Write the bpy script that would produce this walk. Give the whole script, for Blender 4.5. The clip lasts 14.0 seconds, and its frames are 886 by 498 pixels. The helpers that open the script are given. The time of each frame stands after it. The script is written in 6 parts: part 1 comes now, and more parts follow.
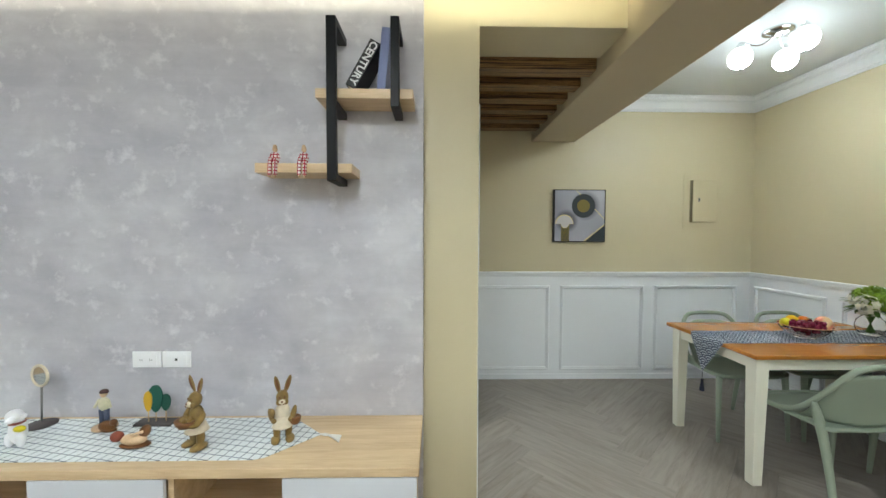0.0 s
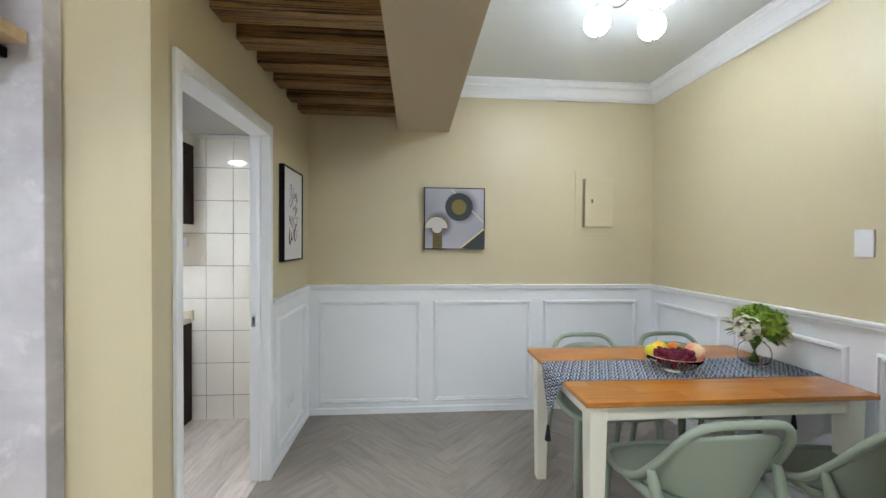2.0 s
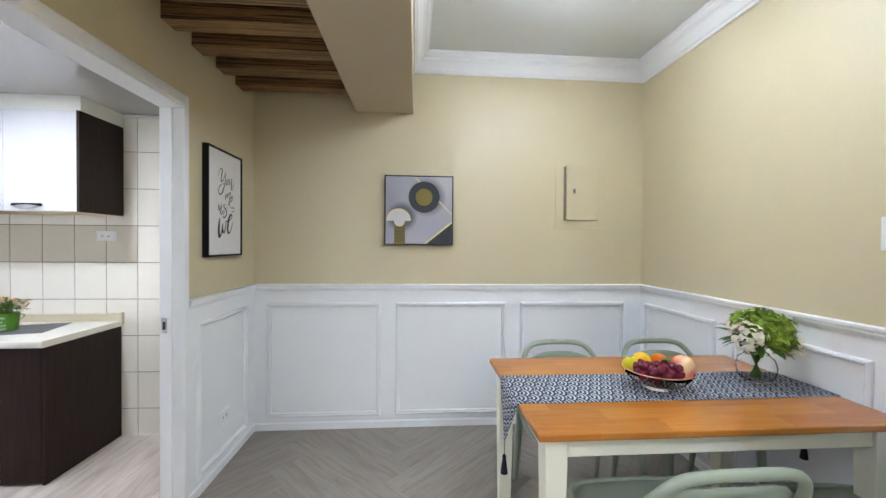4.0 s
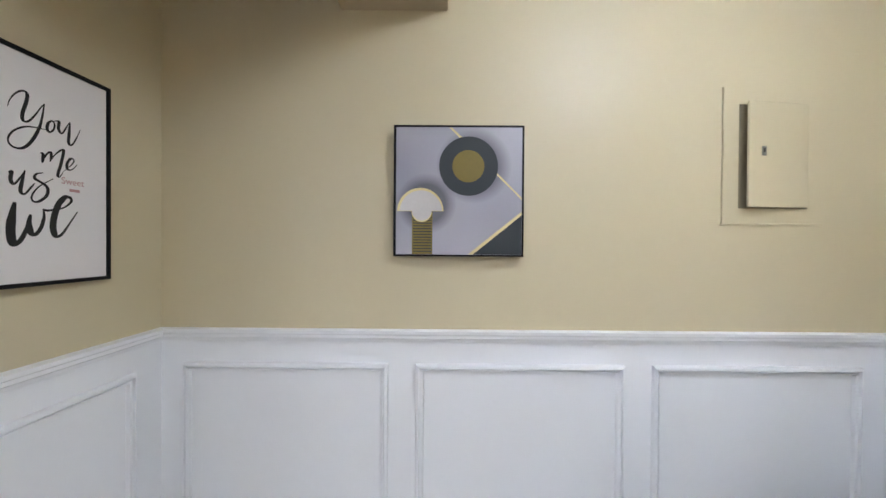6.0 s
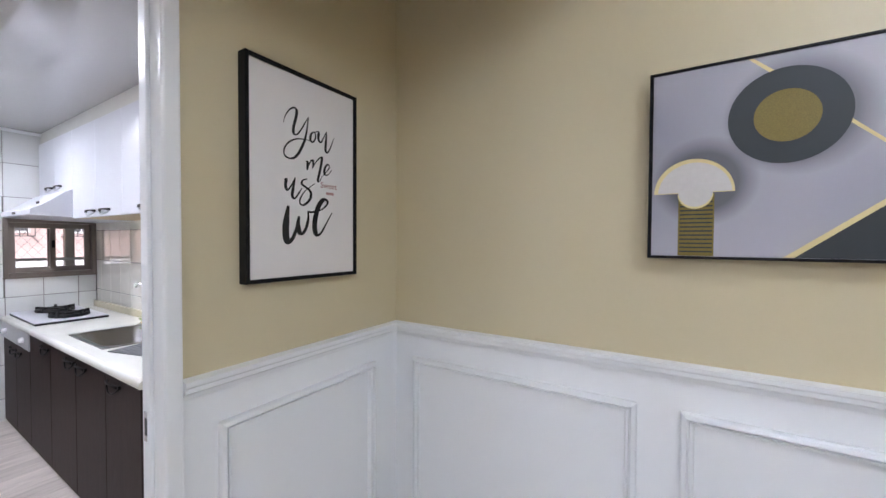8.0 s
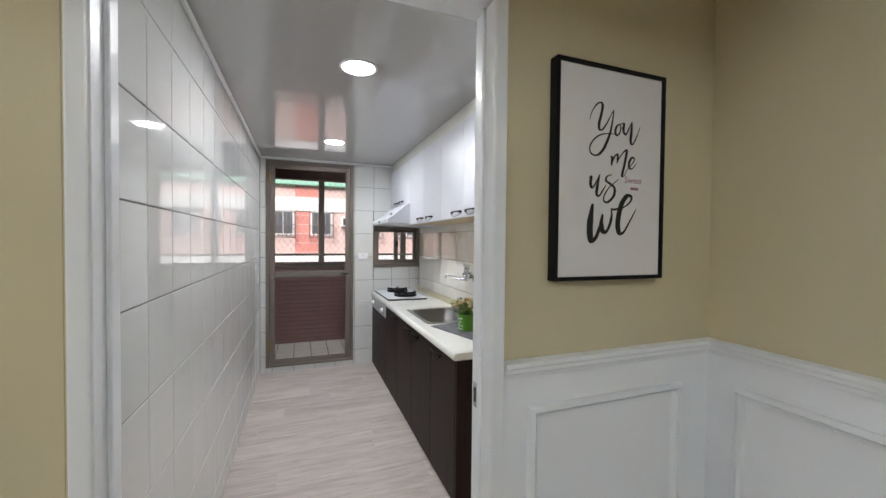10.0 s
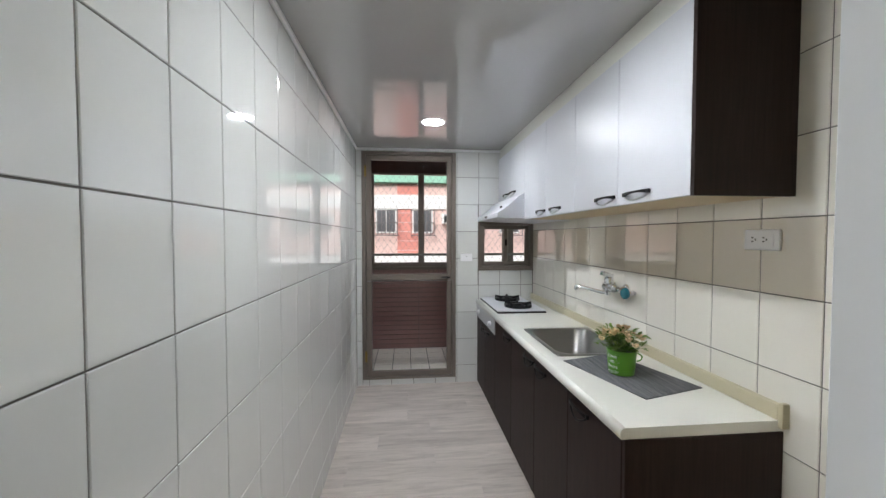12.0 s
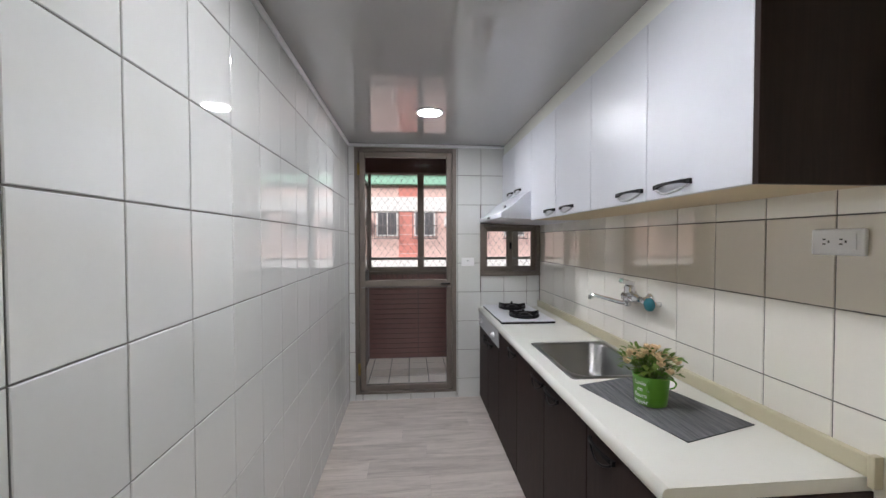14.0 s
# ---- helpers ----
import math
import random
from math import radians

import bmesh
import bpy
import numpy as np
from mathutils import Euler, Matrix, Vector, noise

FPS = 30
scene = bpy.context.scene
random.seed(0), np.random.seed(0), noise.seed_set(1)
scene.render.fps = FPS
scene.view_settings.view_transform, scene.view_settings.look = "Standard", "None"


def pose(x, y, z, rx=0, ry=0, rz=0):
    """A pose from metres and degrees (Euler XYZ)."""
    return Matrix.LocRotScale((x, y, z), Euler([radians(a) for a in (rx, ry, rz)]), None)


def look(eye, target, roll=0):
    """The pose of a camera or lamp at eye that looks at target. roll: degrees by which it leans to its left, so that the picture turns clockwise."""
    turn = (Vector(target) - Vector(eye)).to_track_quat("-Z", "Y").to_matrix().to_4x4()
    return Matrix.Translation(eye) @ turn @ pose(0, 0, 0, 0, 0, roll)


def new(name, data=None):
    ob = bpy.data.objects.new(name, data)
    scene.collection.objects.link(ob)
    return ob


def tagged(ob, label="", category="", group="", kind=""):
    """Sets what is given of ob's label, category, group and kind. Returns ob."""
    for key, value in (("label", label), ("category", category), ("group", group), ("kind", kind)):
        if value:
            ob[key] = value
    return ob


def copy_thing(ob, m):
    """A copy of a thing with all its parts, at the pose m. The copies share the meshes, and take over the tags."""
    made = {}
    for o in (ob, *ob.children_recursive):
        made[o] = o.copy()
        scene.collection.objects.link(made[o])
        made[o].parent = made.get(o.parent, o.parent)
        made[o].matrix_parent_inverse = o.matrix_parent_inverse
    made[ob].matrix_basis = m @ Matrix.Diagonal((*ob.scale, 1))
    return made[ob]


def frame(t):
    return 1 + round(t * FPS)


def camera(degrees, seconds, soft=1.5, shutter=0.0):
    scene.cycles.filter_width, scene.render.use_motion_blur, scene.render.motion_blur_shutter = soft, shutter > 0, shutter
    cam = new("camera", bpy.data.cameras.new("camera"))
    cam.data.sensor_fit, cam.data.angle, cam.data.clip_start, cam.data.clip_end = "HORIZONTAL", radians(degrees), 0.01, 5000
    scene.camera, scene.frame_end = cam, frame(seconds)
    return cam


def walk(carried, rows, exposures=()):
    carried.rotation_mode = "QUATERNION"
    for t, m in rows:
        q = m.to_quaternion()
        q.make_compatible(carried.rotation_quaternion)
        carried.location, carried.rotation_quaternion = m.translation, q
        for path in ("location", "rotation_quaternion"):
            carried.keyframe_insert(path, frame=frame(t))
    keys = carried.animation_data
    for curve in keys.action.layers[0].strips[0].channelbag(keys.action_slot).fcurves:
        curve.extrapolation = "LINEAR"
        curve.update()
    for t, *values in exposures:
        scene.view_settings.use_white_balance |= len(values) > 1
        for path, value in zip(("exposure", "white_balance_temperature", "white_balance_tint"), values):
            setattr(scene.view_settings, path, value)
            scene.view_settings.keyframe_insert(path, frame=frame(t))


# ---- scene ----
cam = camera(99.2, 14.0)
PATH = [
    (0, (0.28, 0.905, 1.387), (0.321, 2.903, 1.312), 0.2),
    (0.5, (0.625, 1.086, 1.383), (0.671, 3.084, 1.32), 0.2),
    (1, (0.885, 1.265, 1.381), (0.953, 3.263, 1.326), 0.2),
    (1.5, (1.096, 1.406, 1.385), (1.182, 3.404, 1.343), 0.3),
    (2, (1.314, 1.435, 1.372), (1.47, 3.429, 1.342), 0.4),
    (2.5, (1.539, 1.4, 1.36), (1.697, 3.394, 1.335), 0.3),
    (4.8, (1.631, 2.214, 1.326), (1.772, 4.209, 1.293), 0.5),
    (5, (1.637, 2.361, 1.354), (1.774, 4.356, 1.31), 0.4),
    (5.5, (1.638, 2.705, 1.342), (1.729, 4.703, 1.321), 0.4),
    (6, (1.591, 3.023, 1.364), (1.579, 5.023, 1.347), 0.4),
    (6.5, (1.565, 3.267, 1.364), (1.423, 5.262, 1.335), 0.4),
    (7, (1.533, 3.341, 1.353), (1.137, 5.301, 1.324), 0.4),
    (7.5, (1.495, 3.316, 1.357), (0.772, 5.18, 1.329), 0.4),
    (8, (1.464, 3.273, 1.368), (0.409, 4.972, 1.323), 0.3),
    (8.5, (1.433, 3.242, 1.362), (0.089, 4.722, 1.332), 0.3),
    (9, (1.402, 3.219, 1.356), (-0.17, 4.456, 1.328), 0.2),
    (9.2, (1.396, 3.212, 1.355), (-0.255, 4.34, 1.327), 0.3),
    (11.3, (1.048, 3.189, 1.369), (-0.934, 3.447, 1.303), 0.1),
    (11.5, (0.950, 3.199, 1.372), (-1.040, 3.435, 1.307), 0.0),
    (12, (0.700, 3.260, 1.376), (-1.294, 3.452, 1.312), -0.0),
    (12.5, (0.515, 3.260, 1.371), (-1.476, 3.436, 1.318), -0.1),
    (13, (0.431, 3.267, 1.378), (-1.561, 3.431, 1.327), -0.1),
    (13.5, (0.414, 3.308, 1.377), (-1.579, 3.473, 1.327), -0.1),
    (14, (0.442, 3.327, 1.373), (-1.550, 3.496, 1.326), -0.1),
]
walk(cam, [(t, look(eye, target, roll)) for t, eye, target, roll in PATH],
     exposures=[(0, 0.34, 6350, 5), (1.5, 0.58, 6350, 10), (2, 0.55, 6180, 12), (2.5, 0.66, 6050, 13), (5, 0.75, 6120, 16), (6, 0.74, 6100, 18), (7.5, 0.74, 5980, 19), (8, 0.70, 6030, 20), (9, 0.37, 6400, 15), (11.5, 0.2, 6400, 12), (12, 0.1, 6380, 11), (13, -0.03, 6370, 11), (13.5, -0.01, 6420, 14), (14, -0.01, 6430, 15)])

# ---- world and light ----
world = bpy.data.worlds.new("world")
scene.world = world
world.use_nodes = True
wn = world.node_tree.nodes
sky = wn.new("ShaderNodeTexSky")
sky.sky_type = 'NISHITA'
sky.sun_disc = False
sky.sun_elevation = radians(37)
sky.sun_rotation = radians(200)
sky.air_density, sky.dust_density = 1.5, 3.0
world.node_tree.links.new(sky.outputs[0], wn["Background"].inputs[0])
wn["Background"].inputs[1].default_value = 0.15
sun_data = bpy.data.lights.new("sun", 'SUN')
sun_data.energy, sun_data.angle, sun_data.color = 5.0, radians(30), (1.0, 0.95, 0.88)
sun = new("sun", sun_data)
sun.matrix_world = look((0, -1, 7.5), (-9, 3.5, 0))

GLOBE = 98.0      # dining globes
DOWN = 215.0       # kitchen downlights
LIVING = 270.0     # living-room downlights
COVE = 12.0        # cove strip over the grey wall

# ---- materials ----


class Nodes:
    """Short-hand for building a node tree."""

    def __init__(self, name):
        self.m = bpy.data.materials.new(name)
        self.m.use_nodes = True
        self.t = self.m.node_tree
        self.b = self.t.nodes["Principled BSDF"]

    def node(self, kind, **props):
        n = self.t.nodes.new("ShaderNode" + kind)
        for k, v in props.items():
            setattr(n, k, v)
        return n

    def put(self, sock, v):
        if isinstance(v, bpy.types.NodeSocket):
            self.t.links.new(v, sock)
        else:
            sock.default_value = v

    def math(self, op, a, b=0.0, c=0.0):
        n = self.node("Math", operation=op)
        for s, v in zip(n.inputs, (a, b, c)):
            self.put(s, v)
        return n.outputs[0]

    def coords(self, scale=(1, 1, 1), rot=(0, 0, 0), kind="Object"):
        tc = self.node("TexCoord")
        mp = self.node("Mapping")
        self.put(mp.inputs[0], tc.outputs[kind])
        mp.inputs["Scale"].default_value = scale
        mp.inputs["Rotation"].default_value = [radians(a) for a in rot]
        return mp.outputs[0]

    def noise(self, vec, scale, detail=4.0, rough=0.55, dist=0.0):
        n = self.node("TexNoise")
        self.put(n.inputs["Vector"], vec)
        n.inputs["Scale"].default_value = scale
        n.inputs["Detail"].default_value = detail
        n.inputs["Roughness"].default_value = rough
        n.inputs["Distortion"].default_value = dist
        return n.outputs["Fac"]

    def ramp(self, fac, stops):
        n = self.node("ValToRGB")
        self.put(n.inputs[0], fac)
        el = n.color_ramp.elements
        while len(el) < len(stops):
            el.new(0.5)
        for e, (p, c) in zip(el, stops):
            e.position, e.color = p, (*c, 1)
        return n.outputs[0]

    def mix(self, fac, a, b, how='MIX'):
        n = self.node("Mix", data_type='RGBA', blend_type=how)
        self.put(n.inputs[0], fac)
        for s, v in ((n.inputs[6], a), (n.inputs[7], b)):
            self.put(s, (*v, 1) if isinstance(v, tuple) and len(v) == 3 else v)
        return n.outputs[2]

    def bump(self, height, strength, distance=0.002):
        n = self.node("Bump")
        n.inputs["Strength"].default_value = strength
        n.inputs["Distance"].default_value = distance
        self.put(n.inputs["Height"], height)
        self.put(self.b.inputs["Normal"], n.outputs[0])

    def set(self, **kw):
        for k, v in kw.items():
            s = self.b.inputs[k.replace("_", " ")]
            self.put(s, (*v, 1) if isinstance(v, tuple) and len(v) == 3 and s.type == 'RGBA' else v)
        return self.m


def paint(name, col, rough=0.5, grain=260.0, bump=0.12, vary=0.05, patch=1.6, spec=0.5):
    """A painted or plain surface: two scales of tone, fine relief."""
    n = Nodes(name)
    v = n.coords()
    big, small = n.noise(v, patch, 3), n.noise(v, grain, 2)
    lo, hi = tuple(c * (1 - vary) for c in col), tuple(min(1, c * (1 + vary)) for c in col)
    c = n.mix(n.math('ADD', n.math('MULTIPLY', big, 0.7), n.math('MULTIPLY', small, 0.3)), lo, hi)
    n.bump(small, bump, 0.0008)
    rr = n.math('ADD', n.math('MULTIPLY', big, 0.12), rough - 0.06)
    return n.set(Base_Color=c, Roughness=rr, Specular_IOR_Level=spec)


def wood(name, dark, light, axis="x", scale=1.0, rough=0.45, stretch=14.0, per_piece=0.0, bump=0.15, sharp=False):
    """Wood with its grain along an axis; per_piece shifts tone and grain from piece to piece."""
    n = Nodes(name)
    s = {"x": (1, stretch, stretch), "y": (stretch, 1, stretch), "z": (stretch, stretch, 1)}[axis]
    v = n.coords(tuple(a * scale for a in s))
    info = n.node("ObjectInfo")
    if per_piece:
        add = n.node("VectorMath", operation='ADD')
        n.put(add.inputs[0], v)
        comb = n.node("CombineXYZ")
        for k, f in enumerate((37.0, 91.0, 53.0)):
            n.put(comb.inputs[k], n.math('MULTIPLY', info.outputs["Random"], f))
        n.put(add.inputs[1], comb.outputs[0])
        v = add.outputs[0]
    g = n.noise(v, 3.0, 8, 0.62, 0.6)
    f = n.noise(v, 17.0, 5, 0.6)
    k = n.math('ADD', n.math('MULTIPLY', g, 0.75), n.math('MULTIPLY', f, 0.25))
    half = tuple(a * 0.7 + b * 0.3 for a, b in zip(dark, light))
    stops = [(0.43, dark), (0.48, half), (0.52, light), (0.555, half), (0.60, light)] if sharp else [(0.33, dark), (0.66, light)]
    c = n.ramp(k, stops)
    if per_piece:
        t = n.math('ADD', n.math('MULTIPLY', info.outputs["Random"], per_piece), 1 - per_piece / 2)
        hs = n.node("HueSaturation")
        n.put(hs.inputs["Color"], c)
        n.put(hs.inputs["Value"], t)
        c = hs.outputs[0]
    n.bump(k, bump, 0.001)
    return n.set(Base_Color=c, Roughness=n.math('ADD', n.math('MULTIPLY', f, 0.2), rough - 0.1))


def plain(name, col, rough=0.4, metal=0.0, coat=0.0, grain=90.0, vary=0.06, trans=0.0, ior=1.45, bump=0.04):
    n = Nodes(name)
    v = n.coords()
    k = n.noise(v, grain, 3)
    c = n.mix(k, tuple(a * (1 - vary) for a in col), tuple(min(1, a * (1 + vary)) for a in col))
    if bump:
        n.bump(k, bump, 0.0006)
    return n.set(Base_Color=c, Roughness=n.math('ADD', n.math('MULTIPLY', k, 0.1), max(0.0, rough - 0.05)), Metallic=metal, Coat_Weight=coat,
                 Transmission_Weight=trans, IOR=ior)


def glow(name, col, strength):
    n = Nodes(name)
    return n.set(Base_Color=(0.9, 0.9, 0.9), Emission_Color=col, Emission_Strength=strength, Roughness=0.3)


def glass(name, rough=0.0, tint=(1, 1, 1), ior=1.45):
    n = Nodes(name)
    return n.set(Base_Color=tint, Roughness=rough, Transmission_Weight=1.0, IOR=ior)


M = {}
M["beige"] = paint("beige_wall_paint", (0.60, 0.53, 0.355), 0.45, 420, 0.10, 0.035, 1.1)
# the wall paint darkened: the beam's shade is put into its colour
M["beam"] = paint("shaded_beam_paint", (0.50, 0.42, 0.285), 0.55, 420, 0.10, 0.035, 1.1)
M["white"] = paint("white_trim_paint", (0.84, 0.86, 0.89), 0.32, 160, 0.03, 0.02, 2.0)
M["ceiling"] = paint("ceiling_paint", (0.70, 0.73, 0.73), 0.7, 300, 0.1, 0.02, 1.5)
M["plain_wall"] = paint("off_white_wall", (0.72, 0.68, 0.58), 0.7, 300, 0.1, 0.03, 1.5)
M["slat"] = wood("streaked_batten_wood", (0.018, 0.008, 0.003), (0.40, 0.225, 0.082), "x", 0.5, 0.5, 90, 0.25, 0.2, True)
M["stub"] = wood("streaked_partition_wood", (0.045, 0.018, 0.007), (0.33, 0.175, 0.07), "z", 0.45, 0.45, 60, 0.0, 0.15, True)
M["oak"] = wood("pale_oak", (0.52, 0.36, 0.20), (0.70, 0.53, 0.33), "x", 1.0, 0.45, 10, 0.1, 0.08)
M["cream"] = paint("cream_table_paint", (0.80, 0.78, 0.66), 0.35, 150, 0.06, 0.03, 3.0)
M["green"] = plain("sage_green_plastic", (0.285, 0.335, 0.262), 0.42, grain=500, vary=0.03, bump=0.08)
M["black"] = plain("black_metal", (0.007, 0.007, 0.008), 0.45, grain=300)
M["black"].node_tree.nodes["Principled BSDF"].inputs["Specular IOR Level"].default_value = 0.25
M["frame_black"] = plain("black_picture_frame", (0.006, 0.006, 0.007), 0.4)
M["frame_black"].node_tree.nodes["Principled BSDF"].inputs["Specular IOR Level"].default_value = 0.2
M["paper"] = paint("print_paper", (0.76, 0.74, 0.74), 0.6, 300, 0.05, 0.015, 2.0)
M["ink"] = plain("black_ink", (0.012, 0.012, 0.012), 0.6)
M["ink_grey"] = plain("faded_red_ink", (0.48, 0.27, 0.27), 0.6)
M["chrome"] = plain("chrome", (0.75, 0.76, 0.78), 0.08, 1.0, bump=0.0, vary=0.01)
M["steel"] = plain("brushed_steel", (0.27, 0.265, 0.26), 0.30, 1.0, grain=6, vary=0.05, bump=0.0)
M["switch"] = plain("white_plastic", (0.82, 0.82, 0.84), 0.3, bump=0.0, vary=0.01)
M["box_inside"] = plain("shaded_box_inside", (0.26, 0.225, 0.15), 0.7)
M["lip"] = plain("satin_grey_lip", (0.42, 0.43, 0.45), 0.4)
M["slot"] = plain("dark_slot", (0.03, 0.03, 0.03), 0.5)
M["cab_dark"] = wood("dark_wenge_laminate", (0.014, 0.0068, 0.006), (0.031, 0.0165, 0.0138), "z", 1.0, 0.5, 20, 0.1, 0.05)
M["cab_dark"].node_tree.nodes["Principled BSDF"].inputs["Specular IOR Level"].default_value = 0.2
M["cab_white"] = plain("white_gloss_laminate", (0.625, 0.64, 0.69), 0.34, coat=0.0, grain=8, vary=0.01, bump=0.015)
M["counter"] = paint("cream_worktop", (0.82, 0.82, 0.775), 0.22, 500, 0.03, 0.02, 5.0)
M["splash"] = paint("yellowed_upstand", (0.56, 0.51, 0.36), 0.4, 200, 0.04, 0.06, 6.0)
M["underside"] = paint("tan_cabinet_board", (0.66, 0.53, 0.35), 0.5, 200, 0.05, 0.05, 3.0)
M["dull_panel"] = plain("dull_grey_brown_panel", (0.17, 0.14, 0.135), 0.3, grain=12, vary=0.15)
M["bronze"] = plain("bronze_aluminium", (0.20, 0.17, 0.148), 0.42, 0.35, grain=200)
M["brass"] = plain("tarnished_brass", (0.36, 0.25, 0.09), 0.45, 0.8)
M["glass"] = glass("clear_glass")
M["vase_glass"] = glass("thin_clear_glass", 0.0, (1, 1, 1), 1.11)
M["grout"] = paint("grey_grout", (0.13, 0.12, 0.11), 0.85, 300, 0.2, 0.1)


def globe_glow(name, col, strength):
    """Opal glass globe; its crown's glow is cut to keep the ceiling above darker."""
    n = Nodes(name)
    sep = n.node("SeparateXYZ")
    n.put(sep.inputs[0], n.node("NewGeometry").outputs["Normal"])
    up = n.math('MINIMUM', n.math('MAXIMUM', n.math('ADD', n.math('MULTIPLY', sep.outputs[2], 3.0), 1.6), 0.0), 1.0)
    k = n.math('MULTIPLY', n.math('SUBTRACT', 1.0, n.math('MULTIPLY', up, 0.955)), strength)
    return n.set(Base_Color=(0.9, 0.9, 0.9), Emission_Color=col, Emission_Strength=k, Roughness=0.3)


M["globe"] = globe_glow("opal_globe_light", (0.88, 0.96, 1.0), GLOBE)
M["down"] = glow("downlight_diffuser", (0.95, 0.985, 1.0), DOWN)
M["living_down"] = glow("living_downlight_diffuser", (0.90, 0.96, 1.0), LIVING)
M["cove"] = glow("warm_led_strip", (1.0, 0.90, 0.64), COVE)


def tile_material(name, col, rough):
    n = Nodes(name)
    info = n.node("ObjectInfo")
    wave = n.noise(n.coords(), 5.0, 2)
    c = n.mix(n.math('ADD', n.math('MULTIPLY', info.outputs["Random"], 0.6), n.math('MULTIPLY', n.noise(n.coords(), 60, 3), 0.4)),
              tuple(a * 0.965 for a in col), tuple(min(1, a * 1.03) for a in col))
    n.bump(wave, 0.015, 0.004)
    return n.set(Base_Color=c, Roughness=rough, IOR=2.05)


M["tile"] = tile_material("white_glazed_tile", (0.69, 0.70, 0.69), 0.04)
M["tile_beige"] = tile_material("beige_glazed_tile", (0.70, 0.635, 0.53), 0.06)
M["tile_warm"] = tile_material("cream_glazed_tile", (0.87, 0.84, 0.77), 0.06)
M["tile_floor"] = tile_material("cream_balcony_tile", (0.86, 0.83, 0.76), 0.3)
M["tile_brown"] = tile_material("brown_red_tile", (0.185, 0.075, 0.068), 0.35)


def floor_material(name, dark, light, per):
    n = Nodes(name)
    info = n.node("ObjectInfo")
    comb = n.node("CombineXYZ")
    for k, f in enumerate((37.0, 91.0, 53.0)):
        n.put(comb.inputs[k], n.math('MULTIPLY', info.outputs["Random"], f))
    add = n.node("VectorMath", operation='ADD')
    n.put(add.inputs[0], n.coords((1.3, 12, 12)))
    n.put(add.inputs[1], comb.outputs[0])
    v = add.outputs[0]
    g, f = n.noise(v, 2.2, 8, 0.62, 0.8), n.noise(v, 16.0, 4, 0.6)
    k = n.math('ADD', n.math('MULTIPLY', g, 0.78), n.math('MULTIPLY', f, 0.22))
    c = n.ramp(k, [(0.30, dark), (0.52, light), (0.70, tuple(a * 1.18 for a in light))])
    hs = n.node("HueSaturation")
    n.put(hs.inputs["Color"], c)
    n.put(hs.inputs["Value"], n.math('ADD', n.math('MULTIPLY', info.outputs["Random"], per), 1 - per / 2))
    n.bump(k, 0.12, 0.001)
    return n.set(Base_Color=hs.outputs[0], Roughness=n.math('ADD', n.math('MULTIPLY', f, 0.15), 0.36))


M["plank"] = floor_material("grey_oak_plank", (0.195, 0.165, 0.138), (0.285, 0.252, 0.22), 0.12)
M["plank_kitchen"] = floor_material("grey_oak_kitchen_plank", (0.41, 0.355, 0.325), (0.60, 0.535, 0.493), 0.22)
M["subfloor"] = paint("subfloor", (0.10, 0.09, 0.08), 0.9, 100)


def concrete():
    """Grey concrete-look wall covering: soft clouds, pale flecks, faint vertical and level streaks."""
    n = Nodes("grey_concrete_covering")
    v = n.coords()
    big = n.noise(v, 1.7, 5, 0.6, 0.4)
    mid = n.noise(n.coords((1, 1, 1.3)), 5.0, 6, 0.62, 0.4)
    streak = n.noise(n.coords((1.3, 1.3, 8)), 1.6, 5, 0.65, 0.5)
    fleck = n.noise(n.coords((1, 1, 1.1)), 13.0, 4, 0.6)
    k = n.math('ADD', n.math('ADD', n.math('MULTIPLY', big, 0.45), n.math('MULTIPLY', mid, 0.35)), n.math('MULTIPLY', streak, 0.20))
    c = n.ramp(k, [(0.38, (0.40, 0.385, 0.43)), (0.5, (0.48, 0.465, 0.505)), (0.62, (0.58, 0.565, 0.60))])
    c = n.mix(n.ramp(fleck, [(0.57, (0, 0, 0)), (0.72, (0.65, 0.65, 0.65))]), c, (0.68, 0.665, 0.685))
    n.bump(n.noise(v, 120, 4), 0.15, 0.001)
    return n.set(Base_Color=c, Roughness=0.62)


M["concrete"] = concrete()


def strip_top():
    """Honey-stained table top glued up from strips of slightly different tone."""
    n = Nodes("honey_table_wood")
    sep = n.node("SeparateXYZ")
    n.put(sep.inputs[0], n.coords())
    lane = n.math('FLOOR', n.math('DIVIDE', n.math('ADD', sep.outputs[1], 5.0), 0.081))
    along = n.math('FLOOR', n.math('DIVIDE', n.math('ADD', sep.outputs[0], n.math('MULTIPLY', lane, 0.173)), 0.42))
    wn_ = n.node("TexWhiteNoise", noise_dimensions='2D')
    comb = n.node("CombineXYZ")
    n.put(comb.inputs[0], lane)
    n.put(comb.inputs[1], along)
    n.put(wn_.inputs["Vector"], comb.outputs[0])
    g = n.noise(n.coords((1, 11, 11)), 5.0, 6, 0.55, 0.3)
    k = n.math('ADD', n.math('MULTIPLY', g, 0.7), n.math('MULTIPLY', wn_.outputs["Value"], 0.3))
    c = n.ramp(k, [(0.25, (0.38, 0.128, 0.016)), (0.75, (0.54, 0.212, 0.033))])
    n.bump(g, 0.02, 0.0008)
    return n.set(Base_Color=c, Roughness=n.math('ADD', n.math('MULTIPLY', g, 0.12), 0.17), Coat_Weight=0.25, Coat_Roughness=0.12)


M["tabletop"] = strip_top()


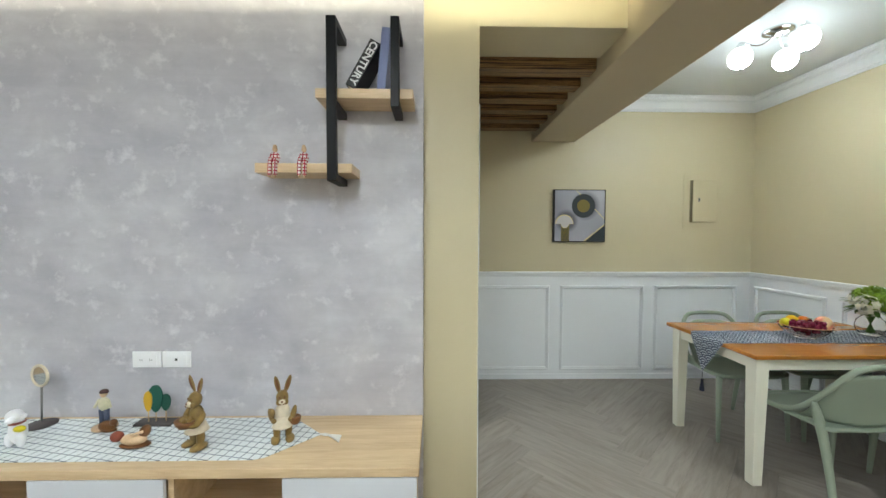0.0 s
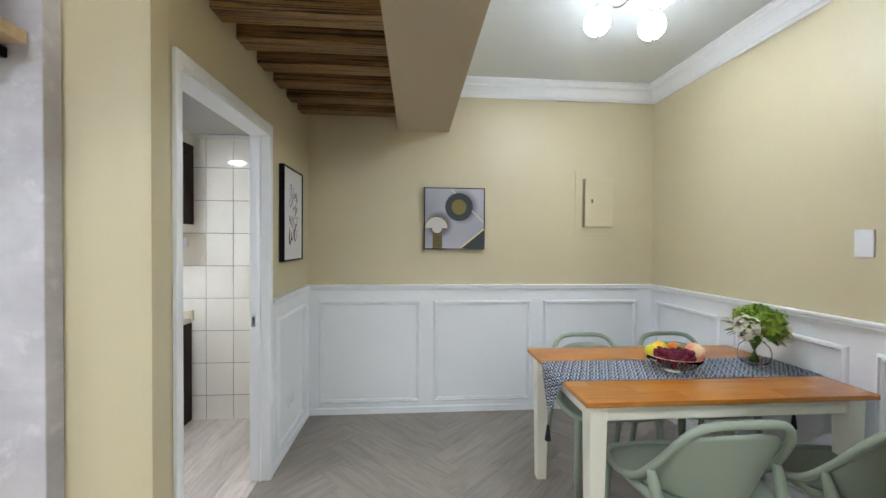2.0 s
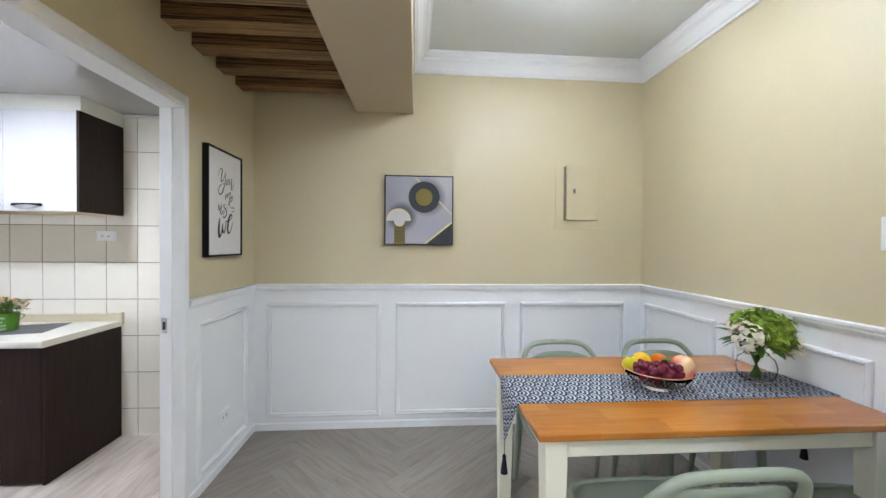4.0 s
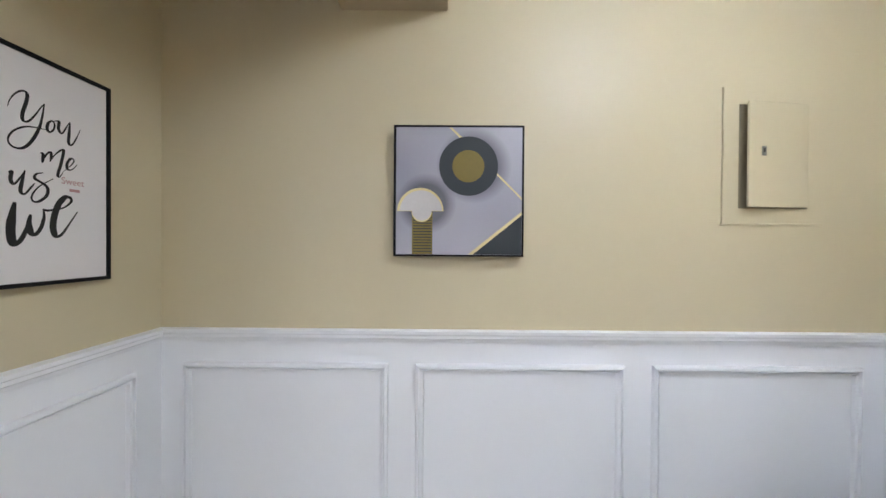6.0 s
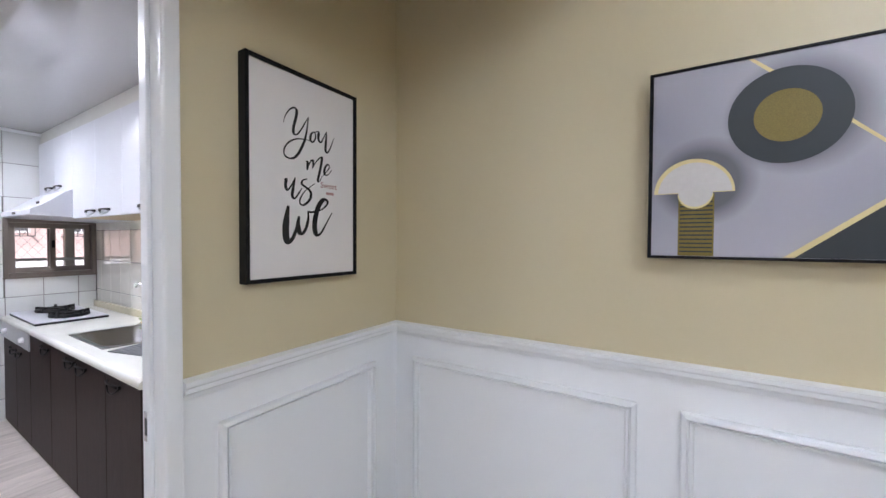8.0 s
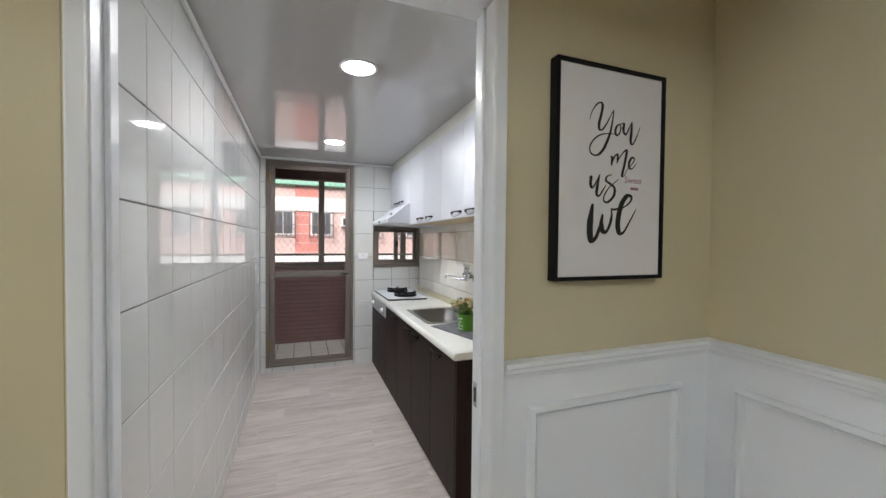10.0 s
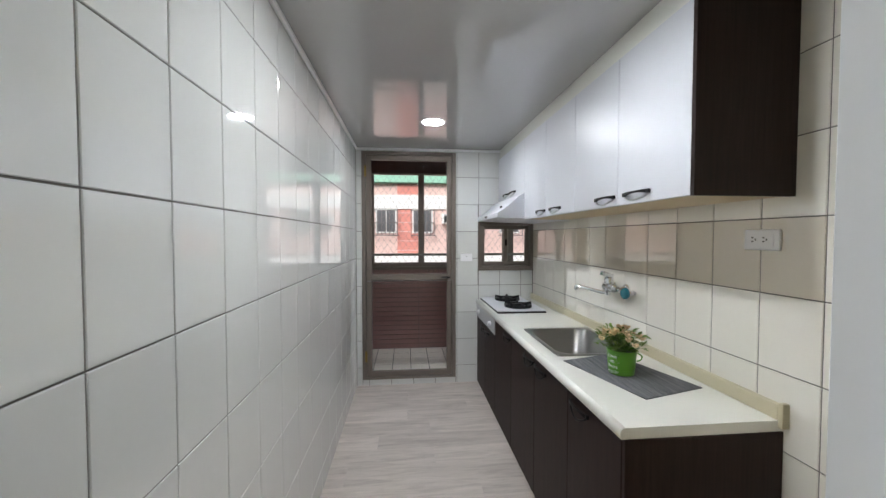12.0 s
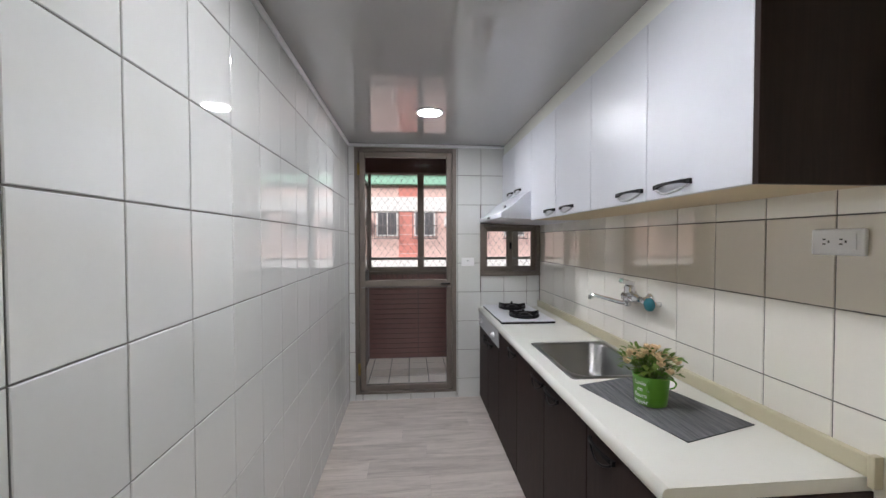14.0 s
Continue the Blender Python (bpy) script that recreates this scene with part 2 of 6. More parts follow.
def seigaiha():
    """Overlapping wave scales in navy and white, as on the table runner."""
    n = Nodes("navy_wave_scale_cloth")
    tc = n.node("TexCoord")
    sep = n.node("SeparateXYZ")
    n.put(sep.inputs[0], tc.outputs["Object"])
    S = 21.0
    u, v = n.math('MULTIPLY', n.math('ADD', sep.outputs[0], sep.outputs[2]), S), n.math('MULTIPLY', sep.outputs[1], S)
    row = n.math('FLOOR', n.math('MULTIPLY', u, 2.0))

    def dist(r):
        odd = n.math('FLOORED_MODULO', r, 2.0)
        dx = n.math('SUBTRACT', n.math('FLOORED_MODULO', n.math('ADD', v, odd), 2.0), 1.0)
        dy = n.math('SUBTRACT', u, n.math('MULTIPLY', r, 0.5))
        return n.math('SQRT', n.math('ADD', n.math('MULTIPLY', dx, dx), n.math('MULTIPLY', dy, dy)))

    d1, d0 = dist(n.math('SUBTRACT', row, 1.0)), dist(row)
    pick = n.math('LESS_THAN', d1, 1.0)
    d = n.math('ADD', n.math('MULTIPLY', pick, d1), n.math('MULTIPLY', n.math('SUBTRACT', 1.0, pick), d0))
    ring = n.math('SINE', n.math('MULTIPLY', d, 2 * math.pi * 3.0))
    c = n.ramp(n.math('ADD', n.math('MULTIPLY', ring, 0.5), 0.5), [(0.50, (0.022, 0.032, 0.070)), (0.66, (0.52, 0.55, 0.60))])
    n.bump(n.noise(n.coords(), 700, 2), 0.2, 0.0006)
    return n.set(Base_Color=c, Roughness=0.85)


M["runner"] = seigaiha()


def checked(name, back, line, pitch, width, tilt, across=(0, 1)):
    n = Nodes(name)
    sep = n.node("SeparateXYZ")
    n.put(sep.inputs[0], n.coords(rot=(0, 0, tilt)))
    lines = 0.0
    for k in across:
        f = n.math('FRACT', n.math('DIVIDE', n.math('ADD', sep.outputs[k], 10.0), pitch))
        lines = n.math('MAXIMUM', n.math('LESS_THAN', f, width), lines)
    k = n.noise(n.coords(), 300, 2)
    n.bump(k, 0.25, 0.0008)
    return n.set(Base_Color=n.mix(lines, n.mix(k, tuple(a * 0.9 for a in back), back), line), Roughness=0.9)


M["check"] = checked("white_checked_cloth", (0.74, 0.77, 0.78), (0.12, 0.15, 0.18), 0.036, 0.10, 12)
M["red_check"] = checked("red_gingham", (0.78, 0.70, 0.66), (0.40, 0.045, 0.07), 0.014, 0.34, 0, (0, 2))
M["mat_grey"] = wood("woven_grey_mat", (0.04, 0.042, 0.047), (0.21, 0.215, 0.23), "x", 2.0, 0.8, 26, 0, 0.3)

# ---- building helpers ----


def bm_new():
    return bmesh.new()


def faces_mat(bm, n0, idx):
    bm.faces.ensure_lookup_table()
    for f in bm.faces[n0:]:
        f.material_index = idx


def box(bm, x0, x1, y0, y1, z0, z1, bevel=0.0, idx=0, seg=1):
    n0 = len(bm.faces)
    r = bmesh.ops.create_cube(bm, size=1.0)
    for v in r["verts"]:
        v.co = Vector((x0 + (v.co.x + 0.5) * (x1 - x0), y0 + (v.co.y + 0.5) * (y1 - y0), z0 + (v.co.z + 0.5) * (z1 - z0)))
    if bevel:
        bmesh.ops.bevel(bm, geom=list({e for v in r["verts"] for e in v.link_edges}), offset=bevel, segments=seg, affect='EDGES', profile=0.6)
    faces_mat(bm, n0, idx)
    return bm


def boxed(*args, **kw):
    return box(bm_new(), *args, **kw)


def ellipsoid(bm, c, r, rot=(0, 0, 0), u=14, v=9, idx=0):
    n0 = len(bm.faces)
    m = pose(*c, *rot) @ Matrix.Diagonal((*r, 1))
    bmesh.ops.create_uvsphere(bm, u_segments=u, v_segments=v, radius=1.0, matrix=m)
    faces_mat(bm, n0, idx)
    bm.faces.ensure_lookup_table()
    for f in bm.faces[n0:]:
        f.smooth = True
    return bm


def sweep(bm, pts, radii, seg=10, closed=False, idx=0, caps=True):
    """A round tube along points, with a radius at each."""
    pts = [Vector(p) for p in pts]
    n = len(pts)
    radii = radii if isinstance(radii, (list, tuple)) else [radii] * n
    rings, up = [], None
    for i, p in enumerate(pts):
        a = pts[(i - 1) % n] if closed or i else p
        b = pts[(i + 1) % n] if closed or i < n - 1 else p
        t = (b - a).normalized()
        if up is None:
            up = Vector((0, 0, 1)) if abs(t.z) < 0.9 else Vector((1, 0, 0))
        side = t.cross(up).normalized()
        up = side.cross(t).normalized()
        rings.append([bm.verts.new(p + radii[i] * (math.cos(w) * side + math.sin(w) * up)) for w in (2 * math.pi * k / seg for k in range(seg))])
    for i in range(n if closed else n - 1):
        a, b = rings[i], rings[(i + 1) % n]
        for k in range(seg):
            f = bm.faces.new((a[k], a[(k + 1) % seg], b[(k + 1) % seg], b[k]))
            f.smooth, f.material_index = True, idx
    if caps and not closed:
        for ring in (list(reversed(rings[0])), rings[-1]):
            bm.faces.new(ring).material_index = idx
    return bm


def smooth_path(pts, steps=8, closed=False):
    """A Catmull-Rom curve through points."""
    pts = [Vector(p) for p in pts]
    n, out = len(pts), []
    for i in range(n if closed else n - 1):
        p = [pts[(i + k) % n] if closed else pts[min(max(i + k, 0), n - 1)] for k in (-1, 0, 1, 2)]
        for s in range(steps):
            t = s / steps
            out.append(0.5 * ((2 * p[1]) + (p[2] - p[0]) * t + (2 * p[0] - 5 * p[1] + 4 * p[2] - p[3]) * t * t + (3 * p[1] - p[0] - 3 * p[2] + p[3]) * t ** 3))
    if not closed:
        out.append(pts[-1])
    return out


def lathe(bm, profile, c=(0, 0, 0), seg=28, idx=0, smooth=True, caps=True):
    """Turns (radius, height) pairs round a vertical axis; without caps the profile closes on itself."""
    rings = []
    for r, z in profile:
        rings.append([bm.verts.new((c[0] + max(r, 0.0002) * math.cos(2 * math.pi * k / seg), c[1] + max(r, 0.0002) * math.sin(2 * math.pi * k / seg), c[2] + z)) for k in range(seg)])
    for a, b in zip(rings, rings[1:] if caps else rings[1:] + rings[:1]):
        for k in range(seg):
            f = bm.faces.new((a[k], a[(k + 1) % seg], b[(k + 1) % seg], b[k]))
            f.smooth, f.material_index = smooth, idx
    if caps:
        for ring in (list(reversed(rings[0])), rings[-1]):
            bm.faces.new(ring).material_index = idx
    return bm


def moulding(bm, profile, path_of):
    """A profile of (depth, height) pairs run along path_of(depth), with mitred corners."""
    runs = [[bm.verts.new((x, y, z)) for x, y in path_of(d)] for d, z in profile]
    n = len(profile)
    for i in range(n):
        a, b = runs[i], runs[(i + 1) % n]
        for k in range(len(a) - 1):
            bm.faces.new((a[k], a[k + 1], b[k + 1], b[k]))
    for k in (0, -1):
        bm.faces.new([r[k] for r in runs])
    bmesh.ops.recalc_face_normals(bm, faces=bm.faces)
    return bm


def panel_frame(bm, place, u0, u1, z0, z1, w=0.032, d=0.021):
    """A mitred moulding round a panel; place(u, z, depth) gives the point."""
    prof = [(0, 0.0), (0.0, d * 0.5), (w * 0.12, d * 0.8), (w * 0.40, d), (w * 0.44, d * 0.45), (w * 0.60, d * 0.35), (w * 0.64, d * 0.7), (w * 0.88, d * 0.6), (w * 0.95, d * 0.2), (w, 0.0)]
    rings = []
    for o, h in prof:
        rings.append([bm.verts.new(place(u, z, h)) for u, z in ((u0 + o, z0 + o), (u1 - o, z0 + o), (u1 - o, z1 - o), (u0 + o, z1 - o))])
    for a, b in zip(rings, rings[1:]):
        for k in range(4):
            bm.faces.new((a[k], a[(k + 1) % 4], b[(k + 1) % 4], b[k]))
    bmesh.ops.recalc_face_normals(bm, faces=bm.faces)
    return bm


def prism(bm, poly, z0, z1, idx=0):
    """A flat polygon of (x, y) pairs given thickness."""
    lo = [bm.verts.new((x, y, z0)) for x, y in poly]
    hi = [bm.verts.new((x, y, z1)) for x, y in poly]
    fs = [bm.faces.new(hi), bm.faces.new(list(reversed(lo)))]
    for k in range(len(poly)):
        j = (k + 1) % len(poly)
        fs.append(bm.faces.new((lo[k], lo[j], hi[j], hi[k])))
    for f in fs:
        f.material_index = idx
    return bm


def to_mesh(name, bm, mats):
    me = bpy.data.meshes.new(name)
    bmesh.ops.recalc_face_normals(bm, faces=bm.faces)
    bm.to_mesh(me)
    bm.free()
    for m in (mats if isinstance(mats, (list, tuple)) else [mats]):
        me.materials.append(m)
    return me


BASE = {}
KITCHEN = Vector((0.06, -0.038, -0.047))  # from the kitchen's own grid to the dining grid
SHIFT = [Vector((0, 0, 0))]


def thing(name, at, label, category, group="", kind=""):
    """An Empty at the base of a thing; its parts are written in world coordinates."""
    ob = tagged(new(name), label, category, group, kind)
    ob.empty_display_size = 0.1
    ob.location = Vector(at) + SHIFT[0]
    BASE[ob.name] = Vector(at)
    return ob


def part(name, bm, material, parent, label=""):
    at = BASE[parent.name]
    bmesh.ops.translate(bm, verts=bm.verts, vec=-at)
    ob = new(name, to_mesh(name, bm, material))
    ob.parent = parent
    BASE[ob.name] = at
    return tagged(ob, label)


def solid(name, bm, mats, label, category, group="", kind=""):
    """A thing that is one mesh, its origin at its base."""
    lo = [min(v.co[k] for v in bm.verts) for k in range(3)]
    hi = [max(v.co[k] for v in bm.verts) for k in range(3)]
    at = Vector(((lo[0] + hi[0]) / 2, (lo[1] + hi[1]) / 2, lo[2]))
    bmesh.ops.translate(bm, verts=bm.verts, vec=-at)
    ob = new(name, to_mesh(name, bm, mats))
    ob.location = at + SHIFT[0]
    BASE[ob.name] = at
    return tagged(ob, label, category, group, kind)


def structure(name, bm, mats, label, category="wall"):
    ob = new(name, to_mesh(name, bm, mats))
    BASE[ob.name] = Vector((0, 0, 0))
    ob.location = SHIFT[0]
    return tagged(ob, label, category, kind="structure")


def lettering(text, size, m, shear=0.0, bold=0.0, depth=0.0006, spacing=1.0):
    """A bmesh of built-in-font text, put at the pose m (text lies in its x-y plane)."""
    cu = bpy.data.curves.new("lettering", 'FONT')
    cu.body, cu.size, cu.shear, cu.offset, cu.extrude = text, size, shear, bold, depth
    cu.space_character = spacing
    cu.align_x, cu.align_y = 'CENTER', 'CENTER'
    cu.resolution_u = 4
    ob = new("lettering", cu)
    me = bpy.data.meshes.new_from_object(ob.evaluated_get(bpy.context.evaluated_depsgraph_get()))
    bpy.data.objects.remove(ob)
    bm = bm_new()
    bm.from_mesh(me)
    bpy.data.meshes.remove(me)
    bmesh.ops.transform(bm, matrix=m, verts=bm.verts)
    return bm


# ---- the plan ----
XW, XE, YN = 0.485, 3.33, 4.485          # dining: west, east and north wall faces
YT, YG = 2.70, 2.638                     # wall behind the grey covering, and its face
XF, YL, YR, ZK = -2.866, 2.838, 4.50, 2.235   # kitchen: far, south and north tile faces, ceiling
DY0, DY1, DZ = 2.834, 3.657, 1.995       # kitchen doorway
BX0, BX1, BZ = 1.185, 1.594, 2.269       # ceiling beam
ZC, ZL, ZS = 2.684, 2.44, 2.43            # high ceiling, living-room ceiling, ceiling over the battens
YS, XL = -1.8, -2.95                     # living-room south and west walls
FX0, FX1, FY0, FY1, FYZ = XF, XF, 2.891, 3.755, 2.205   # balcony door
T = 0.009                                # thickness of a tile

# walls
bm = bm_new()
box(bm, 0.39, XW, 2.791, DY0, 0, 2.9)
box(bm, 0.39, XW, DY1, YN + 0.2, 0, 2.9)
box(bm, 0.39, XW, DY0, DY1, DZ, 2.9)
structure("wall_west", bm, M["beige"], "beige painted wall with a doorway to the kitchen")
structure("wall_north", boxed(XW, XE + 0.15, YN, YN + 0.2, 0, 2.9), M["beige"], "beige painted wall above white panelling")
structure("wall_east", boxed(XE, XE + 0.15, YS, YN, 0, 2.9), M["beige"], "beige painted side wall of the dining area")
structure("wall_tv", boxed(XL - 0.15, XW, YT, 2.79, 0, 2.9), M["beige"], "beige wall between living room and kitchen")
structure("wall_covering", boxed(XL, 0.225, YG, YT - 0.0005, 0, 2.9, bevel=0.002), M["concrete"], "grey concrete-look wall covering behind the console")
structure("wall_south", boxed(XL - 0.15, XE + 0.15, YS - 0.15, YS, 0, 2.9), M["plain_wall"], "plain pale wall closing the living room")
structure("wall_living_west", boxed(XL - 0.15, XL, YS, YT, 0, 2.9), M["plain_wall"], "plain pale side wall of the living room")
structure("header", boxed(XW, BX0 - 0.002, YT, 3.0, 2.362, 2.9), M["beige"], "beige header across the passage")
structure("ceiling_beam", boxed(BX0, BX1, YS, YN - 0.001, BZ, 2.9, bevel=0.003), M["beam"], "beige ceiling beam along the dining area, its shade put into the colour", "beam")
structure("ceiling", boxed(BX1, XE, YS, YN, ZC, ZC + 0.1), M["ceiling"], "smooth white ceiling over the dining area", "ceiling")
structure("ceiling_passage", boxed(XW, BX0 - 0.001, 3.0, YN, ZS, ZS + 0.1), M["slat"], "dark wooden ceiling above the battens", "ceiling")
bm = bm_new()
box(bm, XL, BX0 - 0.001, YS, 2.47, ZL, ZL + 0.02)
box(bm, XL, BX0 - 0.001, 2.47, YT, 2.9, 2.95)
box(bm, XL, BX0 - 0.001, 2.30, 2.32, ZL + 0.02, 2.9)
structure("ceiling_living", bm, M["ceiling"], "white dropped ceiling with a light cove", "ceiling")
structure("floor", boxed(XL, XE, YS, YN, -0.12, -0.006), M["subfloor"], "grey wood herringbone floor", "floor")
SHIFT[0] = Vector((KITCHEN.x, KITCHEN.y, 0))
structure("floor_kitchen", boxed(XF - 0.1, 0.37, 2.83, YR + 0.01, -0.119, -0.0055), M["subfloor"], "grey wood plank kitchen floor", "floor")

# kitchen shell
SHIFT[0] = KITCHEN
K = {}
K["s"] = structure("wall_kitchen_south", boxed(XF, 0.329, 2.8295, YL - 0.003, 0, ZK + 0.05), M["grout"], "white glazed tile wall with grey joints")
K["n"] = structure("wall_kitchen_north", boxed(XF - 0.15, 0.329, YR + 0.003, YR + 0.15, 0, ZK + 0.3), M["grout"], "cream and beige glazed tile wall above the worktop")
WY0, WY1, WZ0, WZ1 = 3.967, 4.497, 1.12, 1.565   # small kitchen window
bm = bm_new()
box(bm, XF - 0.15, XF - 0.003, 2.66, FY0, 0, ZK + 0.3)
box(bm, XF - 0.15, XF - 0.003, FY0, FY1, 0, 0.1)
box(bm, XF - 0.15, XF - 0.003, FY0, FY1, FYZ, ZK + 0.3)
box(bm, XF - 0.15, XF - 0.003, FY1, WY0, 0, ZK + 0.3)
box(bm, XF - 0.15, XF - 0.003, WY0, WY1, 0, WZ0)
box(bm, XF - 0.15, XF - 0.003, WY0, WY1, WZ1, ZK + 0.3)
K["w"] = structure("wall_kitchen_west", bm, M["grout"], "white tiled end wall with balcony door and window")
n = Nodes("glossy_ceiling_panel")
n.bump(n.noise(n.coords((0.35, 1, 1)), 3.0, 2), 0.06, 0.01)
M["pvc"] = n.set(Base_Color=(0.47, 0.465, 0.46), Roughness=0.055, IOR=1.9)
bm = boxed(XF, 0.329, YL, YR + 0.03, ZK, ZK + 0.06)
structure("ceiling_kitchen", bm, M["pvc"], "glossy white panelled kitchen ceiling", "ceiling")
bm = bm_new()
box(bm, XF, 0.329, YL, YL + 0.018, ZK - 0.022, ZK - 0.001, bevel=0.004)
box(bm, XF, 0.329, YR - 0.018, YR, ZK - 0.022, ZK - 0.001, bevel=0.004)
box(bm, XF, XF + 0.018, YL + 0.018, YR - 0.018, ZK - 0.022, ZK - 0.001, bevel=0.004)
structure("trim_kitchen", bm, M["switch"], "white edge trim round the kitchen ceiling", "trim")

SHIFT[0] = Vector((0, 0, 0))

# door casing
door = thing("door_1", (0.43, (DY0 + DY1) / 2, 0), "white painted doorway casing, open, without its leaf", "doorway", kind="structure")
for nm, a in (("jamb", (0.386, 0.500, DY0 - 0.001, DY0 + 0.004, 0, DZ)), ("jamb", (0.386, 0.500, DY1 - 0.004, DY1 + 0.001, 0, DZ)),
              ("head_jamb", (0.386, 0.500, DY0 - 0.001, DY1 + 0.001, DZ - 0.02, DZ + 0.001))):
    part(nm, boxed(*a, bevel=0.002), M["white"], door)
for a in ((XW + 0.0005, 0.503, DY0 - 0.034, DY0 + 0.002, 0, DZ + 0.045), (XW + 0.0005, 0.503, DY1 - 0.002, DY1 + 0.034, 0, DZ + 0.045),
          (XW + 0.0005, 0.503, DY0 + 0.002, DY1 - 0.002, DZ - 0.006, DZ + 0.045)):
    part("casing", boxed(*a, bevel=0.005, seg=2), M["white"], door)
for a in ((0.436, 0.450, DY0 + 0.004, DY0 + 0.014, 0, DZ - 0.02), (0.436, 0.450, DY1 - 0.014, DY1 - 0.004, 0, DZ - 0.02)):
    part("door_stop", boxed(*a, bevel=0.002), M["white"], door)
sp_ = part("strike_plate", boxed(0.396, 0.420, DY1 - 0.0055, DY1 - 0.0035, 0.89, 0.96, bevel=0.0006), M["chrome"], door, "small chrome strike plate")
part("strike_hole", boxed(0.402, 0.414, DY1 - 0.0062, DY1 - 0.0052, 0.905, 0.945), M["slot"], sp_)

# wainscot, rail, base, crown
rail = [(0, 0.990), (0.010, 0.990), (0.014, 1.003), (0.022, 1.008), (0.022, 1.019), (0.028, 1.024), (0.028, 1.036), (0.0, 1.040)]
structure("trim_rail", moulding(bm_new(), rail, lambda d: [(XW + d, DY1 + 0.035), (XW + d, YN - d), (XE - d, YN - d), (XE - d, 2.3)]), M["white"],
          "white moulded chair rail", "trim")
crown = [(0, 2.558), (0.012, 2.558), (0.016, 2.571), (0.028, 2.575), (0.034, 2.587), (0.058, 2.623), (0.07, 2.631), (0.072, 2.645), (0.088, 2.651), (0.094, 2.665), (0.108, 2.669), (0.108, 2.6825), (0, 2.6825)]
structure("trim_crown", moulding(bm_new(), crown, lambda d: [(BX1 + d, YS), (BX1 + d, YN - d), (XE - d, YN - d), (XE - d, YS)]), M["white"],
          "white plaster crown moulding", "trim")
skirt = [(0, 0.0), (0.009, 0.0), (0.009, 0.045), (0.004, 0.052), (0, 0.052)]
structure("baseboard", moulding(bm_new(), skirt, lambda d: [(XW + 0.004 + d, DY1 + 0.035), (XW + 0.004 + d, YN - 0.004 - d), (XE - 0.004 - d, YN - 0.004 - d), (XE - 0.004 - d, 2.3)]),
          M["white"], "low white baseboard", "baseboard")
for nm, bx, spans, place in (
        ("wainscot_west", (XW + 0.0003, XW + 0.004, DY1 + 0.035, YN - 0.004, 0, 0.992), ((3.772, 4.347),), lambda u, z, d: (XW + 0.004 + d, u, z)),
        ("wainscot_north", (XW + 0.0003, XE - 0.0003, YN - 0.004, YN - 0.0003, 0, 0.992), ((0.577, 1.374), (1.480, 2.284), (2.392, 3.192)), lambda u, z, d: (u, YN - 0.004 - d, z)),
        ("wainscot_east", (XE - 0.004, XE - 0.0003, 2.3, YN - 0.004, 0, 0.992), ((3.760, 4.412), (3.019, 3.640), (2.33, 2.909)), lambda u, z, d: (XE - 0.004 - d, u, z))):
    w = structure(nm, boxed(*bx), M["white"], "white painted panelling with raised mouldings", "panelling")
    for u0, u1 in spans:
        part("panel_moulding", panel_frame(bm_new(), place, u0, u1, 0.092, 0.908), M["white"], w)

# wooden battens under the passage ceiling
for k in range(6):
    y0 = 3.04 + 0.232 * k
    solid("ceiling_batten", boxed(XW + 0.001, BX0 - 0.001, y0, y0 + 0.105, 2.316, ZS - 0.001, bevel=0.003), M["slat"],
          "streaked brown wooden batten under the ceiling", "batten", "ceiling battens")

# ---- lamps ----
lamp = thing("ceiling_lamp", (2.44, 3.29, 2.585), "chrome ceiling lamp with three lit opal glass globes", "ceiling lamp")
plate = part("ceiling_plate", lathe(bm_new(), [(0.0, 0.07), (0.02, 0.068), (0.075, 0.082), (0.085, 0.09), (0.085, 0.0985), (0.0, 0.0985)], (2.44, 3.29, 2.585)), M["chrome"], lamp)
for gx, gy in ((2.281, 3.39), (2.594, 3.40), (2.464, 3.136)):
    c = Vector((2.44, 3.29, 2.645))
    g = Vector((gx, gy, 2.555))
    mid = (c + g) / 2 + Vector((0.03, 0.03, 0.03))
    pts = smooth_path([c + Vector((0, 0, 0.02)), mid, Vector((gx, gy, 2.655)), Vector((gx, gy, 2.63))], 6)
    part("lamp_arm", sweep(bm_new(), pts, 0.006, 8), M["chrome"], lamp)
    part("lamp_holder", lathe(bm_new(), [(0.012, 0.09), (0.022, 0.084), (0.025, 0.058), (0.02, 0.052)], tuple(g)), M["chrome"], lamp)
    part("finial", lathe(bm_new(), [(0.0, -0.076), (0.007, -0.074), (0.010, -0.068), (0.010, -0.064), (0.0, -0.064)], tuple(g), 14), M["lip"], lamp)
    part("globe", ellipsoid(bm_new(), tuple(g), (0.068, 0.068, 0.068), u=24, v=16), M["globe"], lamp, "lit opal glass globe")


def downlight(x, y, z, r, mat, label, group):
    d = thing("downlight", (x, y, z), label, "downlight", group)
    part("rim", lathe(bm_new(), [(r, -0.006), (r + 0.014, -0.004), (r + 0.016, -0.0005), (r, -0.0005)], (x, y, z), 32, caps=False), M["switch"], d)
    part("diffuser", lathe(bm_new(), [(0.0, -0.004), (r * 0.98, -0.004), (r * 0.98, -0.001), (0.0, -0.001)], (x, y, z), 32), mat, d, "lit round diffuser")


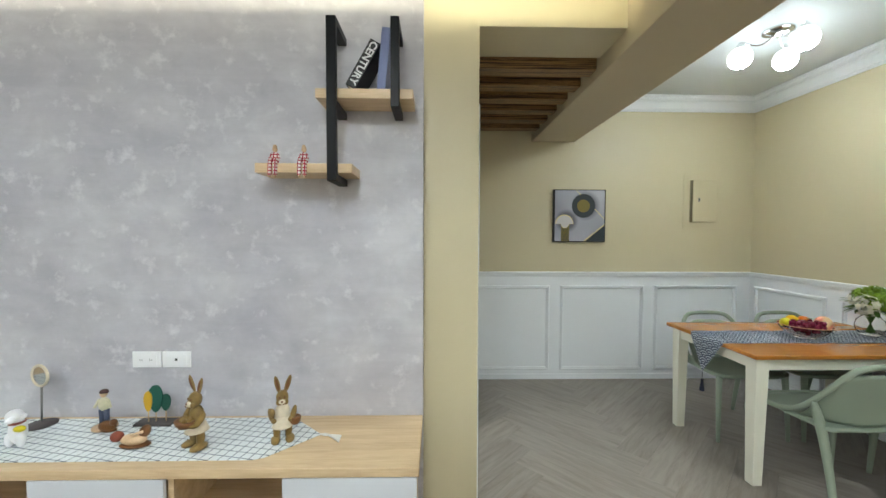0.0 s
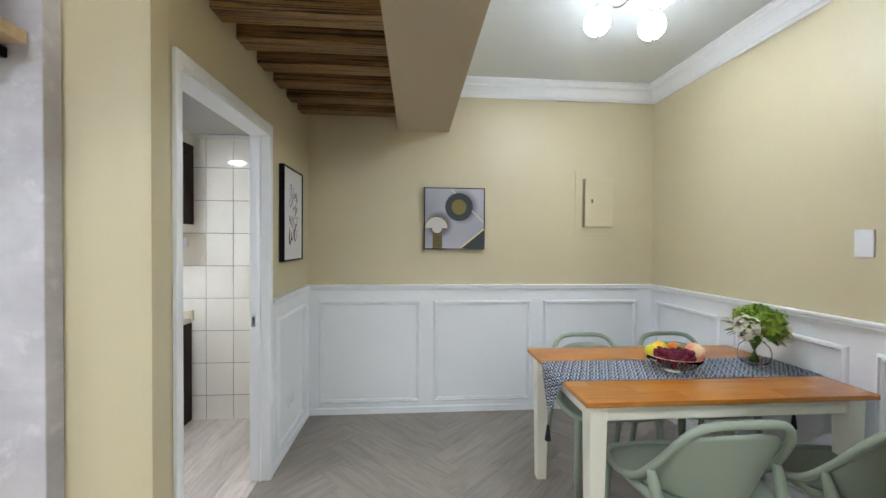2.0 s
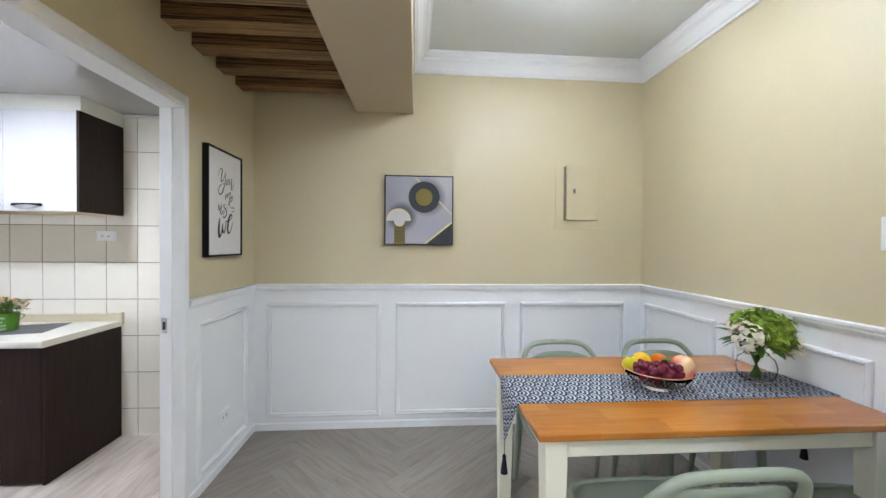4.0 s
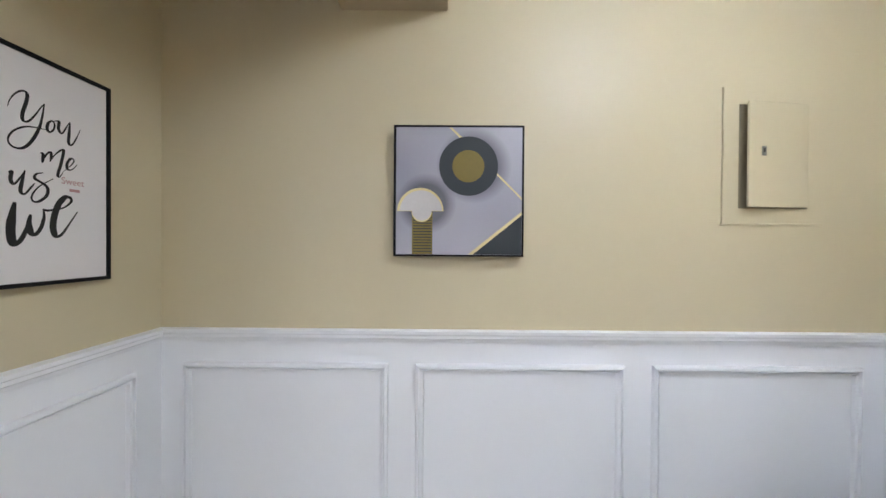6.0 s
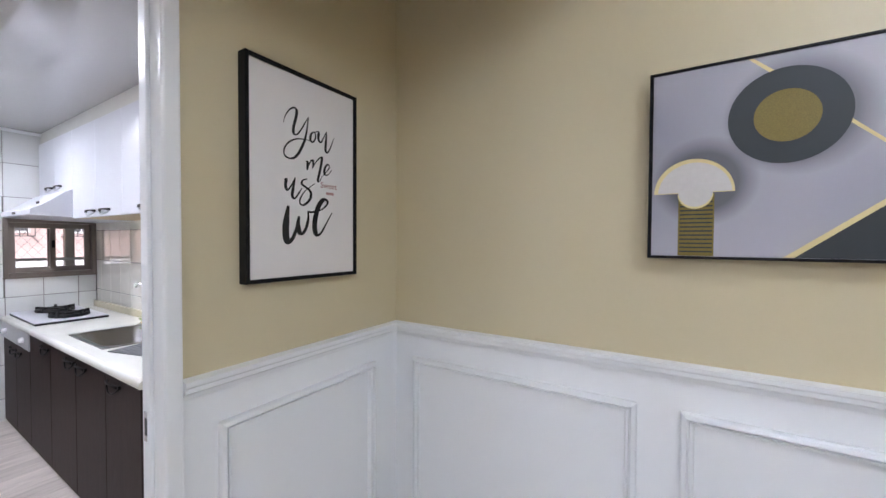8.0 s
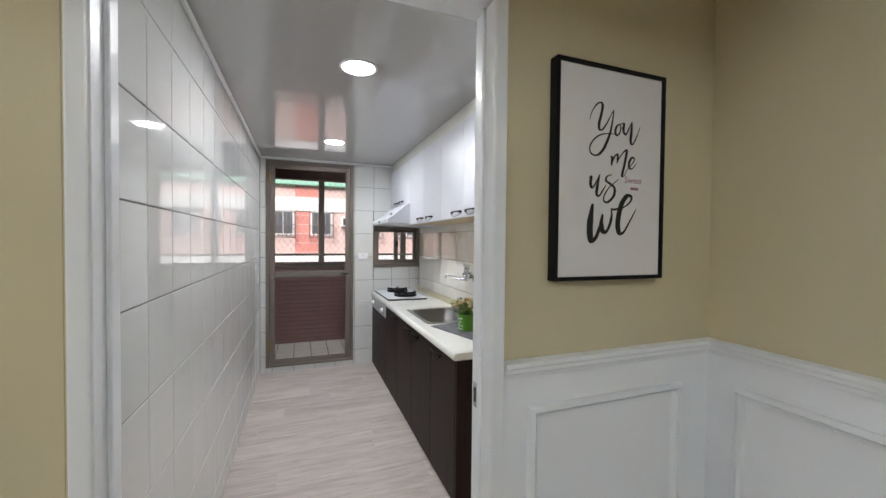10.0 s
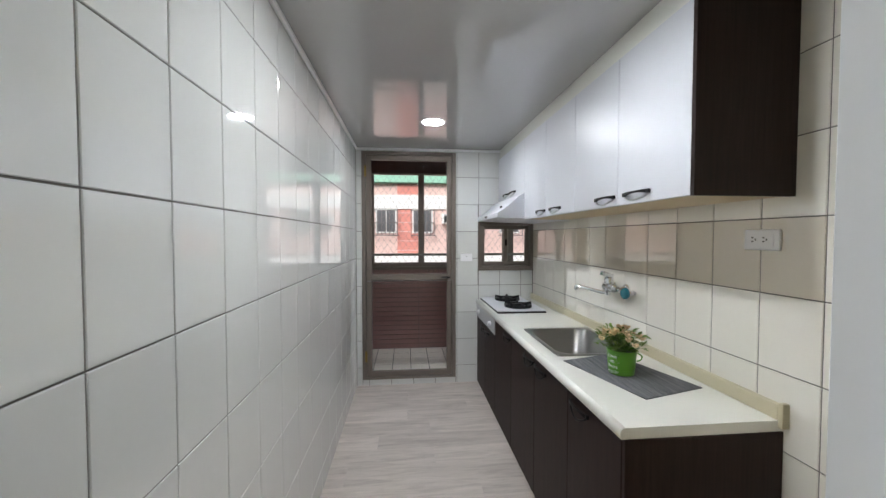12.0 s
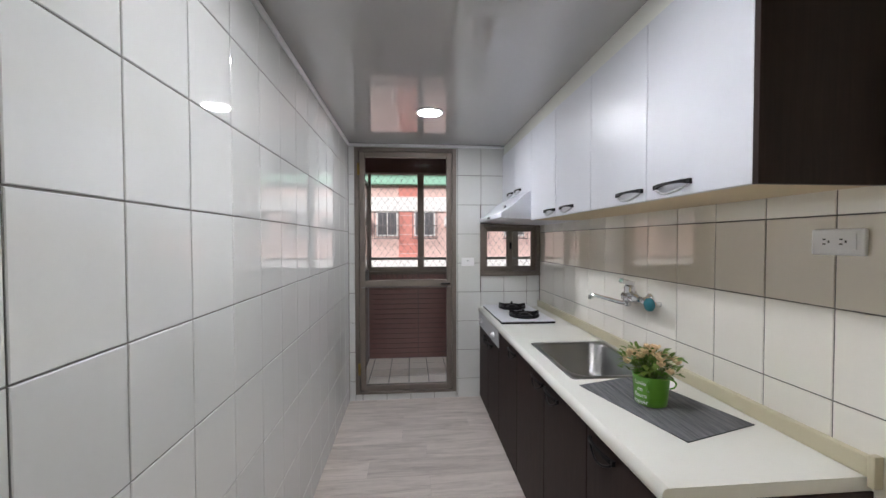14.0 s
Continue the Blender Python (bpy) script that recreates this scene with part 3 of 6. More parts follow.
for x in (-0.56, -2.04):
    downlight(x + KITCHEN.x, 3.487 + KITCHEN.y, ZK + KITCHEN.z, 0.075, M["down"], "round lit downlight in the kitchen ceiling", "kitchen downlights")
for x, y in ((0.02, 1.1), (-1.8, 1.1), (-1.7, -0.8), (0.02, -0.9)):
    downlight(x, y, ZL, 0.085, M["living_down"], "round lit downlight in the living-room ceiling", "living-room downlights")
for x, y in ((2.45, 1.0), (2.45, -0.7)):
    downlight(x, y, ZC, 0.085, M["living_down"], "round lit downlight in the living-room ceiling", "living-room downlights")
solid("led_strip", boxed(XL + 0.05, BX0 - 0.05, 2.325, 2.40, 2.488, 2.50), M["cove"], "warm led strip hidden in the ceiling cove", "light strip")

# ---- dining area ----
part_ = thing("wood_partition", (2.98, 2.22, 0), "full-height partition clad in streaked brown wood", "partition")
part("cladding", boxed(2.62, XE - 0.001, 2.168, 2.272, 0.0, ZC - 0.001, bevel=0.003), M["stub"], part_)
part("edge_strip", boxed(2.613, 2.6205, 2.176, 2.264, 0.0, ZC - 0.002, bevel=0.002), M["stub"], part_)

# dining table
TX0, TX1, TY0, TY1, TZ = 2.0, 3.288, 2.868, 3.655, 0.745
table = thing("dining_table", ((TX0 + TX1) / 2, (TY0 + TY1) / 2, 0), "cream painted dining table with a honey-coloured wooden top", "table")
part("tabletop", boxed(TX0, TX1, TY0, TY1, TZ - 0.024, TZ, bevel=0.007, seg=3), M["tabletop"], table, "honey-coloured wooden tabletop")
LI = 0.03
for lx, ly in ((TX0 + LI, TY0 + LI), (TX1 - LI - 0.075, TY0 + LI), (TX0 + LI, TY1 - LI - 0.075), (TX1 - LI - 0.075, TY1 - LI - 0.075)):
    bm = boxed(lx, lx + 0.075, ly, ly + 0.075, 0, TZ - 0.0245, bevel=0.004, seg=2)
    cx, cy = lx + 0.0375, ly + 0.0375
    for v in bm.verts:
        if v.co.z < 0.3:
            v.co.x, v.co.y = cx + (v.co.x - cx) * 0.72, cy + (v.co.y - cy) * 0.72
    part("leg", bm, M["cream"], table)
a, b = LI + 0.0755, LI + 0.012
for r in ((TX0 + a, TX1 - a, TY0 + b, TY0 + b + 0.02), (TX0 + a, TX1 - a, TY1 - b - 0.02, TY1 - b), (TX0 + b, TX0 + b + 0.02, TY0 + a, TY1 - a), (TX1 - b - 0.02, TX1 - b, TY0 + a, TY1 - a)):
    part("apron", boxed(*r, TZ - 0.095, TZ - 0.0245, bevel=0.002), M["cream"], table)

# runner with hanging pointed ends
RY0, RY1 = 3.095, 3.385


def cloth(bm, rows, thick):
    """A sheet through rows of points, given thickness."""
    g = [[bm.verts.new(p) for p in r] for r in rows]
    fs = []
    for a, b in zip(g, g[1:]):
        for k in range(len(a) - 1):
            fs.append(bm.faces.new((a[k], a[k + 1], b[k + 1], b[k])))
    for f in fs:
        f.smooth = True
    bmesh.ops.recalc_face_normals(bm, faces=bm.faces)
    bmesh.ops.solidify(bm, geom=bm.faces[:], thickness=thick)
    return bm


run = thing("table_runner", (2.65, 3.24, TZ), "navy and white wave-patterned table runner with pointed tasselled ends", "table runner")
rows = []
ym = (RY0 + RY1) / 2
for s in range(-9, 40):
    if s < 0:
        k = -s / 9
        x, z, h = TX0 - 0.006 - 0.012 * k, TZ - 0.002 - 0.215 * k, (RY1 - RY0) / 2 * (1 - 0.985 * k)
    elif s > 30:
        k = (s - 30) / 9
        x, z, h = TX1 + 0.006 + 0.004 * k, TZ - 0.002 - 0.20 * k, (RY1 - RY0) / 2 * (1 - 0.985 * k)
    else:
        x, z, h = TX0 + (TX1 - TX0) * s / 30, TZ + 0.003 + 0.0008 * math.sin(s * 1.3), (RY1 - RY0) / 2
    rows.append([(x, ym + h * (q / 5 - 1), z) for q in range(11)])
part("cloth", cloth(bm_new(), rows, 0.0015), M["runner"], run)
M["tassel"] = plain("black_thread", (0.012, 0.014, 0.03), 0.8, grain=600, bump=0.3)
for x, zt in ((TX0 - 0.018, TZ - 0.217), (TX1 + 0.010, TZ - 0.202)):
    bm = sweep(bm_new(), [(x, ym, zt + 0.004), (x, ym, zt - 0.055)], 0.0015, 6)
    lathe(bm, [(0.004, -0.05), (0.008, -0.056), (0.007, -0.066), (0.010, -0.085), (0.015, -0.125), (0.013, -0.127), (0.0, -0.124)], (x, ym, zt), 14)
    part("tassel", bm, M["tassel"], run, "black thread tassel")


def chair(at_y, at_x, face):
    """A moulded armchair: tube loop for back and arms, shell, seat, four legs; it faces +y before turning."""
    c = thing("dining_chair", (0, 0, 0), "sage green moulded plastic armchair with a looped back", "chair", "chairs round the table")
    half = [(0.0, -0.262, 0.778), (0.10, -0.259, 0.775), (0.163, -0.246, 0.754), (0.207, -0.212, 0.692), (0.238, -0.15, 0.597), (0.262, -0.07, 0.505),
            (0.268, 0.03, 0.463), (0.258, 0.14, 0.452), (0.222, 0.212, 0.449), (0.12, 0.238, 0.448)]
    loop = half + [(0.0, 0.242, 0.448)] + [(-x, y, z) for x, y, z in reversed(half[1:])]
    pts = smooth_path(loop, 6, True)
    part("loop", sweep(bm_new(), pts, [0.0135 + 0.0015 * max(0, (p.z - 0.6) / 0.18) for p in pts], 12, True), M["green"], c)
    # back shell, set between the sides of the loop, with a slot below the top bar
    rows = []
    for i in range(15):
        k = i / 14
        z = 0.452 + 0.278 * k
        w = 0.222 - 0.030 * k * k - 0.030 * max(0, k - 0.80) / 0.20
        y0 = -0.178 - 0.066 * k
        edge = -0.03 - 0.195 * min(1, k * 1.12) ** 0.8
        rows.append([(w * q / 8, y0 + (edge + 0.028 - y0) * (abs(q) / 8) ** 2.4 * 0.8, z - 0.022 * (abs(q) / 8) ** 3 * max(0, k - 0.8) / 0.2) for q in range(-8, 9)])
    part("backrest", cloth(bm_new(), rows, 0.009), M["green"], c)
    rows = []
    for i in range(13):
        k = i / 12
        y = -0.205 + 0.445 * k
        w = 0.232 + 0.026 * math.sin(k * math.pi) - 0.06 * max(0, k - 0.82) / 0.18
        rows.append([(w * q / 8, y, 0.455 - 0.018 * math.cos(q / 8 * 1.57) * math.sin(k * 3.0 + 0.15)) for q in range(-8, 9)])
    part("seat", cloth(bm_new(), rows, 0.014), M["green"], c)
    for sx in (-1, 1):
        part("leg", sweep(bm_new(), [(sx * 0.225, 0.195, 0.452), (sx * 0.235, 0.212, 0.2), (sx * 0.24, 0.222, 0.0)], [0.020, 0.016, 0.012], 10), M["green"], c)
        part("leg", sweep(bm_new(), smooth_path([(sx * 0.247, -0.125, 0.57), (sx * 0.236, -0.165, 0.43), (sx * 0.235, -0.215, 0.2), (sx * 0.238, -0.25, 0.0)], 4), [0.012, 0.016, 0.02, 0.021, 0.021, 0.020, 0.019, 0.018, 0.017, 0.016, 0.015, 0.014, 0.012], 10), M["green"], c)
    c.matrix_basis = pose(at_x, at_y, 0, 0, 0, 180 if face < 0 else 0)
    return c


first = chair(2.852, 2.42, 1)
copy_thing(first, pose(3.05, 2.775, 0, 0, 0, -5))
copy_thing(first, pose(2.425, 3.575, 0, 0, 0, 180))
copy_thing(first, pose(3.005, 3.575, 0, 0, 0, 181))

# fruit bowl
M["bowl_glass"] = glass("pink_tinted_glass", 0.0, (1.0, 0.92, 0.89), 1.06)
M["grape"] = plain("dark_red_grape", (0.13, 0.008, 0.028), 0.22, grain=40, vary=0.3)
M["lemon"] = plain("yellow_lemon", (0.80, 0.46, 0.015), 0.4, grain=200, bump=0.3)
M["lime"] = plain("yellow_green_pear", (0.60, 0.52, 0.015), 0.4, grain=120, bump=0.2)
M["orange"] = plain("orange_fruit", (0.75, 0.17, 0.008), 0.4, grain=260, bump=0.35)
n = Nodes("peach_skin")
M["peach"] = n.set(Base_Color=n.ramp(n.noise(n.coords((1, 1, 1)), 11, 2), [(0.42, (0.80, 0.58, 0.33)), (0.56, (0.72, 0.24, 0.17))]), Roughness=0.6)
M["leaf"] = plain("green_leaf", (0.05, 0.13, 0.015), 0.45, grain=60, vary=0.35)
bx, by, bz = 2.61, 3.215, TZ + 0.0045
bowl = thing("fruit_bowl", (bx, by, bz), "pink glass bowl standing on the table runner", "bowl")
part("glass_bowl", lathe(bm_new(), [(0.0, 0.0), (0.05, 0.0), (0.055, 0.006), (0.094, 0.026), (0.122, 0.056), (0.134, 0.078), (0.132, 0.079), (0.119, 0.058), (0.090, 0.029), (0.05, 0.008), (0.0, 0.006)], (bx, by, bz), 36), M["bowl_glass"], bowl)
M["rim"] = plain("pink_rim", (0.75, 0.36, 0.25), 0.2)
part("rim", sweep(bm_new(), [(bx + 0.133 * math.cos(w), by + 0.133 * math.sin(w), bz + 0.079) for w in (2 * math.pi * k / 40 for k in range(40))], 0.0018, 6, True), M["rim"], bowl)
random.seed(4)
grapes = thing("grape_bunch", (bx - 0.02, by - 0.035, bz + 0.02), "bunch of dark red grapes lying in the bowl", "grapes")
for k in range(80):
    w, r = random.uniform(0, 6.28), 0.088 * math.sqrt(random.random())
    part("grape", ellipsoid(bm_new(), (bx - 0.02 + r * math.cos(w), by - 0.035 + 0.75 * r * math.sin(w), bz + 0.035 + 5 * r * r + random.uniform(0, 0.07 - 5 * r * r)), (0.0145, 0.0145, 0.016), u=10, v=7), M["grape"], grapes)
fruit = [("lemon", (bx - 0.035, by + 0.05, bz + 0.096), (0.045, 0.034, 0.034), M["lemon"], "shiny yellow lemon in the glass bowl"),
         ("pear", (bx - 0.094, by + 0.03, bz + 0.085), (0.046, 0.030, 0.032), M["lime"], "yellow-green pear at the bowl's rim"),
         ("orange", (bx + 0.045, by + 0.055, bz + 0.088), (0.036, 0.036, 0.034), M["orange"], "bright orange lying among the fruit"),
         ("peach", (bx + 0.092, by - 0.025, bz + 0.090), (0.046, 0.046, 0.048), M["peach"], "pale peach with a pink cheek in the bowl")]
for nm, c, r, mt, lb in fruit:
    solid(nm, ellipsoid(bm_new(), c, r, (0, 20, 30), 22, 14), mt, lb, "fruit")


def leaf_shape(bm, base, way, up, length, width, idx=0):
    way, up = Vector(way).normalized(), Vector(up)
    side = way.cross(up).normalized()
    nrm = side.cross(way).normalized()
    prof = [(0.0, 0.05), (0.25, 0.75), (0.5, 1.0), (0.75, 0.7), (1.0, 0.03)]
    L, Rr, C = [], [], []
    for t, w in prof:
        p = Vector(base) + way * (length * t) - nrm * (length * 0.25 * t * t)
        C.append(bm.verts.new(p))
        L.append(bm.verts.new(p + side * (width * 0.5 * w) + nrm * (width * 0.12 * w)))
        Rr.append(bm.verts.new(p - side * (width * 0.5 * w) + nrm * (width * 0.12 * w)))
    for a, b in ((L, C), (C, Rr)):
        for k in range(4):
            f = bm.faces.new((a[k], a[k + 1], b[k + 1], b[k]))
            f.smooth, f.material_index = True, idx


bm = bm_new()
for w in (0.3, 1.6):
    leaf_shape(bm, (bx + 0.02, by - 0.02, bz + 0.118), (math.cos(w), math.sin(w), 0.15), (0, 0, 1), 0.05, 0.026)
solid("leaf_pair", bm, M["leaf"], "two green leaves lying on the fruit", "leaf")

# vase of flowers
vx, vy, vz = 3.093, 3.265, TZ + 0.0045
vase = thing("glass_vase", (vx, vy, vz), "round clear glass vase holding cut flowers", "vase")
part("glass_body", lathe(bm_new(), [(0.0, 0.0), (0.045, 0.0), (0.06, 0.008), (0.078, 0.035), (0.084, 0.07), (0.074, 0.108), (0.052, 0.128), (0.05, 0.135), (0.047, 0.134), (0.048, 0.127), (0.069, 0.106), (0.079, 0.07), (0.073, 0.037), (0.056, 0.013), (0.0, 0.010)], (vx, vy, vz), 32), M["vase_glass"], vase)
flowers = thing("flower_bouquet", (vx, vy, vz + 0.02), "bouquet of white hydrangeas and green leafy blooms", "flowers")
M["petal_white"] = plain("white_petal", (0.78, 0.76, 0.62), 0.6, grain=30, vary=0.12)
M["petal_green"] = plain("lime_green_petal", (0.24, 0.37, 0.035), 0.55, grain=45, vary=0.75)
M["stem"] = plain("green_stem", (0.09, 0.19, 0.03), 0.5, grain=30, vary=0.3)
random.seed(11)
bm = bm_new()
for k in range(20):
    w = random.uniform(0, 6.28)
    p = [(vx + 0.026 * math.cos(w), vy + 0.022 * math.sin(w), vz + 0.016), (vx - 0.012 * math.cos(w), vy - 0.012 * math.sin(w), vz + 0.11), (vx - 0.06 * math.cos(w), vy - 0.06 * math.sin(w), vz + 0.22)]
    sweep(bm, smooth_path(p, 4), 0.0042, 6)
part("stems", bm, M["stem"], flowers, "green stems in the vase")


def bloom(c, r, mt, label, count, size, wide=0.9, lift=0.35):
    bm = bm_new()
    for k in range(count):
        d = Vector((random.gauss(0, 1), random.gauss(0, 1), random.gauss(0.25, 1))).normalized()
        p = Vector(c) + d * r * random.uniform(0.55, 1.18)
        t = d.cross(Vector((random.random(), random.random(), random.random() + 0.1))).normalized()
        for j in range(4):
            leaf_shape(bm, p, (Matrix.Rotation(j * 1.571, 3, d) @ t) * 1.0 + d * lift, d, size * random.uniform(0.75, 1.2), size * wide)
    part("bloom", bm, mt, flowers, label)


bloom((vx - 0.095, vy - 0.05, vz + 0.225), 0.066, M["petal_white"], "white hydrangea bloom", 75, 0.019)
bloom((vx + 0.12, vy - 0.06, vz + 0.175), 0.052, M["petal_white"], "white hydrangea bloom", 55, 0.019)
bloom((vx - 0.02, vy + 0.055, vz + 0.24), 0.065, M["petal_white"], "white hydrangea bloom", 60, 0.019)
for dx, dy, dz, r in ((0.0, -0.05, 0.245, 0.06), (0.07, -0.02, 0.26, 0.062), (0.02, 0.0, 0.285, 0.055), (0.125, 0.02, 0.235, 0.05), (-0.05, 0.0, 0.285, 0.045), (0.03, -0.08, 0.215, 0.045), (0.09, 0.06, 0.25, 0.05)):
    bloom((vx + dx, vy + dy, vz + dz), r, M["petal_green"], "lime green bloom", 60, 0.034, 0.55, 0.8)
bm = bm_new()
for k in range(48):
    w = random.uniform(0, 6.28)
    d = Vector((math.cos(w), math.sin(w), random.uniform(-0.35, 0.7)))
    leaf_shape(bm, Vector((vx, vy, vz + 0.20)) + d * 0.07, d, (0, 0, 1), random.uniform(0.06, 0.10), random.uniform(0.03, 0.045))
part("leaves", bm, M["leaf"], flowers, "dark green leaves")

flowers.scale = (0.90, 0.90, 0.88)
vase.scale = (0.88, 0.88, 0.92)

# framed lettering print on the west wall
PY0, PY1, PZ0, PZ1, PX = 3.832, 4.228, 1.250, 1.858, XW
pic = thing("framed_print", (PX, (PY0 + PY1) / 2, PZ0), "black framed white print with brush lettering", "picture")
for a in ((PY0, PY0 + 0.011, PZ0, PZ1), (PY1 - 0.011, PY1, PZ0, PZ1), (PY0 + 0.011, PY1 - 0.011, PZ0, PZ0 + 0.011), (PY0 + 0.011, PY1 - 0.011, PZ1 - 0.011, PZ1)):
    part("frame_bar", boxed(PX + 0.0005, PX + 0.033, a[0], a[1], a[2], a[3], bevel=0.001), M["frame_black"], pic)
part("print_sheet", boxed(PX + 0.001, PX + 0.026, PY0 + 0.011, PY1 - 0.011, PZ0 + 0.011, PZ1 - 0.011), M["paper"], pic)


def stroke(bm, pts, r0, r1, place):
    """A flat brush stroke, thicker on its down-strokes."""
    pts = smooth_path([(x, y, 0) for x, y in pts], 7)
    L, Rr = [], []
    for i, p in enumerate(pts):
        a, b = pts[max(0, i - 1)], pts[min(len(pts) - 1, i + 1)]
        t = (b - a).normalized()
        s = Vector((-t.y, t.x, 0))
        w = r0 + (r1 - r0) * max(0, -t.y) ** 1.2
        w *= min(1, 0.35 + 3.0 * min(i, len(pts) - 1 - i) / len(pts))
        for out, sg in ((L, 1), (Rr, -1)):
            q = p + s * w * sg
            out.append(bm.verts.new(place(q.x, q.y)))
    for k in range(len(pts) - 1):
        bm.faces.new((L[k], L[k + 1], Rr[k + 1], Rr[k]))



def word(name, strokes):
    """Brush strokes in millimetres from the frame's upper corner, each with its thin and thick half-width."""
    bm = bm_new()
    for k, (thin, thick, pts) in enumerate(strokes):
        stroke(bm, [(a / 1000, -b / 1000) for a, b in pts], thin, thick, lambda x, y, d=k * 0.00008: (PX + 0.0265 + d, PY0 + x, PZ1 + y))
    part(name, bm, M["ink"], pic, "black brush lettering")


# the words You, me, us, we, as brush strokes
word("lettering_you", [
    (0.0025, 0.0047, [(115, 158), (121, 137), (135, 116), (150, 106), (159, 112), (156, 134), (148, 163), (149, 181), (161, 180), (177, 159), (193, 131), (200, 122)]),
    (0.0024, 0.0047, [(200, 120), (195, 157), (186, 193), (167, 232), (148, 252), (129, 255), (117, 246), (118, 229), (132, 210), (154, 196), (181, 190), (205, 189)]),
    (0.0026, 0.0042, [(223, 158), (211, 167), (207, 184), (214, 192), (225, 180), (226, 164), (216, 159)]),
    (0.0024, 0.0045, [(223, 160), (238, 155), (237, 175), (246, 186), (257, 169), (268, 148)]),
    (0.0024, 0.0047, [(269, 147), (267, 177), (265, 205), (273, 212), (285, 194), (300, 159)])])
word("lettering_me", [
    (0.0025, 0.0045, [(190, 254), (197, 257), (195, 280)]),
    (0.0024, 0.0042, [(195, 278), (204, 257), (214, 246), (218, 252), (215, 272)]),
    (0.0022, 0.0045, [(215, 272), (227, 251), (246, 232), (251, 236), (243, 275), (235, 304), (241, 308), (251, 291)]),
    (0.0022, 0.0042, [(251, 291), (273, 269), (281, 255), (273, 250), (262, 264), (261, 281), (273, 283), (291, 264)])])
word("lettering_us", [
    (0.0026, 0.0050, [(116, 320), (123, 316), (121, 336), (128, 347), (141, 331), (152, 310)]),
    (0.0026, 0.0050, [(153, 308), (146, 340), (143, 362), (152, 369), (167, 350), (177, 336)]),
    (0.0026, 0.0046, [(197, 306), (180, 312), (176, 324), (189, 331), (207, 343), (206, 365), (186, 384), (171, 384), (170, 369), (187, 344), (223, 317)])])
word("lettering_we", [
    (0.0060, 0.0110, [(130, 392), (125, 422), (121, 456), (123, 486), (131, 497), (145, 484), (157, 456), (165, 426)]),
    (0.0050, 0.0090, [(166, 420), (162, 447), (167, 467), (178, 471), (191, 454), (199, 425), (197, 402)]),
    (0.0030, 0.0030, [(195, 403), (207, 406), (222, 403), (236, 401)]),
    (0.0042, 0.0092, [(231, 403), (257, 390), (273, 373), (268, 363), (254, 365), (237, 386), (226, 418), (222, 452), (230, 474), (246, 469), (269, 436), (291, 402)])])
word_at = Matrix(((0, 0, 1, PX + 0.0263), (1, 0, 0, PY0 + 0.278), (0, 1, 0, PZ1 - 0.318), (0, 0, 0, 1)))
part("small_print", lettering("Sweet", 0.027, word_at, bold=0.0, depth=0.0003), M["ink_grey"], pic, "faint red word on the print")
part("small_line", boxed(PX + 0.0262, PX + 0.0266, PY0 + 0.268, PY0 + 0.298, PZ1 - 0.346, PZ1 - 0.338), M["ink_grey"], pic, "short faint red line")

# abstract framed picture on the north wall
AX0, AX1, AZ0, AZ1 = 1.395, 1.885, 1.324, 1.817
AW, AH, AYF = AX1 - AX0, AZ1 - AZ0, YN - 0.040
art = thing("abstract_picture", ((AX0 + AX1) / 2, YN, AZ0), "black framed abstract picture of grey, gold and black shapes", "picture")
for a in ((AX0, AX0 + 0.009, AZ0, AZ1), (AX1 - 0.007, AX1, AZ0, AZ1), (AX0 + 0.007, AX1 - 0.007, AZ0, AZ0 + 0.007), (AX0 + 0.007, AX1 - 0.007, AZ1 - 0.007, AZ1)):
    part("frame_bar", boxed(a[0], a[1], AYF - 0.004, YN - 0.0005, a[2], a[3], bevel=0.001), M["frame_black"], art)
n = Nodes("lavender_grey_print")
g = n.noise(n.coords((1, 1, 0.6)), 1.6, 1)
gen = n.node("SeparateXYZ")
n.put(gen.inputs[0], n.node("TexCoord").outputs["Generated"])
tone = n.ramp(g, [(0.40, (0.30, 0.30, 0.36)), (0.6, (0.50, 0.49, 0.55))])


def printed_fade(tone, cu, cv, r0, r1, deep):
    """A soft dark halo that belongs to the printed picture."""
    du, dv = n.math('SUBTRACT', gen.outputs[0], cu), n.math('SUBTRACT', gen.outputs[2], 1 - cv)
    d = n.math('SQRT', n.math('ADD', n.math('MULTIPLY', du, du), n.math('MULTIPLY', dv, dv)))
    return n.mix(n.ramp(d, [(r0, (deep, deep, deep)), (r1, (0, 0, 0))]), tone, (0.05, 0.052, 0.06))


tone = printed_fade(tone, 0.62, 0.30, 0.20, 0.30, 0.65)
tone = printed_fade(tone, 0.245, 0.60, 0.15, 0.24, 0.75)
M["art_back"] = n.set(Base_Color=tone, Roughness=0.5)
M["art_dark"] = plain("dark_slate_print", (0.028, 0.036, 0.042), 0.5)
M["art_gold"] = plain("mottled_gold_print", (0.19, 0.145, 0.028), 0.5, grain=420, vary=0.5)
M["art_cream"] = plain("cream_print", (0.70, 0.60, 0.30), 0.5)
M["art_pale"] = plain("pale_grey_print", (0.58, 0.56, 0.55), 0.5)


def art_pt(u, v, d):
    return (AX0 + u * AW, AYF - d, AZ1 - v * AH)


def art_poly(name, pts, d, mt, label=""):
    bm = bm_new()
    f = bm.faces.new([bm.verts.new(art_pt(u, v, d)) for u, v in pts])
    r = bmesh.ops.extrude_face_region(bm, geom=[f])
    for v in r["geom"]:
        if isinstance(v, bmesh.types.BMVert):
            v.co.y += 0.0004
    part(name, bm, mt, art, label)


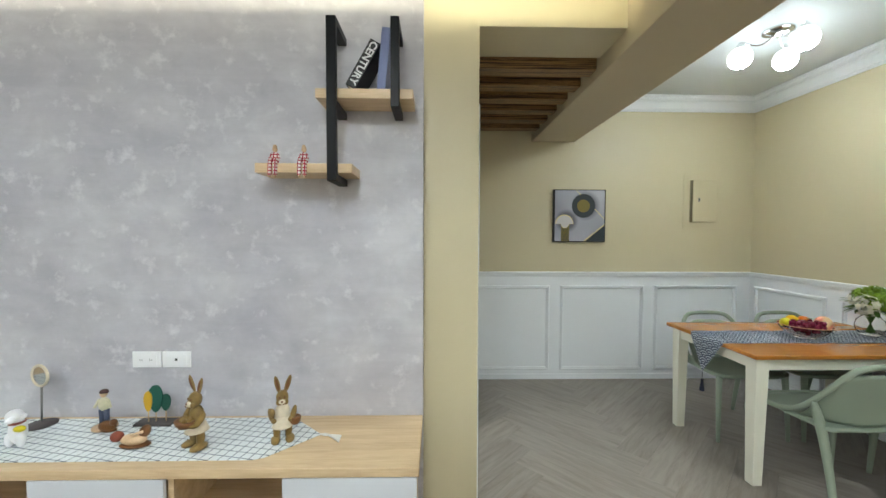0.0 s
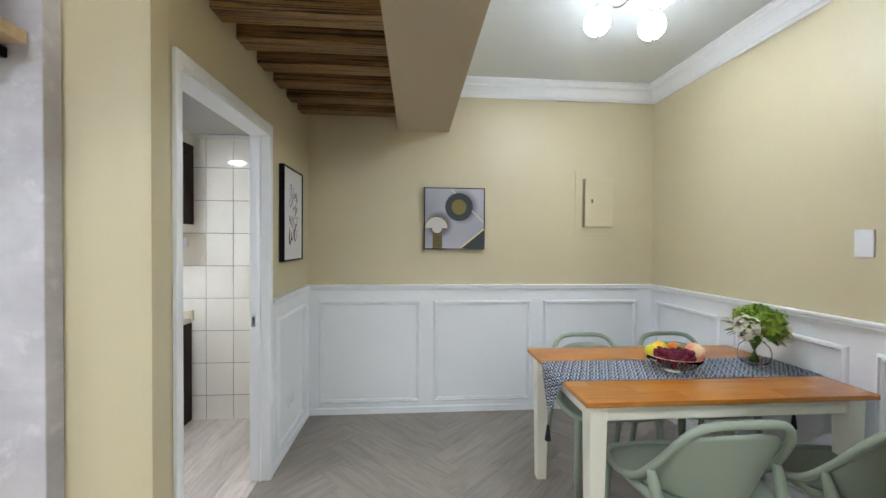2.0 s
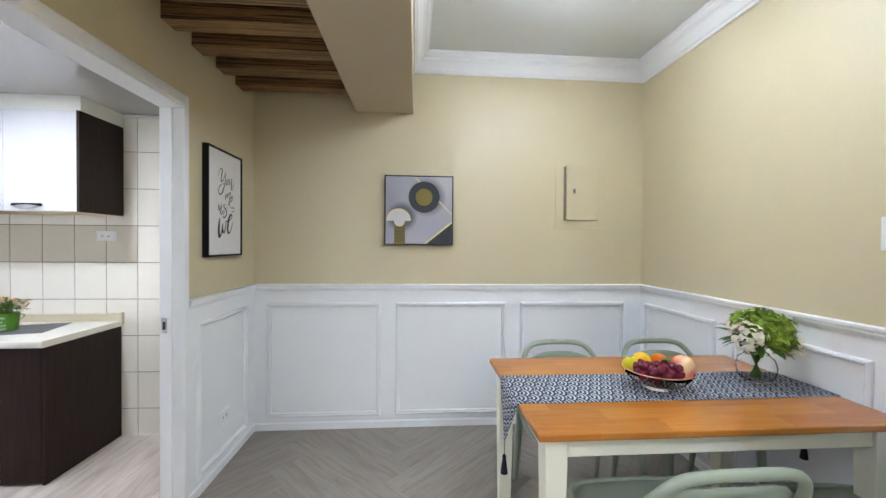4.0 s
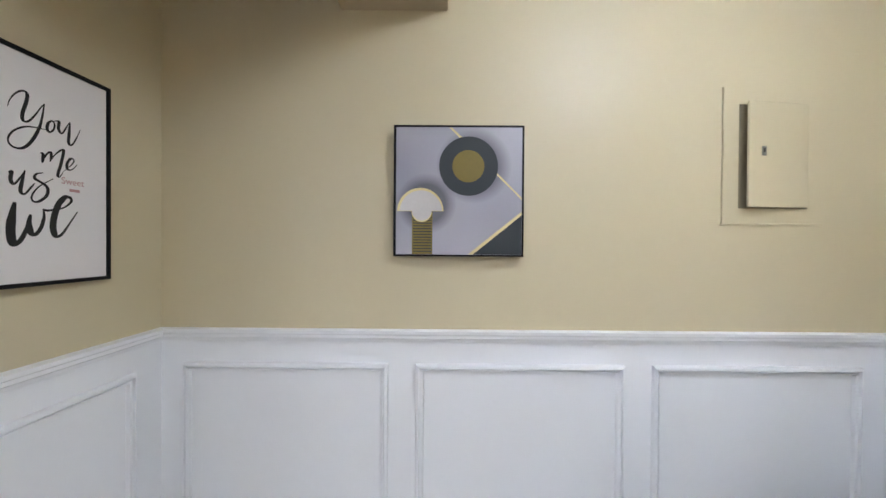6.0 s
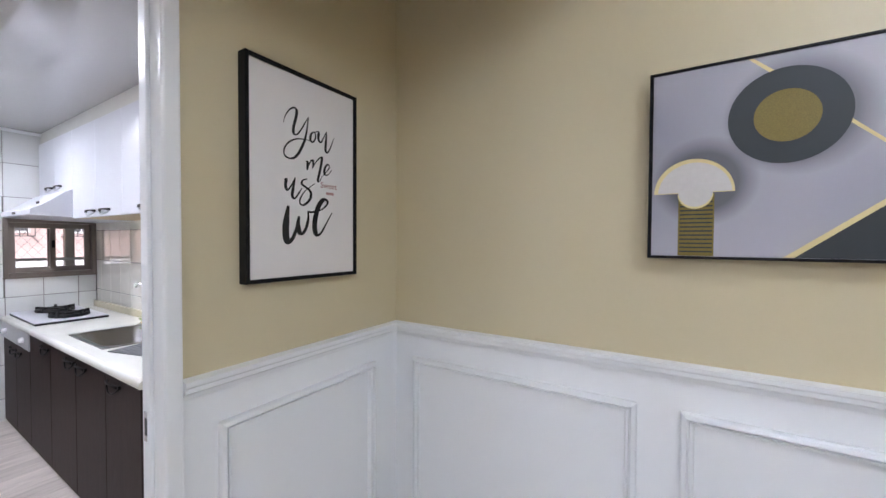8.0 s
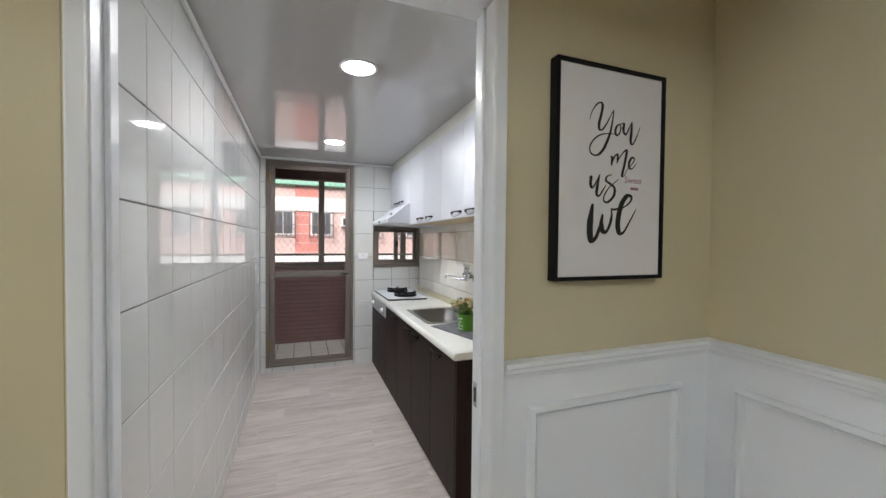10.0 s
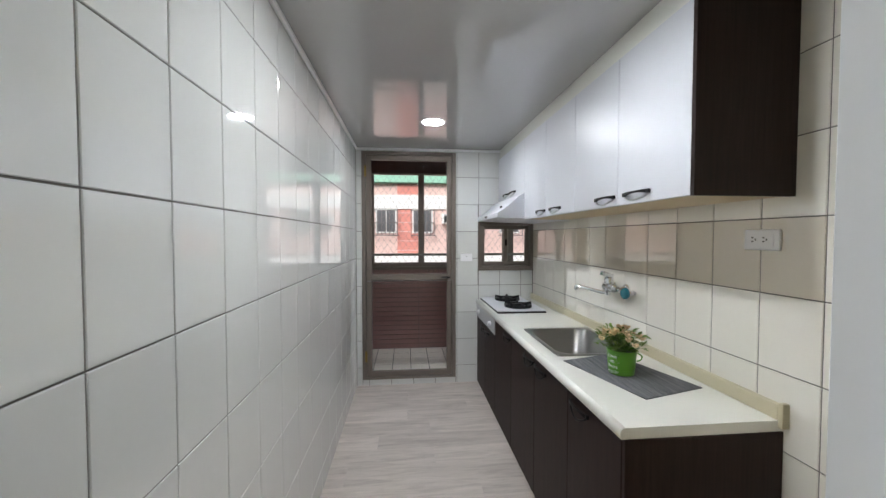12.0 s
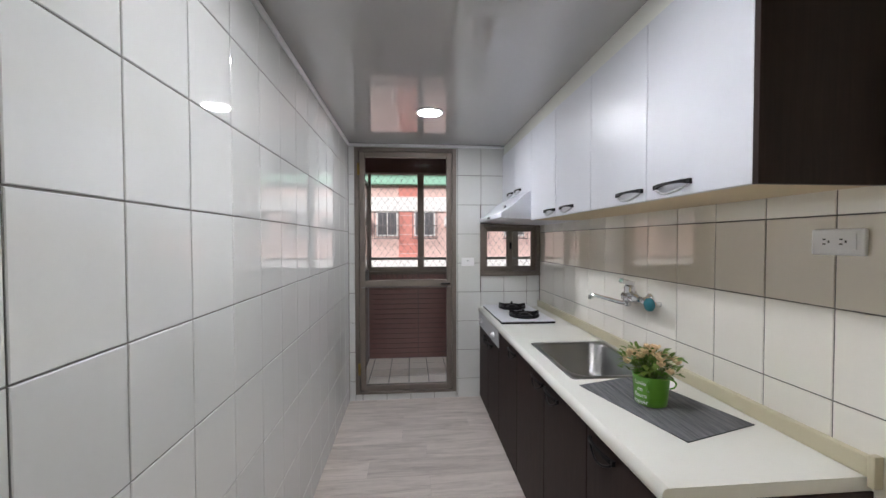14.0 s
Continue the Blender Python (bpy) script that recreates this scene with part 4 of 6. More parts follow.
def disc(cu, cv, r, a0=0, a1=360, steps=48):
    return [(cu + r * math.cos(radians(a0 + (a1 - a0) * k / steps)), cv - r * math.sin(radians(a0 + (a1 - a0) * k / steps))) for k in range(steps + (1 if a1 - a0 < 360 else 0))]


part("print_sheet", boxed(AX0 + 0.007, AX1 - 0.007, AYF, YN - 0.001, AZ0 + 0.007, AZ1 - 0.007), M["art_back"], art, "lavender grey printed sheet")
art_poly("gold_line", [(0.425, 0.016), (0.445, 0.016), (0.530, 0.095), (0.515, 0.105)], 0.0006, M["art_cream"])
art_poly("gold_line", [(0.775, 0.362), (0.785, 0.352), (0.984, 0.548), (0.984, 0.566)], 0.0006, M["art_cream"])
art_poly("dark_triangle", [(0.60, 0.984), (0.984, 0.675), (0.984, 0.984)], 0.0006, M["art_dark"])
art_poly("cream_band", [(0.572, 0.984), (0.984, 0.655), (0.984, 0.683), (0.612, 0.984)], 0.0012, M["art_cream"])
art_poly("dark_ring", disc(0.5745, 0.310, 0.226), 0.0018, M["art_dark"])
art_poly("gold_disc", disc(0.5725, 0.311, 0.123), 0.0024, M["art_gold"])
art_poly("pale_arch", disc(0.206, 0.655, 0.178, 0, 180), 0.0006, M["art_cream"])
art_poly("pale_arch", disc(0.210, 0.660, 0.163, 3, 177), 0.0012, M["art_pale"])
art_poly("column", [(0.143, 0.66), (0.300, 0.66), (0.300, 0.984), (0.143, 0.984)], 0.0014, M["art_gold"])
for k in range(13):
    v0 = 0.70 + k * 0.0215
    art_poly("column_rib", [(0.150, v0), (0.293, v0), (0.293, v0 + 0.007), (0.150, v0 + 0.007)], 0.0020, M["art_dark"])
art_poly("small_disc", disc(0.217, 0.660, 0.078, 180, 360), 0.0022, M["art_cream"])
art_poly("small_disc", disc(0.217, 0.652, 0.075), 0.0028, M["art_pale"])

# consumer unit with its door ajar
ebox = thing("fuse_box", (2.84, YN, 1.455), "beige wall-mounted fuse box with its small door ajar", "fuse box")
for a in ((2.652, 2.712, 1.460, 1.98), (2.975, 3.031, 1.460, 1.98), (2.712, 2.975, 1.460, 1.515), (2.712, 2.975, 1.915, 1.98)):
    part("flange", boxed(a[0], a[1], YN - 0.008, YN - 0.0003, a[2], a[3]), M["beige"], ebox)
part("drip_edge", boxed(2.648, 3.035, YN - 0.009, YN - 0.0003, 1.452, 1.459, bevel=0.001), M["beige"], ebox)
# a flat sheet; the shade behind the door is put into its colour
part("recess", boxed(2.712, 2.975, YN - 0.002, YN - 0.0002, 1.515, 1.915), M["box_inside"], ebox, "inside of the box, in a shaded colour")
bm = boxed(-0.258, 0, -0.010, 0, 1.517, 1.913, bevel=0.002)
bmesh.ops.transform(bm, matrix=pose(2.972, YN - 0.005, 0, 0, 0, 8), verts=bm.verts)
fdoor = part("box_door", bm, M["beige"], ebox)
bm = boxed(-0.205, -0.185, -0.0125, -0.0095, 1.71, 1.745, bevel=0.001)
bmesh.ops.transform(bm, matrix=pose(2.972, YN - 0.005, 0, 0, 0, 8), verts=bm.verts)
lk = part("lock", bm, M["steel"], fdoor)
bm = boxed(-0.199, -0.191, -0.0132, -0.0122, 1.722, 1.738)
bmesh.ops.transform(bm, matrix=pose(2.972, YN - 0.005, 0, 0, 0, 8), verts=bm.verts)
part("lock_slot", bm, M["slot"], fdoor)


def plate(name, place, u0, u1, z0, z1, label, slots=(), d=0.009, mt="switch"):
    """A wall plate; place(u, z, depth) gives the point."""
    def pbox(a, b, c, e, d0, d1, bev):
        p, q = place(a, c, d0), place(b, e, d1)
        lo, hi = [min(p[k], q[k]) for k in range(3)], [max(p[k], q[k]) for k in range(3)]
        return boxed(lo[0], hi[0], lo[1], hi[1], lo[2], hi[2], bevel=bev, seg=2)
    mid = place((u0 + u1) / 2, z0, 0)
    t = thing(name, mid, label, "wall plate")
    part("cover", pbox(u0, u1, z0, z1, 0.0003, d, 0.0045), M[mt], t)
    w, h = u1 - u0, z1 - z0
    part("insert", pbox(u0 + w * 0.14, u1 - w * 0.14, z0 + h * 0.2, z1 - h * 0.2, d - 0.001, d + 0.0015, 0.0007), M[mt], t)
    for su, sz, sw, sh in slots:
        part("slot", pbox(u0 + w * su, u0 + w * (su + sw), z0 + h * sz, z0 + h * (sz + sh), d, d + 0.0018, 0.0), M["slot"], t)


east = lambda u, z, d: (XE - d, u, z)
plate("light_switch", east, 2.932, 3.007, 1.322, 1.446, "white rocker light switch on the beige wall")
plate("wall_socket", lambda u, z, d: (XW + 0.004 + d, u, z), 3.99, 4.11, 0.268, 0.338, "white wall socket on the panelling", ((0.3, 0.35, 0.04, 0.3), (0.62, 0.35, 0.04, 0.3)))
grey = lambda u, z, d: (u, YG - d, z)
plate("wall_socket", grey, -1.098, -0.97, 0.777, 0.851, "white double wall socket on the grey wall", ((0.28, 0.42, 0.012, 0.12), (0.35, 0.42, 0.012, 0.12), (0.62, 0.42, 0.012, 0.12), (0.69, 0.42, 0.012, 0.12)))
plate("aerial_socket", grey, -0.964, -0.836, 0.777, 0.851, "white aerial socket on the grey wall", ((0.46, 0.42, 0.09, 0.16),))

# ---- living room ----
CZ = 0.547
con = thing("tv_console", (-1.0, 2.44, 0), "low oak television console with white doors and open niches", "console")
part("top_board", boxed(-2.6, 0.224, 2.235, YG - 0.001, CZ - 0.034, CZ, bevel=0.002), M["oak"], con)
part("base_board", boxed(-2.58, 0.20, 2.27, YG - 0.002, 0.06, 0.085), M["oak"], con)
part("back_board", boxed(-2.58, 0.20, YG - 0.012, YG - 0.002, 0.085, CZ - 0.035), M["oak"], con)
part("plinth", boxed(-2.56, 0.18, 2.30, YG - 0.002, 0.0, 0.06), M["oak"], con)
for x in (-2.58, -2.12, -1.643, -1.168, -0.684, -0.272, 0.182):
    part("upright", boxed(x, x + 0.02, 2.256, YG - 0.013, 0.085, CZ - 0.0345), M["oak"], con)
for x0, x1 in ((-2.10, -1.645), (-1.165, -0.688), (-0.268, 0.216)):
    part("door", boxed(x0, x1, 2.236, 2.254, 0.075, CZ - 0.037, bevel=0.0015), M["cab_white"], con, "white flat door")
part("niche_shelf", boxed(-0.663, -0.273, 2.30, YG - 0.013, 0.30, 0.318), M["oak"], con)
part("niche_shelf", boxed(-1.622, -1.169, 2.30, YG - 0.013, 0.30, 0.318), M["oak"], con)

# checked runner with a pointed end and tassel
bm = bm_new()
prism(bm, [(-2.3, 2.285), (-0.40, 2.290), (-0.36, 2.305), (-0.198, 2.466), (-0.205, 2.474), (-0.355, 2.608), (-0.39, 2.614), (-2.3, 2.615)], CZ + 0.0005, CZ + 0.003)
cl = thing("checked_runner", (-1.2, 2.45, CZ), "white checked cloth runner with dark grid lines on the console", "table runner")
part("cloth", bm, M["check"], cl)
bm = sweep(bm_new(), [(-0.20, 2.466, CZ + 0.004), (-0.178, 2.458, CZ + 0.006), (-0.165, 2.452, CZ + 0.008)], [0.003, 0.006, 0.005], 8)
for k in range(9):
    a = -0.5 + k * 0.11
    sweep(bm, [(-0.168, 2.453, CZ + 0.007), (-0.145, 2.446 + 0.012 * a, CZ + 0.007), (-0.108, 2.432 + 0.055 * a, CZ + 0.004)], [0.003, 0.004, 0.0025], 6)
M["white_thread"] = plain("white_thread", (0.75, 0.74, 0.70), 0.85, grain=500, bump=0.3)
part("tassel", bm, M["white_thread"], cl, "white thread tassel")

# wall shelf: two boards on black flat-bar brackets
shelf = thing("wall_shelf", (-0.1, YG, 1.61), "stepped oak wall shelf with black metal brackets", "shelf")
part("upper_board", boxed(-0.211, 0.187, 2.470, YG - 0.001, 1.943, 1.982, bevel=0.002), M["oak"], shelf)
part("lower_board", boxed(-0.459, -0.062, 2.470, YG - 0.001, 1.639, 1.678, bevel=0.002), M["oak"], shelf)
for x0, x1, z0, arms in ((-0.159, -0.1195, 1.604, (2.230, 1.902, 1.604)), (0.098, 0.133, 1.902, (2.230, 1.902))):
    br = part("bracket", boxed(x0, x1, 2.445, 2.4695, z0, 2.260, bevel=0.002), M["black"], shelf, "black metal bracket")
    for z in arms:
        part("bracket_arm", boxed(x0, x1, 2.4695, YG - 0.0015, z, z + 0.030, bevel=0.001), M["black"], br)
M["book_black"] = plain("black_book_cover", (0.02, 0.018, 0.018), 0.4, grain=200)
M["book_blue"] = plain("blue_book_cover", (0.19, 0.22, 0.40), 0.5, grain=200)
M["pages"] = plain("book_pages", (0.68, 0.62, 0.48), 0.8, grain=300, bump=0.3)
M["ink_white"] = plain("white_print", (0.75, 0.75, 0.73), 0.5)


def book(m, w, d, h, cover, label, spine=""):
    """A book: w across its spine, d deep, h high, its spine towards -y."""
    b = thing("book", m.translation, label, "book", "books on the wall shelf")
    bits = [("cover", boxed(0, 0.003, 0, d, 0, h)), ("cover", boxed(w - 0.003, w, 0, d, 0, h)), ("spine", boxed(0.003, w - 0.003, 0, 0.004, 0, h, bevel=0.001)), ("page_block", boxed(0.003, w - 0.003, 0.004, d - 0.004, 0.004, h - 0.004))]
    for nm, bm in bits:
        bmesh.ops.transform(bm, matrix=m, verts=bm.verts)
        part(nm, bm, M["pages"] if nm == "page_block" else cover, b)
    if spine:
        bm = lettering(spine, w * 0.98, m @ pose(w / 2, -0.0004, h * 0.52, 90, 0, 0) @ pose(0, 0, 0, 0, 0, -90), bold=0.0011, depth=0.0003)
        part("lettering", bm, M["ink_white"], b, "white bold spine lettering")


book(pose(-0.090, 2.482, 2.0045, 0, 29.5, 0), 0.044, 0.145, 0.212, M["book_black"], "thick black book leaning on its neighbour", "CENTURY")
book(pose(0.038, 2.482, 1.9858, 0, 5, 0), 0.035, 0.145, 0.251, M["book_blue"], "upright dusty blue hardback book")

# small ornaments
M["fur"] = plain("carved_brown_finish", (0.235, 0.15, 0.045), 0.5, grain=60, vary=0.45, bump=0.3)
M["fur_light"] = plain("pale_carved_finish", (0.66, 0.58, 0.44), 0.6, grain=60, vary=0.2, bump=0.2)
M["fur_dark"] = plain("dark_carved_finish", (0.16, 0.065, 0.018), 0.5, grain=60, vary=0.3, bump=0.2)


def rabbit(x, y, z, h, turn, basket):
    """A standing carved rabbit with tall ears, h metres high: one plain shape."""
    bm = bm_new()
    lean = (24, 38) if basket else (20, 14)
    for sx, tilt in ((-1, lean[0]), (1, lean[1])):
        ellipsoid(bm, (sx * 0.115, 0.04, 0.045), (0.075, 0.135, 0.05), idx=0)
        ellipsoid(bm, (sx * 0.095, 0.0, 0.15), (0.058, 0.062, 0.12), (0, sx * 6, 0), idx=0)
        ellipsoid(bm, (sx * 0.175, 0.05, 0.42), (0.045, 0.055, 0.11), (35, sx * 22, 0), idx=0)
        ellipsoid(bm, (sx * 0.135, 0.12, 0.36), (0.040, 0.075, 0.036), (10, 0, sx * 25), idx=0)
        ear = math.sin(radians(tilt))
        ellipsoid(bm, (sx * (0.045 + 0.13 * ear), -0.01, 0.84), (0.042, 0.022, 0.135), (0, sx * tilt, 0), 12, 9, 0)
        ellipsoid(bm, (sx * (0.045 + 0.13 * ear), 0.010, 0.845), (0.024, 0.016, 0.095), (0, sx * tilt, 0), 10, 7, 2)
        ellipsoid(bm, (sx * 0.055, 0.075, 0.605), (0.045, 0.045, 0.042), idx=0)
    ellipsoid(bm, (0, 0, 0.42), (0.125, 0.105, 0.155), idx=0 if basket else 1)
    lathe(bm, [(0.10, 0.10), (0.165, -0.045), (0.172, -0.06), (0.12, -0.05), (0.05, 0.09)], (0, 0.0, 0.29), 18, 1)
    ellipsoid(bm, (0, 0.015, 0.655), (0.100, 0.095, 0.105), idx=0)
    ellipsoid(bm, (0, 0.105, 0.615), (0.055, 0.045, 0.040), idx=1)
    for sx in (-1, 1):
        ellipsoid(bm, (sx * 0.040, 0.100, 0.680), (0.014, 0.012, 0.018), u=8, v=6, idx=2)
        ellipsoid(bm, (sx * 0.028, 0.142, 0.592), (0.022, 0.010, 0.007), (0, -sx * 25, 0), 8, 6, 2)
    ellipsoid(bm, (0, 0.148, 0.632), (0.018, 0.014, 0.012), u=8, v=6, idx=2)
    if basket:
        lathe(bm, [(0.06, -0.06), (0.12, -0.045), (0.155, 0.0), (0.165, 0.045), (0.14, 0.04), (0.05, 0.01)], (0.0, 0.145, 0.385), 20, 2)
        for k in range(6):
            ellipsoid(bm, (0.075 * math.cos(k * 1.05), 0.145 + 0.06 * math.sin(k * 1.05), 0.43), (0.04, 0.04, 0.032), u=8, v=6, idx=0)
    else:
        lathe(bm, [(0.05, -0.07), (0.085, -0.03), (0.095, 0.04), (0.075, 0.05), (0.03, 0.03)], (-0.20, 0.09, 0.33), 16, 2)
        ellipsoid(bm, (0.16, 0.12, 0.48), (0.05, 0.05, 0.065), idx=0)
    bmesh.ops.transform(bm, matrix=pose(x, y, z, 0, 0, turn) @ Matrix.Diagonal((h * 0.86, h * 0.86, h, 1)), verts=bm.verts)
    lo = min(v.co.z for v in bm.verts)
    bmesh.ops.translate(bm, verts=bm.verts, vec=(0, 0, z - lo))
    solid("rabbit_figurine", bm, [M["fur"], M["fur_light"], M["fur_dark"]], "carved brown rabbit figurine carrying a basket" if basket else "carved brown rabbit figurine in a white apron", "figurine", "rabbit figurines")


ZB = CZ + 0.0035
rabbit(-0.652, 2.375, ZB, 0.292, 150, True)
rabbit(-0.335, 2.415, ZB, 0.275, 200, False)
M["toy_red"] = plain("red_brown_finish", (0.22, 0.05, 0.025), 0.5, grain=80, vary=0.3)
M["toy_skin"] = plain("pale_wood_finish", (0.60, 0.42, 0.26), 0.55, grain=80, vary=0.2)
M["toy_cream"] = plain("cream_finish", (0.62, 0.58, 0.40), 0.6, grain=80, vary=0.2)
M["toy_blue"] = plain("dark_blue_finish", (0.05, 0.065, 0.11), 0.6, grain=80, vary=0.2)
M["toy_hair"] = plain("dark_brown_finish", (0.06, 0.022, 0.018), 0.6)
bm = bm_new()
fx, fy = -1.156, 2.545
lathe(bm, [(0.045, 0.0), (0.045, 0.008), (0.0, 0.008)], (fx + 0.012, fy - 0.012, ZB), 18, 1)
for sx in (-1, 1):
    sweep(bm, [(fx + sx * 0.010, fy, ZB + 0.006), (fx + sx * 0.010, fy, ZB + 0.075)], [0.009, 0.011], 8, idx=3)
    sweep(bm, [(fx + sx * 0.018, fy, ZB + 0.118), (fx + sx * 0.034, fy - 0.008, ZB + 0.085)], 0.006, 8, idx=2)
ellipsoid(bm, (fx, fy, ZB + 0.098), (0.022, 0.016, 0.032), idx=2)
ellipsoid(bm, (fx, fy, ZB + 0.143), (0.014, 0.014, 0.016), idx=1)
ellipsoid(bm, (fx, fy + 0.002, ZB + 0.151), (0.017, 0.016, 0.012), idx=4)
solid("wooden_figurine", bm, [M["toy_red"], M["toy_skin"], M["toy_cream"], M["toy_blue"], M["toy_hair"]], "small painted wooden figurine on a round base", "figurine")
bm = bm_new()
ellipsoid(bm, (-1.105, 2.50, ZB + 0.024), (0.036, 0.02, 0.022))
ellipsoid(bm, (-1.075, 2.495, ZB + 0.042), (0.014, 0.012, 0.014))
ellipsoid(bm, (-1.10, 2.50, ZB + 0.006), (0.034, 0.018, 0.0058))
solid("animal_figurine", bm, M["fur_dark"], "small brown animal figurine lying on the cloth", "figurine")
bm = bm_new()
ellipsoid(bm, (-0.905, 2.385, ZB + 0.028), (0.050, 0.026, 0.022), idx=1)
ellipsoid(bm, (-0.965, 2.38, ZB + 0.042), (0.024, 0.02, 0.02), idx=0)
ellipsoid(bm, (-0.90, 2.385, ZB + 0.008), (0.06, 0.032, 0.0078), idx=2)
ellipsoid(bm, (-0.868, 2.395, ZB + 0.055), (0.02, 0.018, 0.028), (0, 30, 0), idx=2)
sweep(bm, [(-0.95, 2.385, ZB + 0.03), (-0.86, 2.37, ZB + 0.065)], 0.006, 8, idx=1)
solid("reclining_figurine", bm, [M["toy_red"], M["toy_skin"], M["fur_dark"]], "small brown and red figurine lying on the cloth", "figurine")
# flat wooden trees
M["tree_green"] = plain("dark_green_painted_wood", (0.012, 0.085, 0.06), 0.6)
M["tree_yellow"] = plain("mustard_painted_wood", (0.55, 0.33, 0.02), 0.6)
M["slate"] = plain("dark_slate_base", (0.07, 0.06, 0.058), 0.7)
tr = thing("tree_ornament", (-0.95, 2.565, ZB), "painted flat wooden trees on a dark base", "ornament")
part("base", boxed(-1.03, -0.87, 2.535, 2.60, ZB, ZB + 0.010, bevel=0.002), M["slate"], tr)
for dx, w, h0, h1, mt, lb in ((-0.030, 0.022, 0.055, 0.145, "tree_yellow", "mustard yellow tree"), (0.0, 0.036, 0.05, 0.172, "tree_green", "dark green tree"), (0.040, 0.026, 0.055, 0.13, "tree_green", "dark green tree")):
    bm = bm_new()
    N = 16
    dy = dx * 0.12
    pts = [(-0.95 + dx + w * math.sin(2 * math.pi * k / N) * (1 - 0.35 * (0.5 - 0.5 * math.cos(2 * math.pi * k / N + math.pi))), ZB + (h0 + h1) / 2 - (h1 - h0) / 2 * math.cos(2 * math.pi * k / N)) for k in range(N)]
    lo = [bm.verts.new((x, 2.563 + dy, z)) for x, z in pts]
    hi = [bm.verts.new((x, 2.569 + dy, z)) for x, z in pts]
    bm.faces.new(lo), bm.faces.new(list(reversed(hi)))
    for k in range(N):
        bm.faces.new((lo[k], lo[(k + 1) % N], hi[(k + 1) % N], hi[k]))
    t_ = part("crown", bm, M[mt], tr, lb)
    part("trunk", sweep(bm_new(), [(-0.95 + dx, 2.566 + dy, ZB + 0.009), (-0.95 + dx, 2.566 + dy, ZB + h0 + 0.01)], 0.0025, 6), M["oak"], tr)
# white dog ornament
bm = bm_new()
wx, wy = -1.36, 2.395
ellipsoid(bm, (wx, wy, ZB + 0.062), (0.03, 0.026, 0.055))
for sx in (-1, 1):
    ellipsoid(bm, (wx + sx * 0.022, wy - 0.012, ZB + 0.03), (0.013, 0.016, 0.030))
    ellipsoid(bm, (wx + sx * 0.024, wy - 0.004, ZB + 0.118), (0.010, 0.012, 0.018), (0, sx * 50, 0))
ellipsoid(bm, (wx, wy - 0.01, ZB + 0.125), (0.028, 0.026, 0.024))
ellipsoid(bm, (wx + 0.012, wy - 0.036, ZB + 0.118), (0.014, 0.018, 0.012))
ellipsoid(bm, (wx + 0.028, wy - 0.02, ZB + 0.078), (0.022, 0.014, 0.012), idx=1)
lathe(bm, [(0.024, 0.092), (0.027, 0.096), (0.024, 0.1)], (wx, wy - 0.002, ZB), 16, 2)
solid("dog_figurine", bm, [M["switch"], M["lime"], M["toy_red"]], "glossy white dog figurine with a red collar", "figurine")
# round mirror on a stand
mir = thing("table_mirror", (-1.475, 2.575, ZB), "small round pale-framed mirror on a thin stand", "mirror")
part("foot", lathe(bm_new(), [(0.0, 0.0), (0.055, 0.0), (0.055, 0.005), (0.008, 0.010), (0.0, 0.010)], (-1.44, 2.56, ZB), 28), M["slate"], mir)
part("stem", sweep(bm_new(), [(-1.455, 2.575, ZB + 0.006), (-1.455, 2.58, ZB + 0.165)], 0.004, 8), M["steel"], mir)
ring = [(-1.455 + 0.045 * math.cos(w), 2.575 - 0.012 * math.cos(w), ZB + 0.212 + 0.045 * math.sin(w)) for w in (2 * math.pi * k / 36 for k in range(36))]
part("frame_ring", sweep(bm_new(), ring, 0.006, 8, True), M["fur_light"], mir)
M["mirror"] = plain("mirror_silver", (0.62, 0.60, 0.58), 0.02, 1.0, vary=0.0, bump=0.0)
bm = lathe(bm_new(), [(0.0, -0.0015), (0.044, -0.0015), (0.044, 0.0015), (0.0, 0.0015)], (0, 0, 0), 32, smooth=False)
bmesh.ops.transform(bm, matrix=pose(-1.455, 2.575, ZB + 0.212, 90, 0, -15), verts=bm.verts)
part("mirror_glass", bm, M["mirror"], mir, "round mirror glass")


def shelf_doll(x):
    """A seated cloth doll with dangling gingham legs: one plain shape."""
    bm, y, z = bm_new(), 2.490, 1.679
    tall = 0.75
    ellipsoid(bm, (x, y, z + 0.032), (0.018, 0.016, 0.032), idx=0)
    ellipsoid(bm, (x, y, z + 0.078), (0.014, 0.014, 0.016), idx=1)
    ellipsoid(bm, (x, y, z + 0.092), (0.011, 0.011, 0.012), idx=1)
    for sx in (-1, 1):
        sweep(bm, smooth_path([(x + sx * 0.010, y, z + 0.012), (x + sx * 0.014, y - 0.03, z + 0.012), (x + sx * 0.015, y - 0.038, z - 0.07)], 5), [0.011] * 10 + [0.010], 8, idx=0)
        ellipsoid(bm, (x + sx * 0.015, y - 0.040, z - 0.075), (0.008, 0.010, 0.006), u=8, v=6, idx=1)
        sweep(bm, [(x + sx * 0.016, y, z + 0.055), (x + sx * 0.026, y - 0.012, z + 0.02)], 0.006, 8, idx=0)
    bmesh.ops.transform(bm, matrix=Matrix.Translation((x, y, z)) @ Matrix.Scale(tall, 4) @ Matrix.Translation((-x, -y, -z)), verts=bm.verts)
    solid("cloth_doll", bm, [M["red_check"], M["toy_skin"]], "little cloth doll in red gingham seated on the shelf", "doll", "dolls on the shelf")


shelf_doll(-0.383)
shelf_doll(-0.264)

# ---- kitchen ----
SHIFT[0] = KITCHEN
CT, CF, CX = 0.835, 3.950, -0.443          # worktop height, front edge, near end
BF = 3.962                                # face of the base doors


